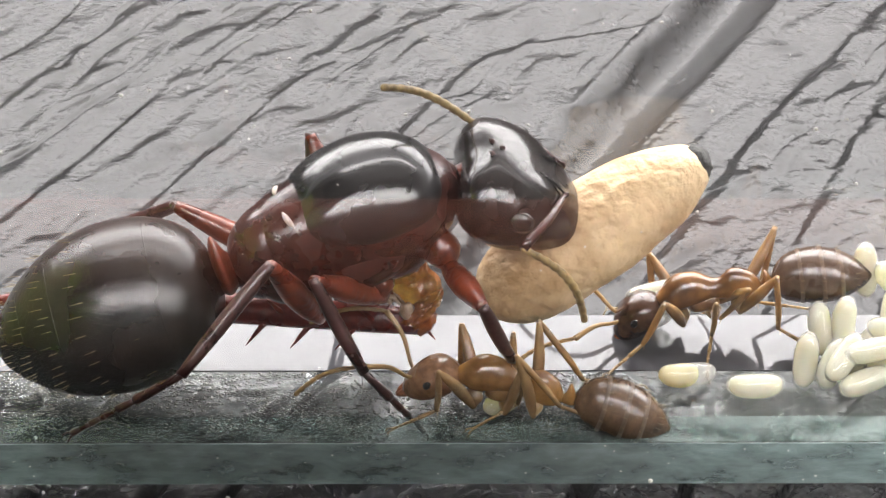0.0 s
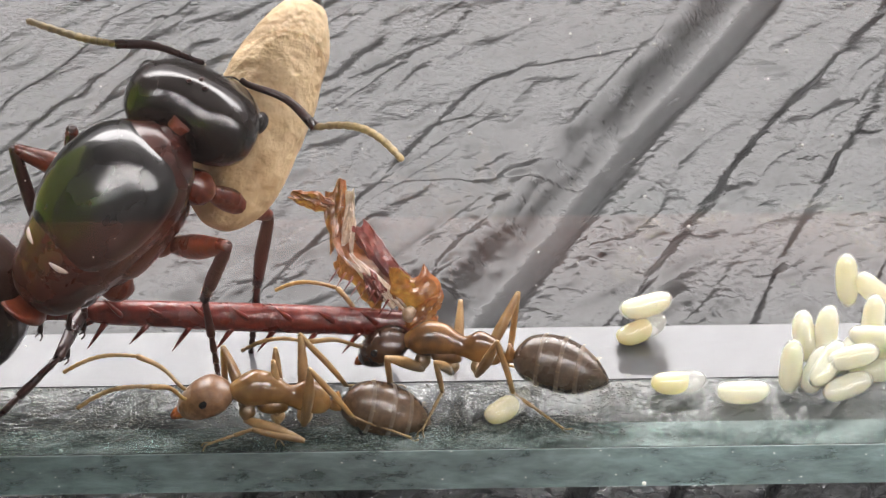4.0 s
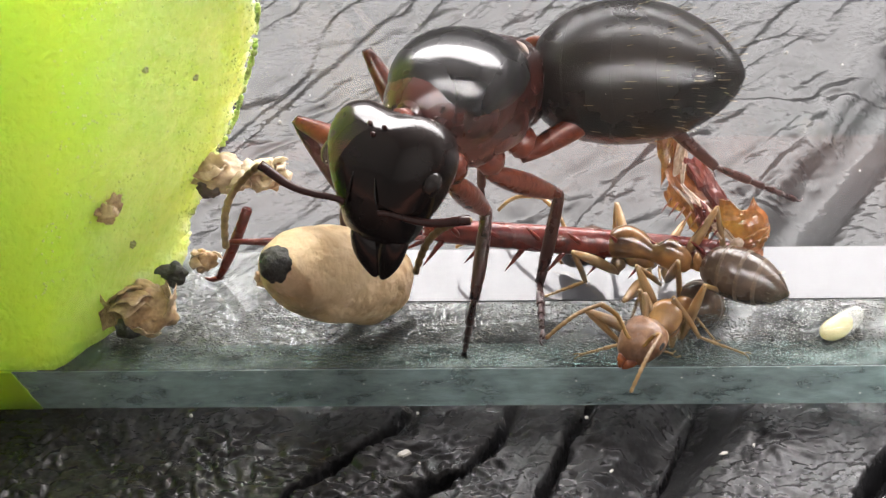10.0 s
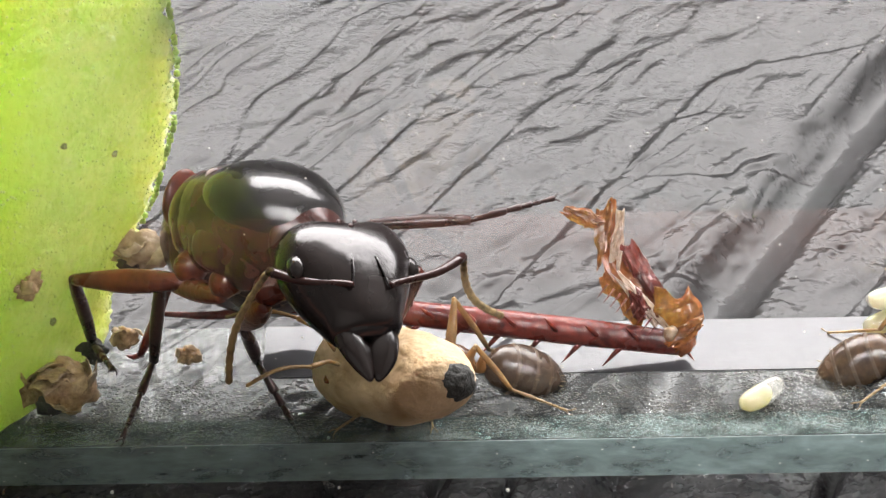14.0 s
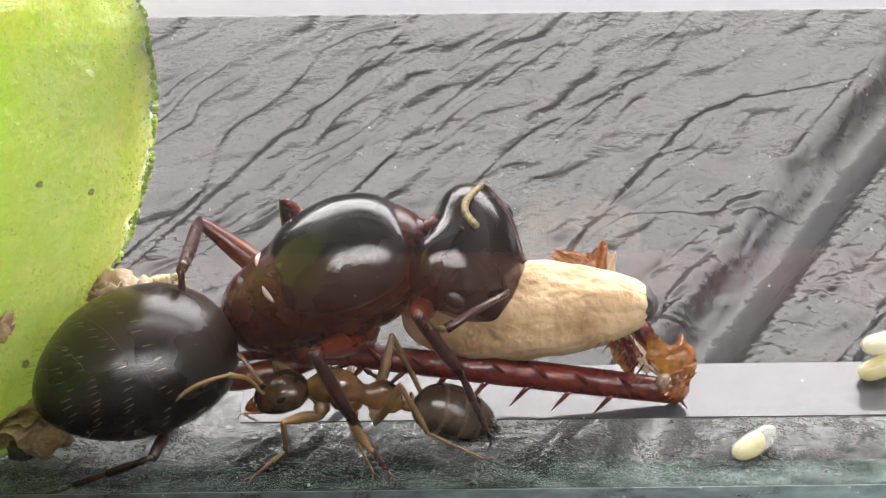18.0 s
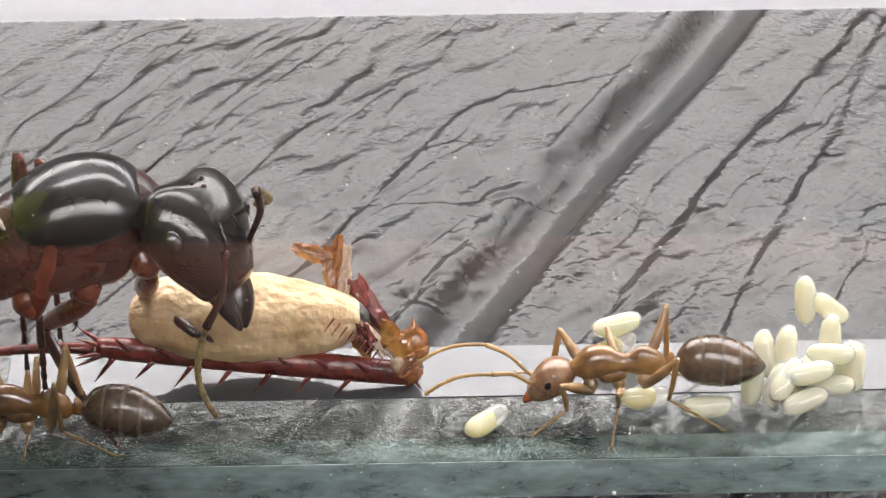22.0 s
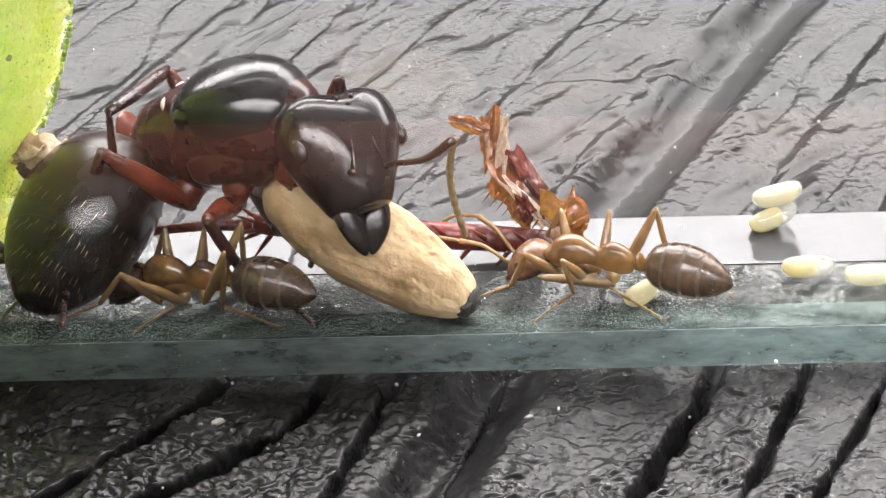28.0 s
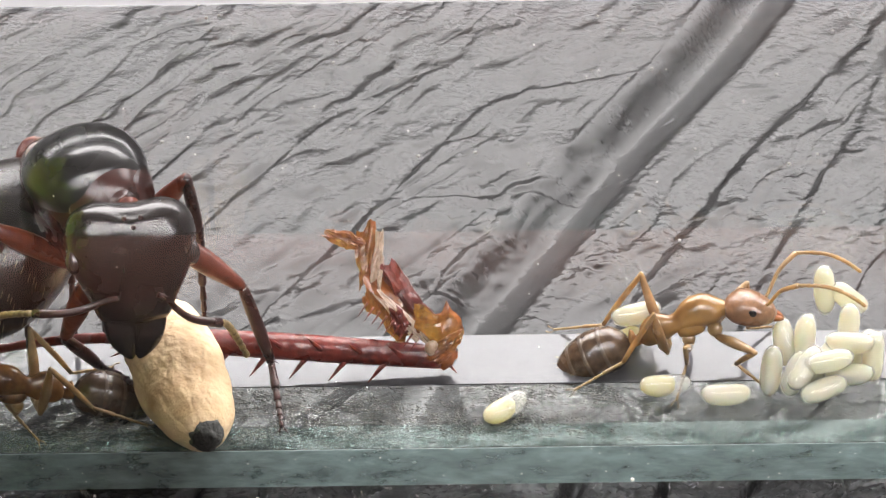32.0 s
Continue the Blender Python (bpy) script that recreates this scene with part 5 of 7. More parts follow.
def motions():
    walk(queen["root"], [
        (0,mm(3.03,2.87,3.86,7.6,-17.6,14)), (1,mm(0.53,2.73,5.08,13.4,-34.6,17.8)), (2,mm(-0.63,2.87,5.17,13.4,-30.8,18.1)), (4.5,mm(-3.01,1.57,5.4,45.5,-60.5,10.3)), (5,mm(-3.33,1.59,5.24,46.5,-74.5,22.6)), (5.5,mm(-2.2,2.28,4.79,43.3,-80.2,58.1)), (6,mm(-2.28,3.71,4.82,-2.5,-23.6,137.9)), (7,mm(-2.27,3.43,4.51,3.6,2.5,170.2)), (8,mm(-1.5,3.39,4.88,-2.1,-9.1,-147.8)), (9,mm(-3.01,3.11,5.18,-5.9,-2.1,-156.2)), (10,mm(-2.18,2.04,6.31,-2,-17.1,-122.1)), (11,mm(-3.72,2.37,5.92,0.4,-14.9,-129)), (12,mm(-3.54,2.21,6.42,-1.8,-26.4,-109.5)), (13,mm(-3.71,1.64,6.13,1.5,-12,-78)), (14,mm(-5.3,1.44,5.15,-20.9,-13.9,-46.5)), (14.5,mm(-4.81,1.49,5,11.8,-20.8,-25.1)), (16.5,mm(-4.52,3.01,4.22,18.8,-43.6,3.5)), (17,mm(-3.95,3.67,3.67,28.1,-30.9,4.9)), (18,mm(-3.33,3.76,3.39,23.1,-27.2,3.5)), (19,mm(-3.3,3.73,3.59,23.5,-26,4.3)), (20,mm(-3.36,3.75,3.59,5.9,-22.6,0.2)), (21,mm(-3.55,3.67,3.75,-6.6,-17.2,15)), (22,mm(-3.75,3.03,4.96,3.8,-16.5,7)), (23,mm(-3.93,2.95,5.16,6.7,-17.2,4.7)), (24,mm(-3.75,2.61,5,-2.6,-19.7,3.8)), (25,mm(-3.99,3.72,4.11,6.5,-21.2,-0)), (25.5,mm(-3.85,3.71,4.4,16.7,-21.2,2.9)), (27.5,mm(-3.91,3.72,3.57,5,-19.7,-27.3)), (28,mm(-3.55,3.75,3.73,-2.5,-21.4,-20.6)), (29,mm(-3.66,3.73,3.58,2.8,-22.1,-24.8)), (30,mm(-4.04,3.63,3.49,1.4,-25.4,-33.3)), (31,mm(-3.88,3.65,3.73,3.1,-27.1,-37.1)), (32,mm(-3.75,3.73,5.3,9.9,-18.3,-60.9))])
    walk(queen["head"], [
        (0,mm(2.8,0,0,-1.5,40.5,-17.2)), (1,mm(2.8,0,0,2.1,50.3,-4.8)), (2,mm(2.8,0,0,0.2,48.7,-8.9)), (4.5,mm(2.8,0,0,77.1,71.3,97.6)), (5,mm(2.8,0,0,118.4,84.5,128.7)), (5.5,mm(2.8,0,0,78.3,35,135.1)), (6,mm(2.8,0,0,4.6,-7.4,107.1)), (7,mm(2.8,0,0,21.1,14.5,70.3)), (8,mm(2.8,0,0,21.3,64.3,34.8)), (9,mm(2.8,0,0,5.4,49.7,15.6)), (10,mm(2.8,0,0,15.9,75.2,12.8)), (11,mm(2.8,0,0,-2.8,59,-12.2)), (12,mm(2.8,0,0,-5.4,84.7,-11.9)), (13,mm(2.8,0,0,3,66.5,35.1)), (14,mm(2.8,0,0,-0.4,32.6,-14.3)), (14.5,mm(2.8,0,0,6.1,61,7.7)), (16.5,mm(2.8,0,0,30.9,72.2,40.4)), (17,mm(2.8,0,0,-14.2,58.9,-34.2)), (18,mm(2.8,0,0,-30.2,57.1,-60.5)), (19,mm(2.8,0,0,-36.6,57.9,-70.8)), (20,mm(2.8,0,0,-24.9,15.3,-72.6)), (21,mm(2.8,0,0,-39.6,28.8,-80.3)), (22,mm(2.8,0,0,-34.9,45.5,-63.4)), (23,mm(2.8,0,0,-35,47.9,-67.5)), (24,mm(2.8,0,0,-42,38.2,-74.5)), (25,mm(2.8,0,0,-25.5,27.3,-66.1)), (25.5,mm(2.8,0,0,-48.2,52.9,-78.7)), (27.5,mm(2.8,0,0,-25,52.5,-51.7)), (28,mm(2.8,0,0,-33.9,51.4,-56.9)), (29,mm(2.8,0,0,-42.2,56.2,-66)), (30,mm(2.8,0,0,-47.2,70.2,-64)), (31,mm(2.8,0,0,-68.9,75.1,-82.7)), (32,mm(2.8,0,0,-54.2,68.5,-68.6))])
    walk(queen["gaster"], [
        (0,mm(-3,0,-0.12,-8.3,-1.1,172.4)), (1,mm(-3,0,-0.12,6.3,-4.5,164.8)), (2,mm(-3,0,-0.12,1.9,3,170.2)), (4.5,mm(-3,0,-0.12,35.8,-15.5,121.8)), (5,mm(-3,0,-0.12,32.9,-8.7,126.4)), (5.5,mm(-3,0,-0.12,4.3,11.6,103.2)), (6,mm(-3,0,-0.12,-47,41.2,69.1)), (7,mm(-3,0,-0.12,-10.6,24.7,164.7)), (8,mm(-3,0,-0.12,-2.2,-8.7,124.2)), (9,mm(-3,0,-0.12,-8.1,-16.8,142.9)), (10,mm(-3,0,-0.12,8,-17.7,103.6)), (11,mm(-3,0,-0.12,-2.9,-4,109)), (12,mm(-3,0,-0.12,1.4,-1.9,88.3)), (13,mm(-3,0,-0.12,-8.2,8.8,60)), (14,mm(-3,0,-0.12,-37,18.6,81.3)), (14.5,mm(-3,0,-0.12,23.2,24.4,172.7)), (16.5,mm(-3,0,-0.12,-0.1,-53.2,-165.6)), (17,mm(-3,0,-0.12,-7.1,-43.5,-162.6)), (18,mm(-3,0,-0.12,13.2,-39.6,-151.2)), (19,mm(-3,0,-0.12,13.9,-30.3,-154)), (20,mm(-3,0,-0.12,4.7,-17.4,-139.6)), (21,mm(-3,0,-0.12,2.9,-28.1,-161.7)), (22,mm(-3,0,-0.12,3.1,-19.9,-168.9)), (23,mm(-3,0,-0.12,2.2,-18.8,-166.1)), (24,mm(-3,0,-0.12,2.5,-14,-169.8)), (25,mm(-3,0,-0.12,-18.6,-31.4,-137.2)), (25.5,mm(-3,0,-0.12,-12.2,-20.5,-148.3)), (27.5,mm(-3,0,-0.12,18.8,12.3,-96.1)), (28,mm(-3,0,-0.12,18.3,17.2,-106.1)), (29,mm(-3,0,-0.12,16.4,10.5,-98.6)), (30,mm(-3,0,-0.12,16.2,11.3,-88.6)), (31,mm(-3,0,-0.12,16.2,12.7,-84.5)), (32,mm(-3,0,-0.12,8,23.7,-57.4))])
    walk(cocoon, [
        (0,mm(8.56,4,2.91,0,-30.2,17)), (1,mm(5.29,4.75,5.98,-5.3,-42.5,27.9)), (2,mm(4.13,4.84,5.68,-7.3,-41.3,30.4)), (4.5,mm(-0.54,5,6.19,-36.4,-35.8,81.6)), (5,mm(-2.27,5,5.86,-47.1,-32.1,102.8)), (5.5,mm(-3.7,5,4.83,-50.3,-40,107.8)), (6,mm(-5.74,4.64,4.44,-75.6,-32.4,163.1)), (7,mm(-7.09,4,1.62,-79.5,-14.3,176.6)), (8,mm(-5.47,0.97,1.75,-101.4,-29.1,-144)), (9,mm(-7.67,1.76,1.81,-86.6,-20.5,171.7)), (10,mm(-5.44,1.13,1.99,-141.1,-35.2,-121.5)), (11,mm(-8.02,1.35,1.95,-122.5,-24.8,-178.4)), (12,mm(-5.95,1.65,2.06,-161.3,-35.4,-123.6)), (13,mm(-1.85,0.83,1.11,154,-16.9,-50)), (14,mm(-2.16,0.8,1.42,154.6,-23.9,-52.8)), (14.5,mm(0.23,2.49,2.29,137.9,-37.4,-9.2)), (16.5,mm(-0.91,4.05,4.6,100.9,-51.2,47.5)), (17,mm(0.96,4,3.96,114.6,-17.1,10.4)), (18,mm(1.35,4,2.32,115.1,-2,-0.3)), (19,mm(1.28,4,2.34,115.1,-0.4,-0.8)), (20,mm(0.99,3.78,1.47,113.5,12.2,-8.2)), (21,mm(0.87,4,1.77,113.7,0.3,1.5)), (22,mm(0.64,4,1.68,113.6,2.9,1.2)), (23,mm(-0.07,4,1.39,113.4,7.1,-0.2)), (24,mm(-0.14,4,1.79,112.6,12.1,-4.4)), (25,mm(-0.2,4,1.69,112.3,13.4,-5.9)), (25.5,mm(-0.21,4,1.75,112.2,13.8,-6.3)), (27.5,mm(-0.3,1.93,1.19,108.3,13.6,-30.6)), (28,mm(-0.12,1.75,1.57,109.9,21.6,-25.9)), (29,mm(-0.31,1.86,1.27,106.3,16,-38.9)), (30,mm(-0.45,1.31,0.92,106.1,-2.3,-51.4)), (31,mm(-0.06,1.63,0.91,108.3,-4.1,-70.6)), (32,mm(-1.45,1.96,0.94,108.4,-1.3,-74.3))])
    limb(queen["LF"], queen["LF_base"], queen["LF_size"], [
        (0,137.8,26.2,-118.3,-44.2,-118.2,-78.3), (1,142.4,7.2,-125.2,-35.8,-161.4,-53.2), (2,145.6,7.5,-122.5,-37.1,-158.8,-56.7), (4.5,160.7,18.8,-132,-24.8,-158,-20.2), (5,151.1,32.5,-138.9,-13.1,-168.6,-10.6), (5.5,148.8,-2.4,-151.2,-17,-173.2,-7.1), (6,111.5,27.9,-101.6,-61.6,174.3,-66.3), (7,137.4,15,-24.8,-36.1,30.7,-66.4), (8,-149.8,-27.4,44.3,1.4,-9.2,-71.4), (9,-148.9,-31.6,-62.4,-45.8,28.9,-41.8), (10,-175.6,-30.1,34.2,-68.1,-151.2,-64.2), (11,-151.8,-25.7,9.2,-64,1.9,-60.5), (12,169.1,-36.1,-151.2,-67.8,-166.5,-47.9), (13,128.5,-4.7,142.2,-70.6,135.8,-39.3), (14,78.8,15.8,-155.7,-65.5,82,-76.8), (14.5,126.7,-47,-101.1,-28.5,111.5,-43.9), (16.5,151.9,11.2,-123.8,-36.2,-139.6,-66.6), (17,163.9,20.4,-111.9,-29.9,-84.4,-61.2), (18,166.9,21.2,-112.7,-32.7,-44.5,-57.8), (19,172.6,8,-111.9,-32.3,-29.6,-46.9), (20,14.2,70.1,-114.1,-66.3,-166.1,-66.7), (21,156.8,46.7,-127.6,-55.9,159.6,-71.6), (22,137.9,37.9,-112.5,-49.5,-167.4,-73.1), (23,137,34.5,-110.1,-47.1,-159.3,-71.6), (24,127.6,29.5,-117,-55.4,172.8,-70.1), (25,158.9,42.3,-111.5,-47.5,-163.7,-67.9), (25.5,157.7,37.6,-110,-37.3,-143.5,-63.3), (27.5,72.5,35.3,-30.9,-76.6,-166.3,-69.7), (28,-17.3,52,-141.5,-74.2,173.6,-68.5), (29,60.8,6.9,-125.6,-56.1,108,-63.5), (30,91,-15.9,72.1,-75,-63.3,-70.2), (31,92.1,-10.2,106.8,-62.5,-25.4,-36.4), (32,84.4,-55.6,132.7,-89,-29.7,-32.1)])
    limb(queen["LM"], queen["LM_base"], queen["LM_size"], [
        (0,92.9,51,-117.2,-51.5,122.8,-83.8), (1,90.9,41.6,-128,-41.7,-161.4,-53.2), (2,94.7,44.4,-124.6,-43.6,-158.8,-56.7), (4.5,112.7,48.7,-134.6,-25.9,-158,-20.2), (5,146.2,33.7,-146.7,-20,161.7,-49.7), (5.5,137.5,-3.4,154.3,-36.2,131.4,-40.6), (6,90.2,16.3,38.1,-80.8,40.6,-54.8), (7,134.7,20.6,-46.6,-44.1,-48.8,-61.6), (8,104.7,24,-127.2,-57,-122.2,-60.2), (9,124.6,20,-138.5,-75.5,-124.4,-48.8), (10,165.1,-18.8,-136.7,-83.7,34.5,-8.8), (11,157.5,-0.4,-140.7,-77.4,43.8,-4.2), (12,154.7,-11.4,12.9,-79.5,179.9,-34.4), (13,92.6,30.2,130.6,-54.9,-173,-77.9), (14,56.3,43.2,68.2,4.1,83.4,11.7), (14.5,95.4,47.6,-113.9,-54.4,-151.7,-66.2), (16.5,105.7,49.2,-127.2,-40,-161.3,-43.3), (17,104.1,58.7,-114.6,-38.3,-141.8,-49.2), (18,112.1,63.6,-112.6,-39.7,-161.7,-76.7), (19,125.6,58.5,-110.7,-37.2,-141.1,-76.3), (20,126.4,71.7,-113.3,-55.2,106.5,-71.4), (21,111,73.8,-127.1,-64,83.2,-64), (22,103.6,56.8,-110.3,-57.6,-167.4,-73.1), (23,104.2,54.1,-107.8,-55.4,-159.3,-71.6), (24,99.6,51.5,-116.9,-63.6,172.8,-70.1), (25,117.8,72.4,-110.9,-55.5,-163.7,-67.9), (25.5,112.3,66.7,-108.3,-45.3,-143.5,-63.3), (27.5,73.1,69.2,-131.1,-66,109.4,-73.3), (28,50.7,66.6,-131.9,-60.2,121.9,-73.5), (29,60.2,66.6,-128.8,-60.4,116.1,-71.8), (30,69.1,62,-133.8,-59.4,95.9,-65.7), (31,68,57.4,-129.9,-55.3,144.1,-74.3), (32,23.6,31.6,177.2,-64.2,-152.5,-69.3)])
    limb(queen["LH"], queen["LH_base"], queen["LH_size"], [
        (0,145,34.8,134.2,-29.7,-171.4,-31.3), (1,52.2,87.7,-155.8,-40.8,167.4,-42.5), (2,18.7,48.9,-152.7,-43.9,-158.8,-56.7), (4.5,22.3,33.5,-150,-19.2,-158,-20.2), (5,2.4,13.6,-164.4,-7.7,-168.6,-10.6), (5.5,105.7,-16,154.5,-50.5,115.1,1.6), (6,-121.2,26.7,-172.7,-37,145.6,-32), (7,152.3,51.5,173.6,-60,-87.6,-80.9), (8,177,12.1,93.8,-34.9,94.3,-11.6), (9,168.8,21.9,161,-34,104.7,28.4), (10,131.1,39.3,138.4,-35,157.6,-20.7), (11,132.6,22.4,131.4,-27,147.2,-13.3), (12,108,14.4,118.3,-23.4,164.2,-15.6), (13,107.3,7.7,80.7,-55.6,138.3,-49.3), (14,52.3,28.5,96.2,-47.1,78.5,-9.6), (14.5,156.1,52.8,-23.2,26.1,83.6,-45.6), (16.5,137.2,51.5,-72.5,20.5,-161.3,-43.3), (17,126,37.3,-86,6.3,179.8,-59.5), (18,123.4,40.9,-93.5,35.1,-142.6,-54.9), (19,129.5,39.1,-107.3,43.2,-140.7,-55.5), (20,138.2,54.8,-101.2,33,-166.1,-66.7), (21,127.9,60.5,-108.5,25.8,159.6,-71.6), (22,53.3,64.7,-134,-60.7,-167.4,-73.1), (23,57,62.5,-130,-58.7,-159.3,-71.6), (24,36.6,68.6,-146.3,-63.4,172.8,-70.1), (25,127.5,56.9,-87.5,17.9,-163.7,-67.9), (25.5,122.4,46.5,-87.9,17.7,-143.5,-63.3), (27.5,-165.4,85.3,-27.5,-52.2,178.5,-44.4), (28,-157.4,83.8,-89.3,6.7,173.6,-68.5), (29,168.7,89.3,-51.7,-12.9,-173.1,-67.7), (30,19.1,80.3,-64.6,-86.8,-168.3,-13), (31,-3.5,84.3,-119.9,-24.5,131.3,-59.6), (32,8.1,57.7,-145.3,-58.4,-152.5,-69.3)])
    limb(queen["RF"], queen["RF_base"], queen["RF_size"], [
        (0,-84.4,16.4,51.3,-79.4,76.7,-50.6), (1,23.4,-60.6,-106.6,32,-161.4,-53.2), (2,29.2,-64.1,-86,16.1,-158.8,-56.7), (4.5,-126.2,-71,169.8,-34.8,-158,-20.2), (5,-122.9,-30.5,-170.1,25,-159.1,-44.9), (5.5,-119.6,-6.1,176.5,-19.6,126.9,71.8), (6,-149.3,19.2,138.6,-45.3,174.3,-66.3), (7,-25.4,66.2,104.5,-59.2,-55.2,-85.6), (8,-77,8.4,114,-50.4,167.1,-80.7), (9,-69.7,9.1,109,-48.3,109.6,-83.7), (10,-89.2,1.9,119.4,-50.2,173.5,-72.8), (11,-80.4,7.4,121.6,-51,-178.5,-75.1), (12,-86.6,-36.8,154.7,-56.4,176.4,-63.5), (13,-150.8,-30.8,171.6,-63.7,-170,-62.8), (14,152.9,-21,127.9,-33.8,33.7,-53.7), (14.5,140.7,-41.3,28,-84.4,-44.7,-12.1), (16.5,94.8,-73.1,-82,-44.7,-70.1,-86.2), (17,-63.6,27.5,-54.3,-71.9,-138.1,-55.4), (18,-82.2,52.5,-84,-74.8,-107.9,-65.7), (19,-84.6,54.1,-119.7,-81.3,-141.6,-57.5), (20,-84,24.8,103.6,-50.4,-166.1,-66.7), (21,-94.7,28,19.2,-72.4,159.6,-71.6), (22,110.1,-43,-59.6,-9.3,44.7,-53.8), (23,122.7,-33.9,-38,-44.2,-68.4,-3.1), (24,123.6,-19.8,35.6,-70.6,-49.2,-1.6), (25,-87.7,30.3,40.2,-64.5,48.7,-58.9), (25.5,-124.9,47.7,-60.5,-63.9,-143.5,-63.3), (27.5,157.6,-20.1,-48.8,-0.9,10.7,-46.1), (28,148.5,-9.2,-49.7,-13.8,86.6,-55.7), (29,157.8,-22.2,-44.4,-11.9,-9.3,-52.8), (30,154.1,-11.8,-54,-18.5,48.4,-60.6), (31,172.2,1.1,-30.2,-18.3,68.3,-59.4), (32,-148.2,-44.1,139.9,-46.4,7.4,-8.4)])
    limb(queen["RM"], queen["RM_base"], queen["RM_size"], [
        (0,-145.4,52.8,-74.4,-65.1,-0.9,-72.4), (1,-88.5,-5,-49.3,-80,86.8,-70.5), (2,-86.1,-6.1,61.1,-78.5,-30.3,-55.5), (4.5,-34.9,37.2,176.2,-25.6,-158,-20.2), (5,-62.2,40.2,167.5,-15.8,-168.6,-10.6), (5.5,-122.9,24.6,-166,18.7,-106.7,-21.3), (6,-140,58.8,163.2,-70.2,174.3,-66.3), (7,-114.4,68,92.6,-66.7,-55.2,-85.6), (8,-73.3,49.5,109.8,-59.2,167.1,-80.7), (9,-74.6,47,102.4,-56.9,109.6,-83.7), (10,-90.8,43.7,118.3,-57.7,173.5,-72.8), (11,-83.8,45.7,120.1,-59.7,-178.5,-75.1), (12,-91.1,45.4,128.7,-54.8,176.4,-63.5), (13,-101.9,-5.4,169.8,-58.5,179.7,-56.1), (14,175.3,-1,144.7,-65.2,-54.7,-37.5), (14.5,167.7,3.6,-121.7,-79.7,-54.5,-0.5), (16.5,-97.6,46.5,-147.7,-68.2,-165.6,-71.2), (17,-130,54.1,-96.1,-62.2,-68.6,18), (18,-123.2,56.7,-97.2,-65.9,-72.3,21.6), (19,-127.2,57.8,-104,-60.4,-70,17.4), (20,-114.6,44.6,111.9,-84.8,-67.6,-11.7), (21,-126.1,32.8,-0.6,-84.7,68.9,-67.3), (22,139.3,-31.5,-74.3,-25.1,-72.7,6.1), (23,-73.3,54.6,135,-64,-159.3,-71.6), (24,138.9,-19.3,-71.9,-15.1,50.1,-80.6), (25,-106.2,34.7,109.1,-80.8,-55.4,-20.7), (25.5,-117.6,34.4,-52.4,-75.2,-65.8,6.8), (27.5,-70.3,18.2,104.1,-59.6,-17.8,-22.1), (28,-76.7,16,111.8,-57.5,-27.3,-27), (29,-74.8,16.9,112.9,-52.3,-22.9,-28.8), (30,-84,28.4,147.7,-62.7,-32.6,-17), (31,-81.3,24.3,148.4,-57,-29.3,-22.6), (32,-88.4,47.8,144.1,-63.9,-152.5,-69.3)])
    limb(queen["RH"], queen["RH_base"], queen["RH_size"], [
        (0,-123.2,69.3,-157.8,-19,162.9,-22.1), (1,92.6,-28.4,-151,-12.7,-155.2,26.4), (2,109.7,-29.7,-153.3,15.4,-119.3,17.9), (4.5,131.2,-49.5,-115.6,56.6,168.1,15.2), (5,159.3,-42.4,-125.7,56.8,104,67.8), (5.5,-135.6,49.7,162.7,-16.4,68.4,35.5), (6,-95.5,67.7,-118.8,-51.1,176.2,-65.2), (7,-140.3,45,129.9,13.6,-55.2,-85.6), (8,-22.8,79.5,83.6,40.7,167.1,-80.7), (9,-61.4,84.4,120.9,33.9,109.6,-83.7), (10,6.8,64.9,151.8,-63.7,173.5,-72.8), (11,-55.9,79.1,37.3,-41.5,-178.5,-75.1), (12,8.9,52.8,167.3,-53.6,176.4,-63.5), (13,-151.1,24.5,-38.2,9.7,-179.2,-28.3), (14,-154.8,-6.8,129.3,-40.5,-26.7,-0.3), (14.5,-145.1,19.3,159.7,-38,-158.2,15.6), (16.5,-169.9,27.2,-109.6,44.4,94.9,-59.2), (17,-169.8,15.8,-114.8,47.5,69.2,-54.8), (18,178.4,21.2,-107.1,31.7,169.6,-5.3), (19,-172.2,51.4,-164.7,-33.9,-92.2,52.4), (20,-150.5,54.8,176.5,-42,-101.7,25.4), (21,-166.4,44.7,164.1,-41.6,-96.3,11.3), (22,-7.2,59.1,158.3,-59.6,-167.4,-73.1), (23,-0.4,58.2,164.7,-59.3,-159.3,-71.6), (24,-10.3,54.7,155,-53.7,172.8,-70.1), (25,-139.9,69.8,135.2,-52.4,-166.4,-14.8), (25.5,-172,53.3,-150.3,-47.3,-102.9,33.8), (27.5,-104.4,65.1,-150.6,-58.9,-64.7,-0.6), (28,-114.2,55.5,-167.2,-50.7,-69.1,-11.4), (29,-150.5,63.7,-153,-55.2,-68.3,-11), (30,-163.4,65.6,164.8,-49.3,-54,-14.5), (31,-149.3,59.9,178.3,-46.3,-55.4,-24.1), (32,35.9,56.5,-165.1,-58.1,-152.5,-69.3)])
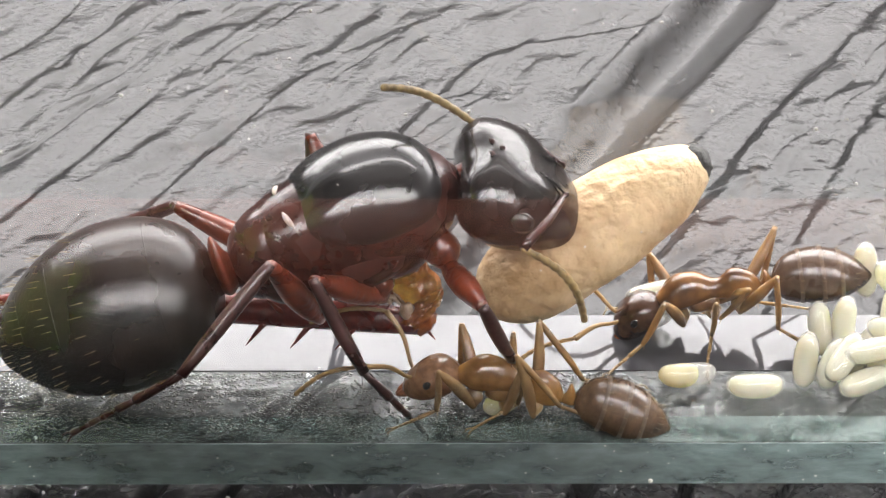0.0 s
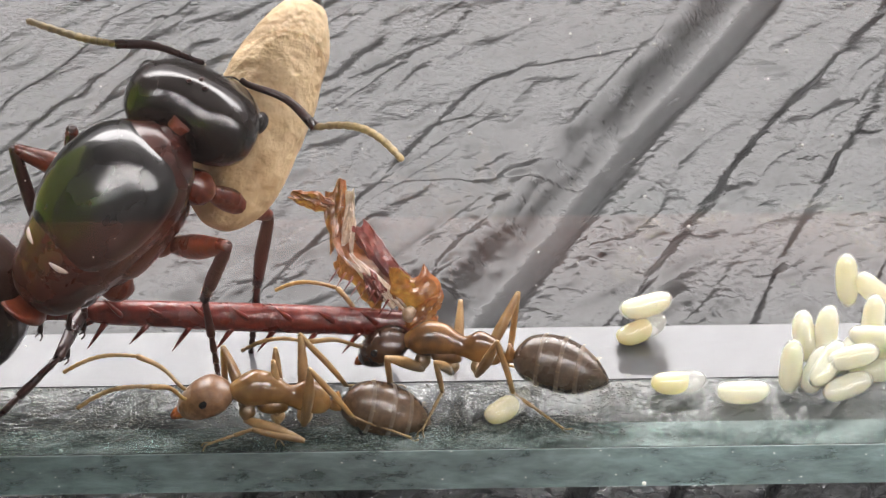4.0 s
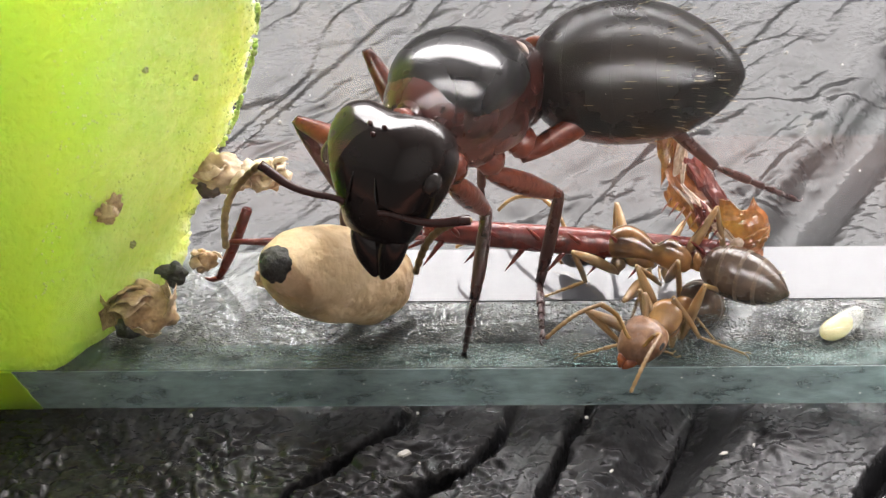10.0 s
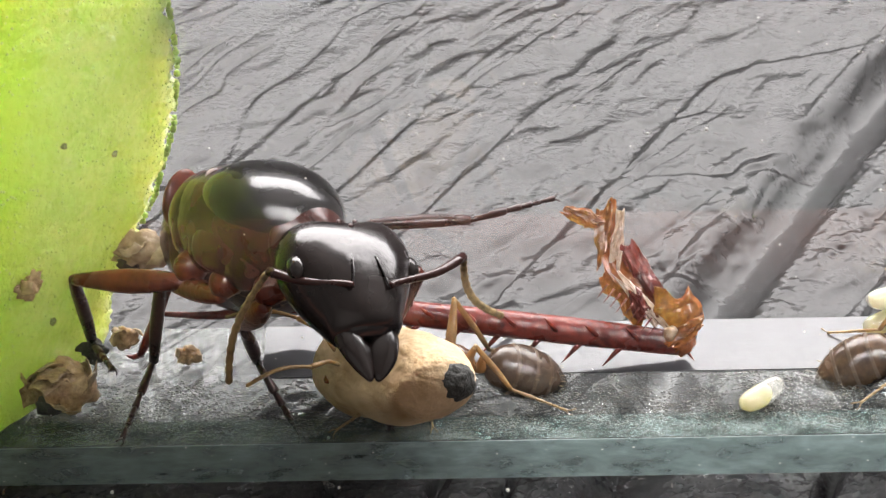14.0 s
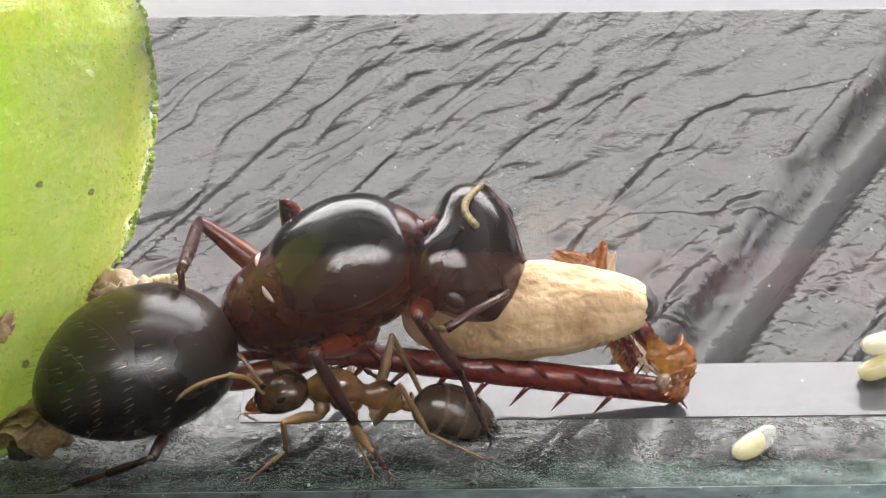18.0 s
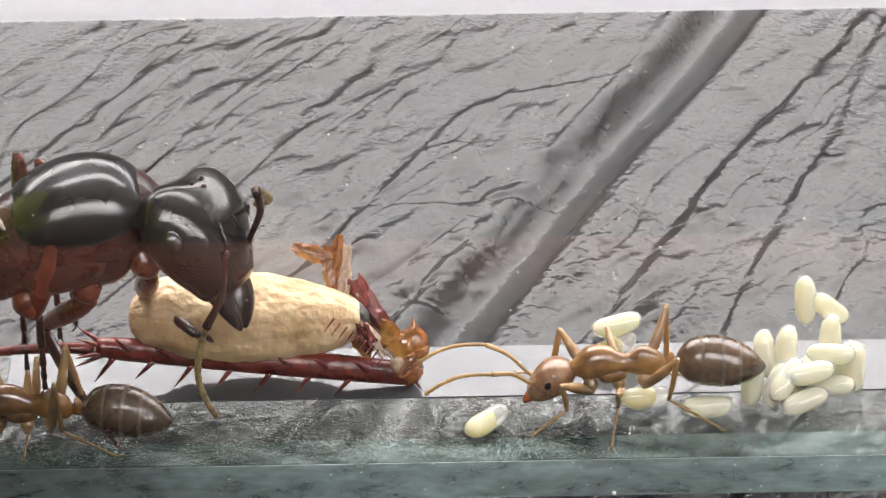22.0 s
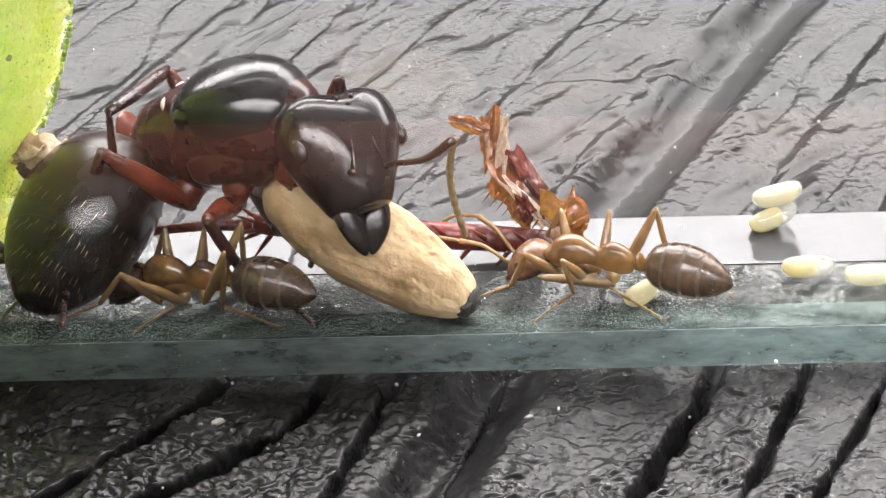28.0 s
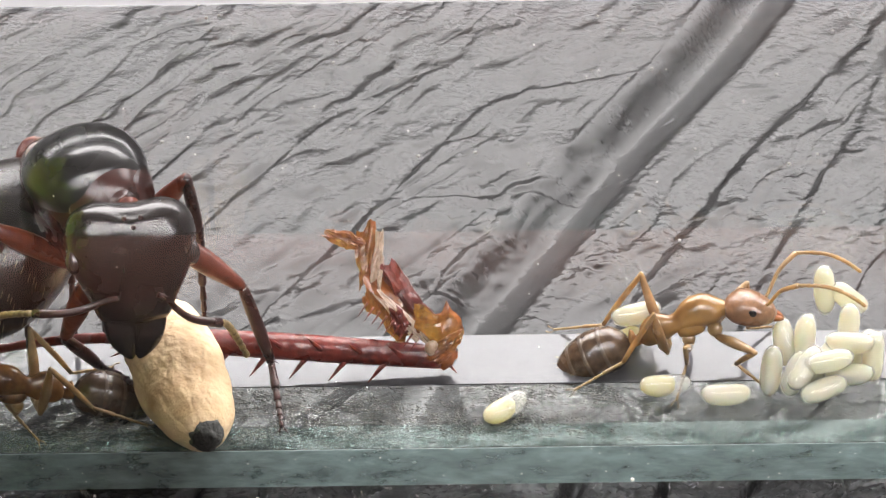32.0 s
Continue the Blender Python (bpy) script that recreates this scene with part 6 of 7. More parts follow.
    limb(queen["AL"], queen["AL_base"], queen["AL_size"], [
        (0,163.3,-7.7,-165.3,13.4), (1,147.3,-3.4,-149.2,18.7), (2,83.6,28.9,12.5,-20.8), (4.5,109.8,-18.1,77.3,-14.2), (5,124.9,-40.6,32.3,-54), (5.5,102.4,23.2,5.7,-19), (6,-31,-36.2,-13.8,-41.5), (7,-26.4,-22.1,-46,-20.5), (8,157.8,-77.6,-39.6,-76.5), (9,-31.1,-36.6,2.2,16.5), (10,102.2,-31.6,-47.1,-27.6), (11,-93,-39.8,-77.9,-59.8), (12,43.5,-59.6,-3.9,-34.6), (13,87,14.8,32.4,-32.6), (14,108,8.6,99.2,-47.2), (14.5,83.6,28.9,12.5,-20.9), (16.5,146.9,-25.5,147.9,-23.7), (17,145.8,45.4,-68.9,50.2), (18,154.1,-3.2,-99.5,35.9), (19,159.3,-8.7,176.2,10.9), (20,172.2,80.6,117,-66.4), (21,-163,33.4,-37.6,34.8), (22,-131,57.6,92.1,-43), (23,-166.9,29,-98.9,29.1), (24,-133,57.3,56.3,-40), (25,63.7,55.6,4.5,-46.7), (25.5,160.2,8,12.5,-20.8), (27.5,74.4,-6.8,34.5,-50.3), (28,66.5,63.2,24.9,-51.2), (29,101.3,53.8,0.3,-9.6), (30,77.2,-10.9,30.4,-41.2), (31,64.9,4.8,-7.9,-1.4), (32,60.6,-28.3,40.2,-59.4)])
    limb(queen["AR"], queen["AR_base"], queen["AR_size"], [
        (0,-118.5,-10.5,6.5,-33.9), (1,-123.8,41.8,-110.1,22.6), (2,-114.1,56.9,-109.5,12.9), (4.5,-95.5,-20.2,-124.3,14.8), (5,-113.1,26.3,170.7,29.9), (5.5,-163.2,-39.5,134.8,10.9), (6,141.4,35.4,-0.3,31.1), (7,-147.2,0.4,65.4,27.9), (8,-74.4,-15.3,-63.2,-44.7), (9,-83.7,28.9,-12.6,-20.8), (10,-102.1,33.3,-29.1,-26.8), (11,-77.6,46,-30.9,-17.8), (12,-62.7,3.9,-36.2,-50), (13,173.7,-28.7,5.1,-44.3), (14,-135.3,-24,-24.9,-73), (14.5,6,-62.9,-4.4,-34.9), (16.5,-99.4,50.2,-71,43.8), (17,-99.4,21.6,-32.2,-24.9), (18,-115.3,-4.5,89.9,-54.3), (19,-48.4,42,20.4,-3.2), (20,-42,-43.9,147.2,-65.8), (21,20.8,-23.9,8.5,37.6), (22,-12.7,-58.2,24.1,-47.6), (23,27.2,-53.2,45,-33.4), (24,2.6,-27.5,69.1,-22.7), (25,-26.3,-37.4,68,-58.5), (25.5,-90.9,-19.7,28,-23.1), (27.5,-94.4,-42.7,156.6,-64.1), (28,72.3,-58.3,-80,-86.2), (29,-80.9,-59.9,111.6,-71), (30,-105.2,-22.5,44.7,-71.9), (31,-83.7,28.9,-12.6,-20.8), (32,-83.6,-16.3,-61.1,-60.9)])
    walk(worker_a["root"], [
        (0,mm(6.65,1,0.91,-0.8,-8,173.2)), (1,mm(7.77,0.96,0.86,1.2,-7.3,-174.2)), (2,mm(3.55,1.01,0.93,2.5,-5.6,175.9)), (4.5,mm(1.27,1.02,0.9,0.5,-9.8,-175.4)), (5,mm(0.93,1.15,0.97,-0.1,-2.4,162.6)), (5.5,mm(0.15,1.37,1.07,-2.5,-22.1,-166.2)), (6,mm(0.34,1.04,0.93,-1.4,-15.5,-171.4)), (7,mm(-0.31,0.97,0.83,2.1,3.7,175.2)), (8,mm(-0.15,0.89,0.69,1.9,12.1,169.3)), (9,mm(1.06,1.01,0.89,-6.9,-14.9,-148.9)), (10,mm(2.52,0.93,0.77,-16.4,-22.8,-113.2)), (10.5,mm(4.34,1.3,0.84,0,-20.4,-96.2)), (11,mm(6.84,1.87,1.21,3.5,14.5,48)), (12,mm(8.51,2.87,1.14,3.3,-30.1,-20)), (13,mm(9.14,2.55,1.08,5.4,-34.7,-23.9)), (14,mm(11.4,2.63,1.07,-0,-15.4,-0)), (14.5,mm(12.45,2.73,1.08,-0,-12.2,-4.3)), (17,mm(15.83,4.1,0.92,0,-10.9,-8.1)), (18.5,mm(19.87,3.09,0.92,0,-2,163.7)), (20,mm(14.84,1.3,0.8,0,10.8,-180)), (21,mm(11.37,3.29,1.28,0.1,3.2,-179.2)), (22,mm(9.92,2.23,1.29,1,4.3,-178.5)), (23,mm(7.32,1.48,1.14,0.4,6.6,-174.1)), (24,mm(5.77,0.97,0.84,1.3,8,176.9)), (25,mm(4.88,0.9,0.75,1.2,2.2,176.7)), (27.5,mm(3.55,0.94,0.77,0.7,16.1,167.4)), (28,mm(5.27,1.55,1.14,-0.9,8.8,155.9)), (29,mm(5.79,2.52,1.1,-6.4,1.9,126.5)), (30,mm(7.29,3.88,1.27,-15.7,-6.6,85.2)), (31,mm(9.29,4.22,1.31,-6.5,-10.1,39.9)), (32,mm(11.16,3.6,1.28,-1.2,-20.9,-0.3))])
    limb(worker_a["LF"], worker_a["LF_base"], worker_a["LF_size"], [
        (0,29.6,46.9,-113.3,-78.2,20.3,-27.4), (1,7.6,49.9,-150.7,-76.8,-1.4,-27), (2,27.5,46.9,-92.6,-78,13.1,-26), (4.5,170,-21.3,-10.4,20.5,5.7,-22.4), (5,47.2,46.4,-10.1,-66.5,30,-22.1), (5.5,9.4,2.8,-169.6,-33,5.6,-41.7), (6,1.3,-7.1,-178.8,-1.6,1.6,-35.3), (7,50.1,68.7,-26.6,-67.4,13,-16.9), (8,154.8,62.4,-7.6,-41,20,-9.2), (9,149,65.7,89.8,-86.2,-39.1,-36.4), (10,-73.4,49.6,76.3,-58.3,154.8,-12.2), (10.5,-76.4,18.7,108.1,-30.3,104.8,-15.9), (11,62.2,53.3,-31.6,-57.7,21.8,-8), (12,63.9,-9.7,-125.8,-22.4,65.9,-38.6), (13,59.5,-26.5,-128.3,-3.4,49.4,-49.4), (14,41.7,25.3,-82.1,-82.6,37.2,-32.7), (14.5,52.5,30.8,-121.1,-67.4,49.4,-28.3), (17,47.1,41.7,-94.9,-77.9,39.2,-28.7), (18.5,63.9,55.9,-32.3,-77,45.6,-21.5), (20,82.4,68.9,-16.2,-45.6,15.8,-9.7), (21,44.4,40.4,-35.7,-69.3,24.6,-17.2), (22,49.7,37.1,-100,-64,28.9,-16.8), (23,36.5,40.6,-135.7,-53.5,22,-14.3), (24,80.4,75.9,-25.3,-65.3,12.1,-12.5), (25,99.1,79.1,-43.1,-74.5,12.5,-17.9), (27.5,126.5,69.4,-5,-39.7,21.6,-5.4), (28,55.1,53.3,-10.7,-57.8,26.7,-11.8), (29,54.7,56.1,-41.4,-78.4,38.7,-14.6), (30,113.2,-47.3,-68.5,40,67.3,-8.5), (31,105.2,-34,-78.4,19.7,-22.5,-31.9), (32,45.6,9.9,-137.5,-65,44.5,-35.3)])
    limb(worker_a["RF"], worker_a["RF_base"], worker_a["RF_size"], [
        (0,-57.6,45.4,111,-68.3,-51.1,-25.8), (1,-52.3,53,66.9,-79.5,-40.8,-24.9), (2,-46,36.3,130.7,-46.4,-40.4,-22.8), (4.5,-54.9,46.9,103.7,-78.1,-50.8,-26.1), (5,-60.2,51.7,69.9,-76.1,-43.6,-21.9), (5.5,-42.3,14.2,129.7,-73.2,-40.3,-39.2), (6,-45.1,27.8,129.9,-53.9,-40.1,-33.1), (7,-70.9,64.9,-3.8,-57.4,-36.1,-15.8), (8,-139.9,67.6,-10.3,-38.7,-39.9,-9.6), (9,-45.7,29.1,89.9,-74.4,-34.1,-36.2), (10,-67.8,4.4,115.8,-22.7,-77.6,-42.1), (10.5,-97.7,-33.4,83.7,30.5,-88.7,-20.5), (11,-67.2,57.6,-1.2,-51.9,-33.3,-6.1), (12,-53.9,4.6,140.8,-45.3,-61.7,-35.4), (13,-48.1,-3.1,144.1,-35.6,-54.2,-41.7), (14,-44.8,15.2,132.8,-40.5,-38.8,-32.5), (14.5,-49.3,6.1,129.4,-22.4,-42.3,-29.3), (17,-47.9,40.8,35.9,-81.6,-41.2,-28.5), (18.5,-52.7,52.1,106.6,-67.2,-33.4,-21.7), (20,-66.9,62.1,-0.9,-36.8,-24.8,-10.3), (21,-49.6,38.6,95.2,-67.4,-30.2,-17.2), (22,-54.2,42.8,31.3,-71.7,-35,-16), (23,-59,52.8,38.6,-69.3,-31,-14.2), (24,-104.5,69.4,-6.4,-57.4,-44.4,-13.5), (25,-104.7,72.8,3.8,-64.2,-42.2,-17.6), (27.5,-88.7,68,3.5,-30.8,-20.9,-4.8), (28,-61.1,50.6,5.8,-57.1,-32.3,-13.2), (29,-57.1,41.3,72.6,-66.6,-30.6,-21.8), (30,-72.6,-43.4,106.1,25.8,-51.2,-36.5), (31,-56.1,7.3,118.5,-41.4,-45.9,-31.8), (32,-52.5,-3.3,129.9,-32,-46.3,-36.3)])
    limb(worker_a["LM"], worker_a["LM_base"], worker_a["LM_size"], [
        (0,131.4,79.5,-101.2,-74.5,30.4,-26.6), (1,130.6,75,-121.3,-61.5,23.7,-27.2), (2,-144.1,74.8,-101.1,-70.6,59.7,-25.1), (4.5,-44.5,67.3,-119.5,-69.7,104.5,-18.4), (5,-132,72.5,-56.1,-83.2,66,-21), (5.5,-41.1,18.8,143.2,-25.8,125.2,-5.8), (6,-129.2,81.1,-129.3,-68.7,53.8,-28.8), (7,168.7,68.9,-94.1,-63.6,40.4,-18.6), (8,-174.4,66.1,-84.3,-55.4,57.1,-15.4), (9,-11.5,64,-153.2,-71,126.8,-5.8), (10,-21.4,59.4,134.1,-35.9,111.7,2.7), (10.5,21,70.4,140.7,-70.5,90,-21.4), (11,93.8,40.1,-68,-58.4,69,-18.7), (12,72.1,34,-126,-46.8,109.1,-15.5), (13,77.1,27.7,-115.3,-36.8,114.4,-12.9), (14,63.9,53.6,-134.8,-69.8,86.5,-21.8), (14.5,71.9,58.3,-154.6,-75,100.3,-18.3), (17,-74.5,79.5,153.5,-84.5,76.3,-23), (18.5,70.2,77.7,152.8,-80.4,104.2,-19.6), (20,-168.9,78.6,-64.4,-66.3,84.8,-19.4), (21,89.6,40.3,-85.2,-62.6,83.8,-19.8), (22,84.3,30.7,-91.3,-48.5,75.6,-20), (23,-95,44.8,81.1,-58.2,88.6,-20.4), (24,152.7,67,-86.8,-68.4,24.6,-12.8), (25,-168.5,74.3,-98.3,-58.6,57.2,-19.9), (27.5,80.3,75.9,-119,-69.9,21.8,-3.8), (28,81.1,53.4,-74.4,-67.5,53.2,-14.2), (29,90.6,65.9,-70.7,-82.3,82.7,-13.5), (30,83.7,66.7,142.3,-80,99.8,-3.5), (31,-89.7,-6.9,92.1,-3,93.7,-13.2), (32,85.4,3,-98.6,-13.9,92.3,-19.4)])
    limb(worker_a["RM"], worker_a["RM_base"], worker_a["RM_size"], [
        (0,-65.8,77.8,124.6,-84.8,-79.9,-22.4), (1,-49.1,85.2,-83,-75.5,-79.8,-20.3), (2,-65.4,81.3,-98.9,-84.2,-82.2,-18.4), (4.5,-50.2,76.5,-121.3,-78,-87.7,-20.3), (5,-83.5,71.9,-33.9,-88.5,-81.5,-20.5), (5.5,-91,33.9,95.4,-40.6,-119,-12.4), (6,-48.9,66.7,175.9,-73.5,-98,-20), (7,148.4,87.2,-87.7,-68.1,-91.9,-18.1), (8,161,37.4,-26.3,-23.7,-68.3,-14.1), (9,-52.2,65.5,135.4,-68.6,-97.1,-27.1), (10,-25.7,47.1,160.2,-45.9,-122.6,-24.8), (10.5,2.8,63.8,-160.6,-60.1,-106.9,-15.2), (11,-87.4,-6.7,91.1,1.1,-85,-15.9), (12,-74.7,34.5,117.2,-44.3,-106.5,-10.4), (13,-55.6,43.5,148.2,-52.3,-104.1,-9.2), (14,-68.1,57.5,157.6,-71.3,-104.2,-16.9), (14.5,-83.4,53.1,112.9,-64.3,-112.2,-15.8), (17,-44.4,73.2,-179.2,-76.1,-101.1,-18.3), (18.5,-76.7,76.6,-128,-79,-99.5,-19.7), (20,151.9,47.7,-33.9,-40.1,-79.9,-18.5), (21,-80.9,-1.5,98.1,-7.9,-75.6,-19.2), (22,-85,22,92.9,-35.7,-78.8,-18.3), (23,-95.2,56.2,47.4,-77.8,-77.9,-18.4), (24,-170.6,74.2,-31.5,-63.1,-66.7,-15.8), (25,162.9,78.5,-53.3,-58.2,-72.1,-18.2), (27.5,142,54.7,-47.9,-45.6,-76.4,-16.3), (28,-92.4,47,76.7,-61.7,-74.3,-18.8), (29,-84.1,49.9,69.7,-73.4,-67.8,-25.3), (30,-85.5,-25.9,95.3,13.1,-82.1,-36.5), (31,-82,-25.3,99.2,14.1,-71.4,-29.6), (32,-87.8,31.6,107.1,-48.1,-112.8,-14)])
    limb(worker_a["LH"], worker_a["LH_base"], worker_a["LH_size"], [
        (0,26.6,68.1,-165.1,-47.9,179.6,-12.2), (1,38.7,71.7,-172.6,-47.4,167.1,-13.4), (2,69.9,77.9,-161.8,-55.8,178.6,-14.7), (4.5,72.7,75.8,-172.7,-45.2,168.2,-10.7), (5,172.3,58.1,-6.7,-52.6,-175.3,-16.3), (5.5,28.3,59.2,178,-35.1,148.7,-0), (6,33.5,66.4,-175.8,-37.8,162.2,-5), (7,18.7,45.6,-163.6,-37.5,178.3,-23.8), (8,73.6,83,-154.2,-68,-168.4,-31.5), (9,10,56.7,173.7,-31.6,148.8,-3.8), (10,11.1,68.2,173.6,-15.2,157.2,7.2), (10.5,57.6,65,-178.9,-23.6,158.5,-1.1), (11,137.1,37.4,-61.1,-65.2,154.3,-34.7), (12,41.9,53.9,-175.5,-28.3,152,5), (13,62.1,57.6,-175,-13.1,160.3,11.1), (14,77.7,66.3,-178.7,-40,153.8,-6.3), (14.5,53.6,66.8,-168.1,-50.7,155.6,-9), (17,65.8,68.7,-160.9,-42.7,170.7,-9.3), (18.5,35.1,68.2,-173,-55.4,149.8,-18.3), (20,100.7,71.8,-143.7,-69.1,161.1,-30.3), (21,124.7,53.4,-104.6,-74.7,148.9,-22.9), (22,130.1,47.5,-71,-66.4,154.3,-24.4), (23,125.5,57.1,-88.5,-73.8,150.3,-26), (24,114.5,79.5,-149.8,-72.6,177.2,-28.3), (25,78,82.6,-166.8,-58,179.9,-22.2), (27.5,144.9,79.9,-116.7,-81,-167.8,-35.7), (28,27.4,17.9,-150.8,-22.2,176.5,-28.8), (29,125.1,72.9,-76.5,-76.5,166.9,-20.6), (30,119.6,77.5,159.9,-57.7,145.3,-5.8), (31,90,71.7,-167.5,-67,148,-8.1), (32,93.6,65,-176.8,-36.3,157.7,-0.3)])
    limb(worker_a["RH"], worker_a["RH_base"], worker_a["RH_size"], [
        (0,-69.1,68.4,174.9,-46.1,-154.9,-13.2), (1,-40.6,68.2,-179.1,-44.7,-150.3,-13.1), (2,-73.9,72.3,-176.5,-49.8,-149,-14), (4.5,-63.4,68.9,174.9,-42.6,-157.1,-10.9), (5,-57.4,70.7,165.8,-59.5,-153.2,-18), (5.5,-65.2,62.1,176.3,-31.6,-155.8,-1), (6,-78.4,65.6,178.5,-33.1,-156.8,-6.4), (7,-66.9,75.6,177.6,-60.3,-148.9,-22.2), (8,-122.3,69.6,-176.7,-65.8,-146.6,-29.4), (9,-33.4,51.2,167.9,-33.6,-158.3,-9), (10,-50.9,46.2,169.1,-21.1,-159.6,-4.6), (10.5,-37,59.2,176.3,-25.2,-158.5,-1.1), (11,-34.8,53.2,126.4,-65,-179.5,-34.6), (12,-29.9,55.9,173.3,-28.5,-159.5,9.2), (13,-43.8,62.9,-178.3,-13,-157.2,13.8), (14,-47.4,64.8,175.6,-44.9,-151.3,-6.6), (14.5,-97.7,65.7,176,-42.6,-157.3,-8.8), (17,-29.3,64.3,-174.4,-43.4,-144.1,-11.3), (18.5,-61.3,70.6,165.7,-56.5,-156.8,-18.2), (20,-80.3,76,162.8,-70.3,-148.4,-29.4), (21,-122.3,54.1,122.1,-76.5,-144.7,-22.6), (22,-130.9,50.5,74.3,-70.2,-153.1,-23.5), (23,-128.1,55.1,154.8,-75.1,-148.1,-25.5), (24,-124.2,65,174,-65.3,-152,-26.6), (25,-75.8,73.1,172.5,-53.3,-156.5,-21.6), (27.5,-121.6,70.2,139.5,-77.3,-151.5,-34.2), (28,-135,50,130,-75,-156.2,-28.5), (29,-124.4,53.2,137.8,-63.3,-165.1,-23.7), (30,-106.9,44.3,121.1,-56.4,-158.2,-20.6), (31,-103.1,56.1,116,-62.4,-158.2,-13.3), (32,-77.3,64.3,166.4,-44.1,-159.5,-1)])
    limb(worker_a["AL"], worker_a["AL_base"], worker_a["AL_size"], [
        (0,34.7,24.4,3.7,-36.2), (1,40.1,38.6,10.4,-12.5), (2,45.7,26.8,10.1,-24.6), (4.5,36.3,33.2,13.5,-15.6), (5,25.5,26.6,3.7,-15), (5.5,20,-35,10,-40), (6,20,-35,10,-40), (7,28.2,24.6,6.5,-34.3), (8,42.7,31.6,12.9,-8.9), (9,25.9,38.6,11.7,-36.6), (10,25,34.2,11.3,-37.2), (10.5,25.6,18.7,3.2,-26.7), (11,30.7,33.9,3.1,-26.4), (12,25.5,30,10.8,-32.9), (13,33.3,19.1,7.5,-33.5), (14,36.9,24.6,4.3,-30.2), (14.5,22.9,37.5,-5,-14.1), (17,34.5,16.9,-6,-30.8), (18.5,45.1,27.8,5.1,-26.6), (20,24.6,27.9,-1.9,-12.6), (21,32,30.3,-2,-34.4), (22,29.2,33.4,1.5,-12.8), (23,34.5,33.9,18,-9), (24,46.4,30.4,11.5,-28.6), (25,46.6,27.7,11.4,-11.5), (27.5,39.5,32.4,-1.8,-29.9), (28,22.6,34.8,-4,-14.9), (29,47.3,29.6,2.1,-18.9), (30,29.4,27.8,12.7,-30), (31,28.3,35.8,18.5,-28.2), (32,33.2,23.2,-5.8,-37.3)])
    limb(worker_a["AR"], worker_a["AR_base"], worker_a["AR_size"], [
        (0,-42.3,38.4,4.8,-20.3), (1,-47.7,25.7,-3.1,-23.6), (2,-23.9,37.6,-6.8,-35), (4.5,-23.4,15.7,4.7,-15.3), (5,-23.6,29.7,-4.6,-15.7), (5.5,-20,-35,-10,-40), (6,-20,-35,-10,-40), (7,-30.2,37.8,-8.1,-11.2), (8,-37.6,16,0.4,-33.7), (9,-36,39.5,-8.9,-22.6), (10,-38.3,30.2,-17.7,-29.8), (10.5,-33.7,32,0.2,-32.8), (11,-30.1,37,-14.1,-10.6), (12,-30.1,18.7,3.9,-11.9), (13,-24.2,33.6,-9,-20.9), (14,-23.6,33.6,4.8,-29), (14.5,-29.4,34.8,3.4,-19.2), (17,-30.2,29.1,-8.5,-30.6), (18.5,-39,16.7,-8.9,-30.8), (20,-43.2,28.5,-18.8,-27.7), (21,-40.2,21.1,-15.1,-16), (22,-25.4,30.1,1.6,-10), (23,-39.6,33.2,4.3,-16.6), (24,-36.5,20.1,4.7,-8.8), (25,-31.3,36.6,-18.7,-33.8), (27.5,-28,24.1,-3.4,-20.9), (28,-22.3,31.4,-15.5,-25.5), (29,-24.5,21.1,1.5,-23.9), (30,-33.6,21.6,-14.7,-36.2), (31,-30.2,36.9,-6,-35.4), (32,-33.5,28.7,-18.3,-31)])
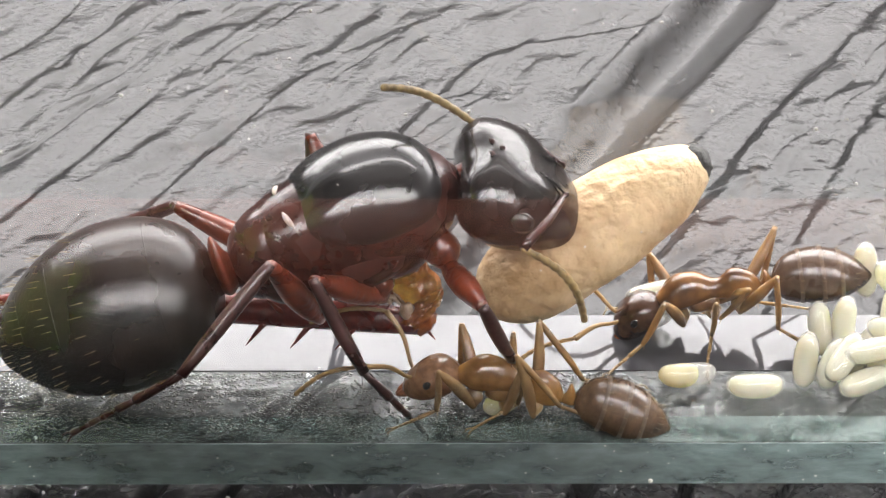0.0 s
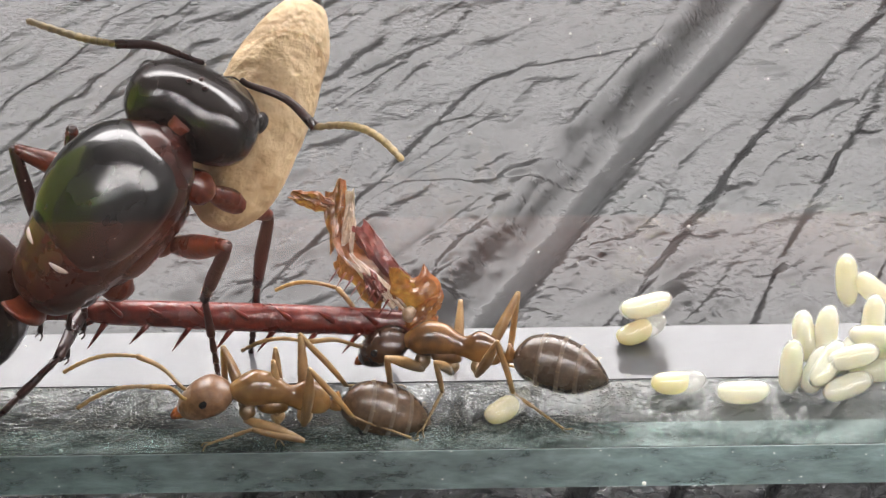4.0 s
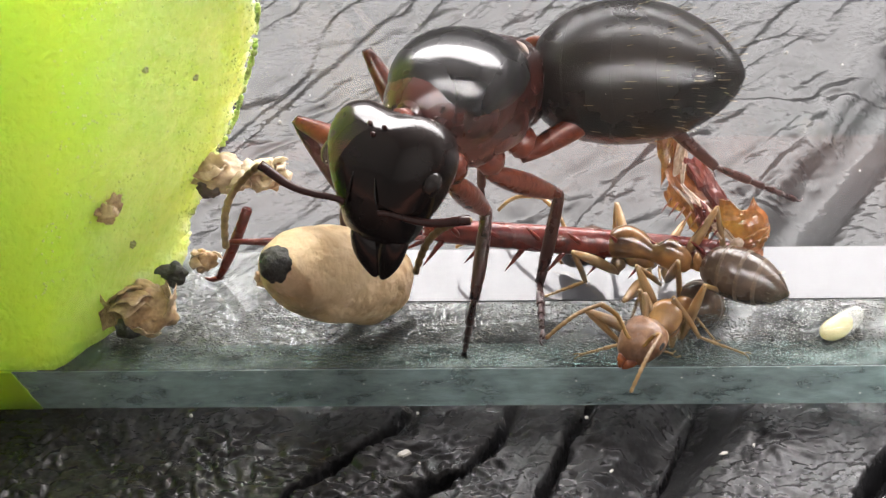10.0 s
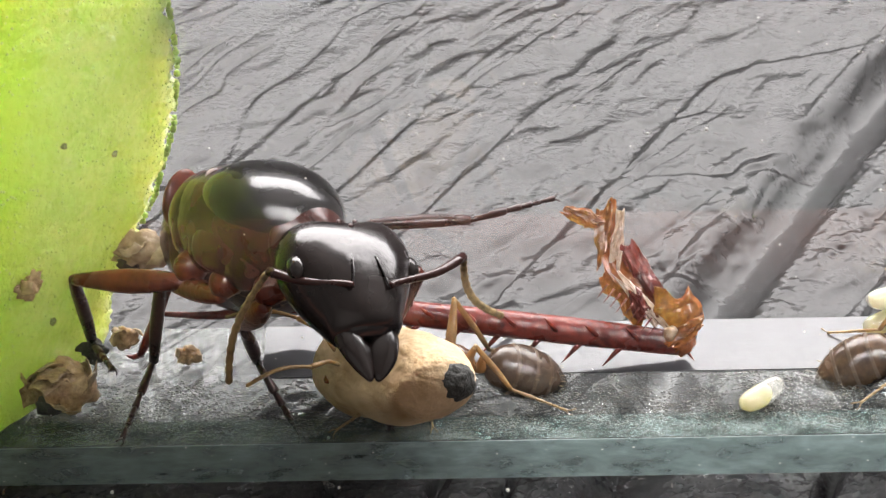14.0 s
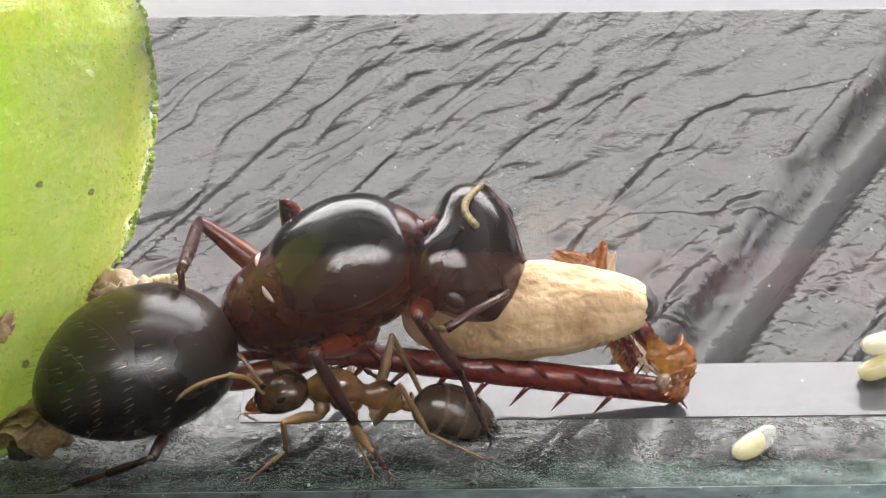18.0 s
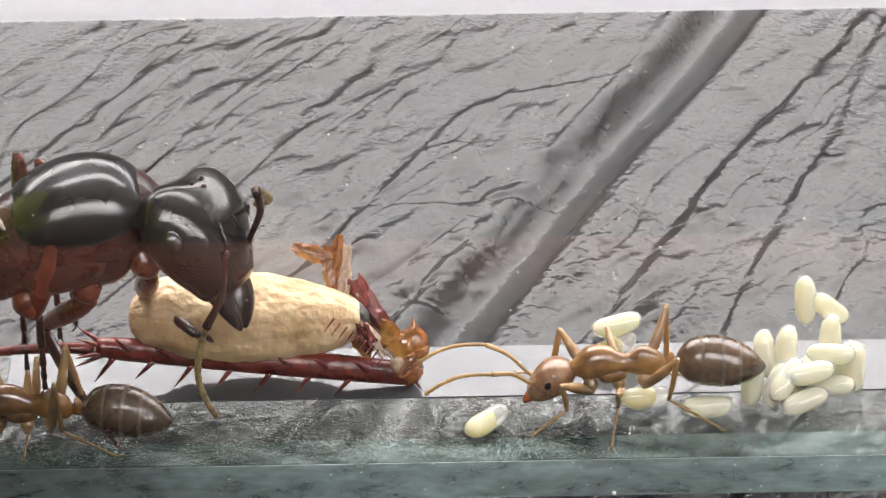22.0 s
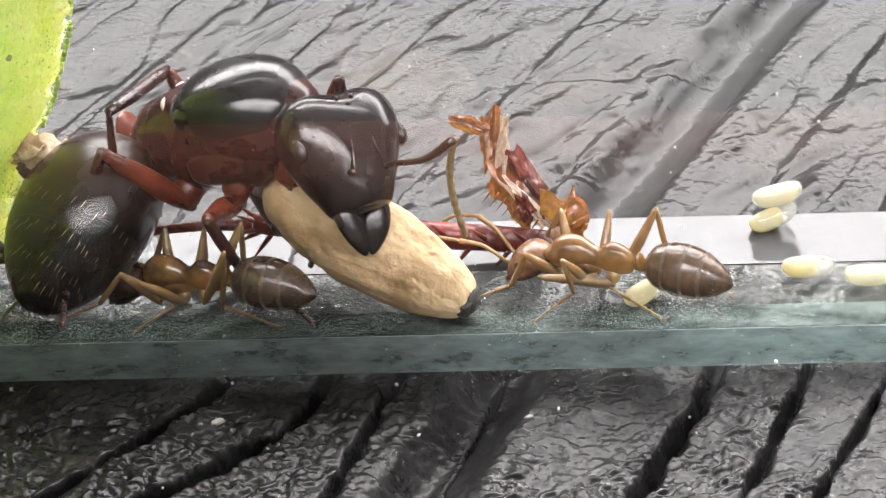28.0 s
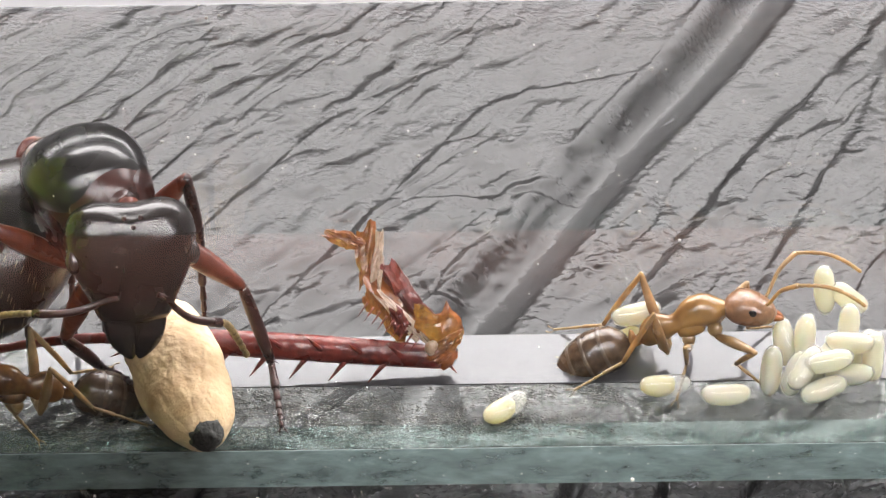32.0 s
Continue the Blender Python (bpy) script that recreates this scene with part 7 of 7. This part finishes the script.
    walk(worker_b["root"], [
        (0,mm(11.26,4.24,1.19,-2.2,13.1,-178.7)), (1,mm(10.44,3.66,1.14,-2.1,10,-177.7)), (2,mm(9.37,3.47,1.19,-2.4,4.2,-168.4)), (4.5,mm(4.9,2.3,1.28,-1.8,0.5,161.3)), (5,mm(4.62,2.37,1.19,-3.4,0.8,159.6)), (5.5,mm(3.59,2.69,1.29,-4,0.7,155.5)), (6,mm(3.07,2.74,1.27,-2.1,-3.1,164.1)), (7,mm(4.25,2.1,1.15,-0.9,-10.4,-167.1)), (8,mm(3.18,2.78,1.26,-0.1,-0.9,170)), (9,mm(1.74,2.84,1.38,-1.3,3.2,155.3)), (10,mm(1.98,3,1.28,-2.7,4.3,154.1)), (11,mm(1.11,2.58,1.22,-0.3,-27.8,-164.8)), (12,mm(0.65,2.39,1.3,-4.8,8.9,160.8)), (13,mm(0.26,1.45,1.1,-1.4,-12.7,-163.4)), (14,mm(-1.35,1.69,1.21,-3,-15,-166.3)), (14.5,mm(-1.51,1.61,1.17,-2,-12.9,-164.8)), (16.5,mm(-2.88,1.84,1.25,-3.4,-23.3,-158.5)), (17,mm(-2.9,2.02,1.23,-1.5,-20.2,-173.3)), (18,mm(-2.72,2.03,1.32,-1.5,-15.3,-172.2)), (19,mm(-3.22,1.51,1.13,-0.8,-8.9,-172)), (20,mm(-3.48,1.52,1.13,-2.3,7.8,155.2)), (21,mm(-4.54,1.44,1.09,-0.8,5.7,170.4)), (22,mm(-4.75,1.28,1.03,-0.5,6.6,169)), (23,mm(-5.38,1.3,0.82,0,-4.5,-180)), (24,mm(-4.51,1.38,1.07,-2,-17.6,-164.2)), (25,mm(-5.52,1.61,1.15,-1.3,5.7,156.1)), (25.5,mm(-5.59,1.15,0.95,-0.7,7.6,161.9)), (27.5,mm(-4.93,1.1,0.97,0.4,6.9,168.1)), (28,mm(-4.74,1.28,1.04,-3,13.3,155.4)), (29,mm(-5.15,1.53,1.14,-0.4,-5.5,171.5)), (30,mm(-5.43,1.26,1.06,-0.7,0.8,179.2)), (31,mm(-4.58,1.69,1.2,-3.3,6.3,157.8)), (32,mm(-5.42,1.38,1.07,-2.6,-17.5,-160.1))])
    limb(worker_b["LF"], worker_b["LF_base"], worker_b["LF_size"], [
        (0,68.9,56.4,-1.6,-55.5,35,-8.1), (1,57.5,58.2,-24,-63.7,24.7,-10.1), (2,48,48.2,-18.4,-67.4,27.9,-15.2), (4.5,61.3,37.2,-96.2,-69.1,49.1,-18.4), (5,57.6,41,-106.9,-64.9,45.1,-17.1), (5.5,53.1,41.8,-45.3,-78.1,40.2,-17), (6,46.1,30.6,-118.1,-62,33.6,-21.5), (7,46.3,19.7,-129.3,-45.2,38.2,-27.9), (8,47.1,35.9,-91.5,-71.1,30.8,-20.8), (9,44,37.2,-60.4,-72.9,26.2,-16.6), (10,50.5,42.7,-91.3,-70.4,32.1,-15), (11,41.9,1.2,-144.7,-61.6,42.4,-42.3), (12,49.6,49.9,-3.7,-60.3,29.3,-10), (13,15,-37.8,-165.1,29.9,10.5,-32.3), (14,25.4,12,-151.1,-45.3,18.2,-33.9), (14.5,102.6,-54.3,-81.5,46,31.8,-31), (16.5,119.4,-27.9,-71.3,8.1,47.8,-35.3), (17,37.8,10.5,-137.1,-61.8,32.7,-37), (18,40.4,13.6,-130.9,-63.1,33.3,-32.4), (19,27.2,26,-144.7,-53.9,17.7,-28.6), (20,60.6,54.9,-5.3,-61.4,33.6,-12.3), (21,55.3,54.7,-63.8,-70.9,26.8,-14.6), (22,63.2,58.1,-19.7,-64.3,30.2,-14.1), (23,44.5,54.1,-120.9,-64.4,25.3,-24.1), (24,46.1,-67,-136.3,61.3,11.9,-38.1), (25,58.5,51.7,-60.3,-71.9,33.5,-14.6), (25.5,73.4,62.1,-5.1,-58.4,34.1,-13.4), (27.5,66.6,61.1,-25.7,-63.3,26.5,-14.1), (28,66.4,59.9,6.2,-42.6,31.1,-7.2), (29,47,37.2,-68,-77.5,34.9,-24.4), (30,39.2,50.4,-91.4,-73.6,19.1,-19.2), (31,58.9,52.3,-37,-72.8,36.1,-13), (32,4,-35.1,-176.2,24.2,1,-37.2)])
    limb(worker_b["RF"], worker_b["RF_base"], worker_b["RF_size"], [
        (0,-59.6,53.4,69.3,-65.2,-22.1,-8.8), (1,-67.1,51.1,73.6,-65.7,-34.2,-13.1), (2,-56.7,44,38.1,-69.1,-32.8,-17.9), (4.5,-45.7,35.5,73.9,-71,-26.5,-20.4), (5,-44.6,38.4,44.7,-68.3,-22.7,-20.7), (5.5,-43.4,32.6,87.4,-66.9,-21.9,-20.9), (6,-47.1,31.3,70.5,-73.7,-31.6,-23.8), (7,-43.7,27.7,53.4,-79.9,-35,-29.2), (8,-50.2,36.8,46.3,-75.1,-35,-20.8), (9,-48.4,34.8,54.7,-71.1,-29.3,-17.9), (10,-56.4,34.9,97.8,-61.3,-35.9,-18.2), (11,-39.4,-2.1,142.4,-50.8,-35.8,-44.2), (12,-50.5,40.4,23.2,-58,-23.5,-13.9), (13,-41.8,16.7,132.6,-42.6,-31.5,-31.7), (14,-45,5.8,130.9,-36.8,-34.4,-34.3), (14.5,-47.2,23.4,113.9,-71.6,-40.2,-31.4), (16.5,-41.4,2.4,134,-59.8,-35.7,-41.5), (17,-46.6,-3.6,133.2,-28.7,-37.2,-37.6), (18,-44.3,11.3,127.2,-59.7,-36.3,-33.5), (19,-42.9,31,104.8,-71.8,-31.1,-28.1), (20,-51.9,50,22.8,-58.9,-21.7,-13.7), (21,-60.1,52.8,63.6,-69.8,-31,-15.6), (22,-64.3,54.8,5.7,-59.6,-34,-14.9), (23,-62.3,59.8,50.7,-77.8,-43.7,-23.3), (24,-38.9,18.9,129.3,-61,-30.6,-36.4), (25,-63.5,46.1,85.9,-66.2,-39.7,-16.6), (25.5,-62.9,55.8,-0.5,-50.2,-30.6,-13.9), (27.5,-61.5,59,9.8,-56.9,-27.2,-13.8), (28,-79.5,58.8,18,-55.4,-29.7,-10.1), (29,-41.2,35.5,62.7,-75.4,-26.7,-25.2), (30,-58.9,48.9,70.5,-72.9,-38.1,-19.9), (31,-47.2,44.2,28.9,-61.2,-20.4,-15.4), (32,-54.2,-14.9,126.1,-0.8,-44,-34.9)])
    limb(worker_b["LM"], worker_b["LM_base"], worker_b["LM_size"], [
        (0,96.4,48,-65.5,-64.1,73.2,-14.6), (1,95.7,21.6,-83.1,-28,88.9,-18.1), (2,88.8,50.7,-80.9,-69.2,78.3,-16.9), (4.5,82.9,43.1,-92.3,-65.3,77.9,-18.2), (5,97.5,47.6,-84.3,-63.4,100.1,-16.9), (5.5,81.1,50.5,-79.4,-79.3,74.6,-16), (6,88.3,45.8,-97.7,-69.2,93.3,-17.8), (7,80.7,30.9,-101.6,-40.3,89.3,-19.6), (8,92.2,39.1,-89.7,-58.7,95,-19.9), (9,78.6,29,-96.2,-49.8,69.5,-17.7), (10,96.9,13.8,-82.6,-24.8,97,-18), (11,98.8,14.1,-87.9,-23.5,117.3,-8.3), (12,99.5,40.7,-73.1,-60.4,90.4,-15.6), (13,-33.1,-39.2,147.8,37.8,126.8,-8.3), (14,-97.1,-8.2,84.3,2.1,92.1,-17.2), (14.5,-95,23.1,86.9,-31.8,87.2,-19.2), (16.5,108,-34.4,-75.9,28,94.4,-16.6), (17,89.7,3.5,-93.4,-12.1,96.6,-17.5), (18,101.1,9.6,-83.1,-21.8,112.1,-13.4), (19,-53.9,5.3,127.6,-9.8,119.9,-15), (20,-121.1,-29.2,58.1,27.2,70.3,-12.9), (21,-132.2,19.8,46.5,-23.7,55.7,-16.4), (22,-99.3,65.1,24.5,-84,90.5,-19.8), (23,-97.6,88.4,-102.6,-69,77.5,-21.1), (24,-42.8,-0.2,138.1,-1.9,130.2,-7.2), (25,74.4,-33.9,-105.2,31.6,73.4,-16.4), (25.5,-167.2,62.8,-4.9,-69,46,-14.3), (27.5,-171.4,55.9,3.5,-59.3,32.4,-15.3), (28,67.4,51,-109,-55.2,47.3,-9.8), (29,-81.1,38.1,101.4,-48.9,95.1,-19.3), (30,-116.4,61.8,29.7,-81.8,74.6,-19.2), (31,77.9,42,-95.5,-54.9,63.5,-14.3), (32,-49.3,26.6,134.6,-33.4,118.3,-10)])
    limb(worker_b["RM"], worker_b["RM_base"], worker_b["RM_size"], [
        (0,135.3,32.5,-33.5,-47.4,-60.8,-16), (1,-77.2,24.2,99.7,-31.9,-62.8,-17.6), (2,-91.8,17.1,87.4,-26.6,-88.9,-22.4), (4.5,-78.3,31.6,97.9,-50.1,-70.7,-21.6), (5,-98.2,26.4,82.8,-38.6,-101.8,-23.5), (5.5,-92.9,25.7,87.5,-44.1,-93.8,-24.1), (6,-98.2,11,83.3,-22.8,-104.4,-21.4), (7,-88.7,42.8,100.1,-56,-107.4,-18.1), (8,-75.2,39.9,99.2,-60.5,-67.6,-20.5), (9,-90.6,32.5,85.4,-58.7,-86.5,-21.2), (10,-97.1,11.9,82.5,-24.8,-97.5,-23.3), (11,-95.6,-20.6,88.4,13.2,-92.2,-21.9), (12,-79.7,16.2,95.2,-31.5,-66.1,-21.1), (13,-92.4,39,93.5,-47.7,-113.3,-16.7), (14,-86.2,15.5,97.3,-26.4,-97.2,-21.9), (14.5,-94,-23.3,87.1,19.1,-93.1,-22), (16.5,-77.9,36.2,128.4,-55.5,-109.2,-17), (17,-83.4,23.4,103.8,-36.6,-101.4,-18.7), (18,-97.6,14.5,88.4,-28.7,-112.2,-16.2), (19,-70.1,50.3,114,-70.9,-75.2,-23.3), (20,-80.8,-5.9,98.5,2.4,-75.8,-21.3), (21,-97.3,56.7,66.5,-74.9,-84.3,-20.4), (22,-100.7,61.8,60.3,-75.3,-81.9,-19.8), (23,-111.7,85.5,-59.8,-71.3,-73.6,-21.4), (24,-85.5,-1.1,95.2,-1.2,-92,-24.2), (25,-101.6,49,75,-68.9,-97.4,-22.2), (25.5,-113.6,70.9,-23.8,-79.3,-82.4,-19.9), (27.5,-107.9,69.3,-20.1,-73.7,-70,-17.4), (28,-110.2,56.8,27.1,-73.4,-79.8,-21.2), (29,-76.9,53.6,107.6,-77.2,-80.3,-21.5), (30,-93.8,61,93.1,-80.5,-96.5,-20.8), (31,-94.1,44.3,74.4,-67.1,-83,-22.7), (32,-66,27.7,115.9,-35.8,-76.8,-27.6)])
    limb(worker_b["LH"], worker_b["LH_base"], worker_b["LH_size"], [
        (0,139.1,46.5,-65.5,-75.1,150.6,-30.7), (1,134.9,54.2,-93.7,-78.4,151.2,-28), (2,127.7,59.8,-102.1,-76.4,153,-22.8), (4.5,133,57.1,-128,-72.9,162.1,-20), (5,132.6,61.9,-147.3,-70.8,162.5,-19.8), (5.5,119.8,60.1,-101.3,-77,142.7,-18.2), (6,126.7,60.8,-153.2,-66.9,160.7,-16.4), (7,70.1,68.6,-175.4,-56.5,146.2,-11), (8,121.5,59.1,-120.3,-72.3,156.4,-19.2), (9,132.4,49,-110.7,-75.7,153.5,-22.4), (10,131.6,48.1,-58.7,-63,150.6,-22.5), (11,67.8,64.5,-173.9,-28.5,160.4,6.2), (12,141,47.9,-67.7,-76,154.1,-26.2), (13,79.8,68.3,-177.2,-46.3,153.6,-8.1), (14,95,68.4,-175.3,-45,157.9,-5.1), (14.5,54.4,68.6,-173.6,-55.6,147.3,-8.2), (16.5,81.2,69.7,-172.9,-35,163.3,3.2), (17,61,66.1,-170.5,-45.2,156.5,-1), (18,95.4,65.9,-168.2,-52.1,157,-5.4), (19,84.4,68.4,-171.8,-55.7,151.9,-11.9), (20,167.9,51.8,-17.9,-61.6,-175.6,-28.5), (21,139.1,61.1,-103.1,-74.1,172,-25.7), (22,139.7,68.3,-61.4,-74.7,174.8,-26.8), (23,57.9,68.3,-163.9,-46.4,165.1,-15.7), (24,85.5,67.9,-179.6,-33.9,157.3,-3.1), (25,161.8,50.1,-22.8,-58.4,179.5,-26.2), (25.5,60.1,73.6,-126.7,-71.2,-171.7,-27.7), (27.5,159.4,68.8,-126.8,-77.5,-174.3,-27.1), (28,179.6,53.8,-8.9,-67.2,-165.7,-34), (29,109.7,68.3,-145,-62.5,169.7,-14.6), (30,124.5,67.8,-148,-68,166.9,-20.8), (31,157.4,0,-22.7,-4.9,168.2,-25.5), (32,62.3,68.4,-177.2,-38.4,156.6,-3)])
    limb(worker_b["RH"], worker_b["RH_base"], worker_b["RH_size"], [
        (0,-140.5,34.1,46.7,-50.7,-160.6,-33.2), (1,-126.1,49.6,66.3,-66.9,-142.3,-29.3), (2,-129.2,53.1,119.2,-71.6,-159.8,-24.8), (4.5,-124.6,49.9,73,-63.6,-154,-21.3), (5,-117.4,56.1,141.1,-69.6,-152.3,-22.4), (5.5,-122.9,51,109.5,-69.6,-155.9,-22.4), (6,-113.1,57.4,101.9,-69,-152.1,-18.3), (7,-84.4,66,170.9,-54.1,-151.5,-11.4), (8,-126.9,56.2,151.9,-67.3,-158.1,-19.3), (9,-128.7,46.4,97.4,-72.6,-151.9,-23.5), (10,-130.8,47.9,122.3,-72.3,-156.8,-25.1), (11,-73.4,65.7,171,-27.8,-164.3,6.6), (12,-135.7,39,76.4,-66.8,-159.9,-30.1), (13,-47.3,64.4,165.3,-52.2,-153.8,-9.4), (14,-90.9,62.1,169.5,-46.5,-155.9,-7.7), (14.5,-71.7,65.6,159.9,-54.6,-156.6,-9.1), (16.5,-57.6,59.6,166.6,-43.6,-153.2,-0.9), (17,-76.1,63.7,170.9,-41.6,-156.7,-2.2), (18,-100.9,63,162.2,-50.9,-160.9,-6.1), (19,-69.3,68,162.1,-59.6,-151.7,-12.7), (20,-127.1,51.7,68,-65.6,-151.1,-28), (21,-131.5,56.1,139.4,-70.9,-160.6,-25.7), (22,-116,64.9,134.3,-76.2,-147.2,-25.9), (23,-96.8,69.3,170,-45.1,-162.9,-15.8), (24,-44.5,61.2,171.8,-42.2,-153.7,-5.3), (25,-126.4,54.6,73,-67.9,-153.6,-25.7), (25.5,-115.4,66.6,138.4,-73,-155,-27.3), (27.5,-111.6,69,155.6,-74.8,-146.1,-25.6), (28,-132.1,50.8,73.3,-70.8,-153.2,-33.3), (29,-81.7,69.1,145.3,-66.8,-154.1,-15.3), (30,-121.3,59.9,167.7,-61.6,-155.2,-21.1), (31,-134.6,47.9,118.7,-71.2,-162.3,-27.1), (32,-64.7,63.4,172.7,-39.9,-155.8,-5.3)])
    limb(worker_b["AL"], worker_b["AL_base"], worker_b["AL_size"], [
        (0,40.7,16.8,10.7,-10.1), (1,25.1,18.1,0.7,-30.6), (2,22,32.2,7.4,-30.7), (4.5,34.1,16.5,-0.4,-12.7), (5,46.6,33.2,-3.7,-14.2), (5.5,24.1,30.8,10.2,-20.8), (6,26.5,23.1,6.8,-12.2), (7,33.6,22.1,17.7,-25.2), (8,29,36.2,7.9,-22.8), (9,36.4,16.6,4.9,-27.9), (10,43.7,19.6,-3.2,-16.8), (11,31.3,33.3,0.9,-34.7), (12,38.7,23.6,-3,-36.7), (13,30.7,20,10.4,-11.1), (14,37.1,18,19.3,-9.5), (14.5,38.5,30,0.8,-29.7), (16.5,30.6,29.4,-4.3,-10.9), (17,32.7,21.4,-4.4,-34.1), (18,26.7,32.2,14.6,-36.3), (19,35.2,16.7,4.8,-11.1), (20,22.7,34.1,1.5,-24.9), (21,35.3,37.2,18.6,-36), (22,24.7,27.9,-3,-31.1), (23,24.2,26,8.1,-37.6), (24,29.1,28.6,19.3,-24.5), (25,27.4,28.9,17.9,-23.4), (25.5,38.5,30.1,2.5,-35.6), (27.5,35.8,18.9,-4.6,-12.2), (28,34.1,15.6,17.9,-21.3), (29,35,25.1,13.3,-16.5), (30,34.2,33.3,9.7,-30.8), (31,27.3,36.5,13,-28.8), (32,47.9,37.3,-1.6,-12)])
    limb(worker_b["AR"], worker_b["AR_base"], worker_b["AR_size"], [
        (0,-33.6,37.7,-16.3,-26.6), (1,-40.2,35.8,-9.1,-11.2), (2,-31.3,33.5,-12.7,-9.6), (4.5,-41.9,36.8,-9.4,-18.1), (5,-34.7,23.4,-17.9,-34.2), (5.5,-30.7,32.7,2.5,-34.3), (6,-32.8,29.1,2.7,-37.3), (7,-41.7,23,6,-29.8), (8,-30.1,15.5,-11.2,-33.6), (9,-43.8,29.1,-2.8,-28.3), (10,-35.1,21,-10,-29.3), (11,-26.1,19.3,6,-22.8), (12,-42.1,19.4,4.9,-33.1), (13,-34.4,26.1,0.7,-11.6), (14,-44.2,14.7,-15.6,-15.1), (14.5,-32,23.1,0,-27.3), (16.5,-22.3,32.9,-9.1,-27.7), (17,-35.1,20.7,-2,-21), (18,-31.7,20.9,-13.7,-25.9), (19,-39.8,28.4,-0.8,-9.8), (20,-25.8,18.1,5.6,-9.7), (21,-24.8,20.1,-5.4,-21.7), (22,-34.4,19.1,5.4,-23.7), (23,-42,19.3,-15.7,-26.7), (24,-40.6,24,-10.1,-33.5), (25,-45,39.5,0.8,-37.7), (25.5,-30.8,38.3,-3.6,-11), (27.5,-27.7,37.7,-5.1,-8.1), (28,-40.9,32.2,1.7,-19.7), (29,-45.3,15.2,0.4,-28.7), (30,-33.7,29.5,5.3,-20.3), (31,-42,28.2,-16.4,-28.8), (32,-41.8,22.2,-17.8,-34.1)])
    walk(cricket_leg, [
        (0,mm(4.65,3.25,1,0,3.7,-1.1)), (2,mm(4.65,3.25,1,0,3.7,-1.1)), (4.5,mm(4.6,3.25,1.35,0,1.9,-1.1)), (7,mm(4.5,3.25,1.05,0,0.3,-1.1)), (8,mm(4.45,3.25,1.15,0,0.6,-1.1)), (9,mm(4.4,3.25,1.35,0,1.9,-1.1)), (10,mm(4.4,3.25,0.95,0,5,-1.1)), (12,mm(4.6,3.25,0.6,0,6.8,-1.1)), (14.5,mm(4.75,3.25,0.45,0,7.8,-1.1)), (17,mm(4.8,3.25,0.42,0,7.7,-1.1)), (23,mm(4.65,3.25,0.4,0,5.5,-1.1)), (25,mm(4.7,3.25,0.4,0,4.8,-1.1)), (29,mm(4.75,3.25,0.42,0,5,-1.1)), (32,mm(5.05,3.25,0.5,0,4.4,-1.1))])


motions()
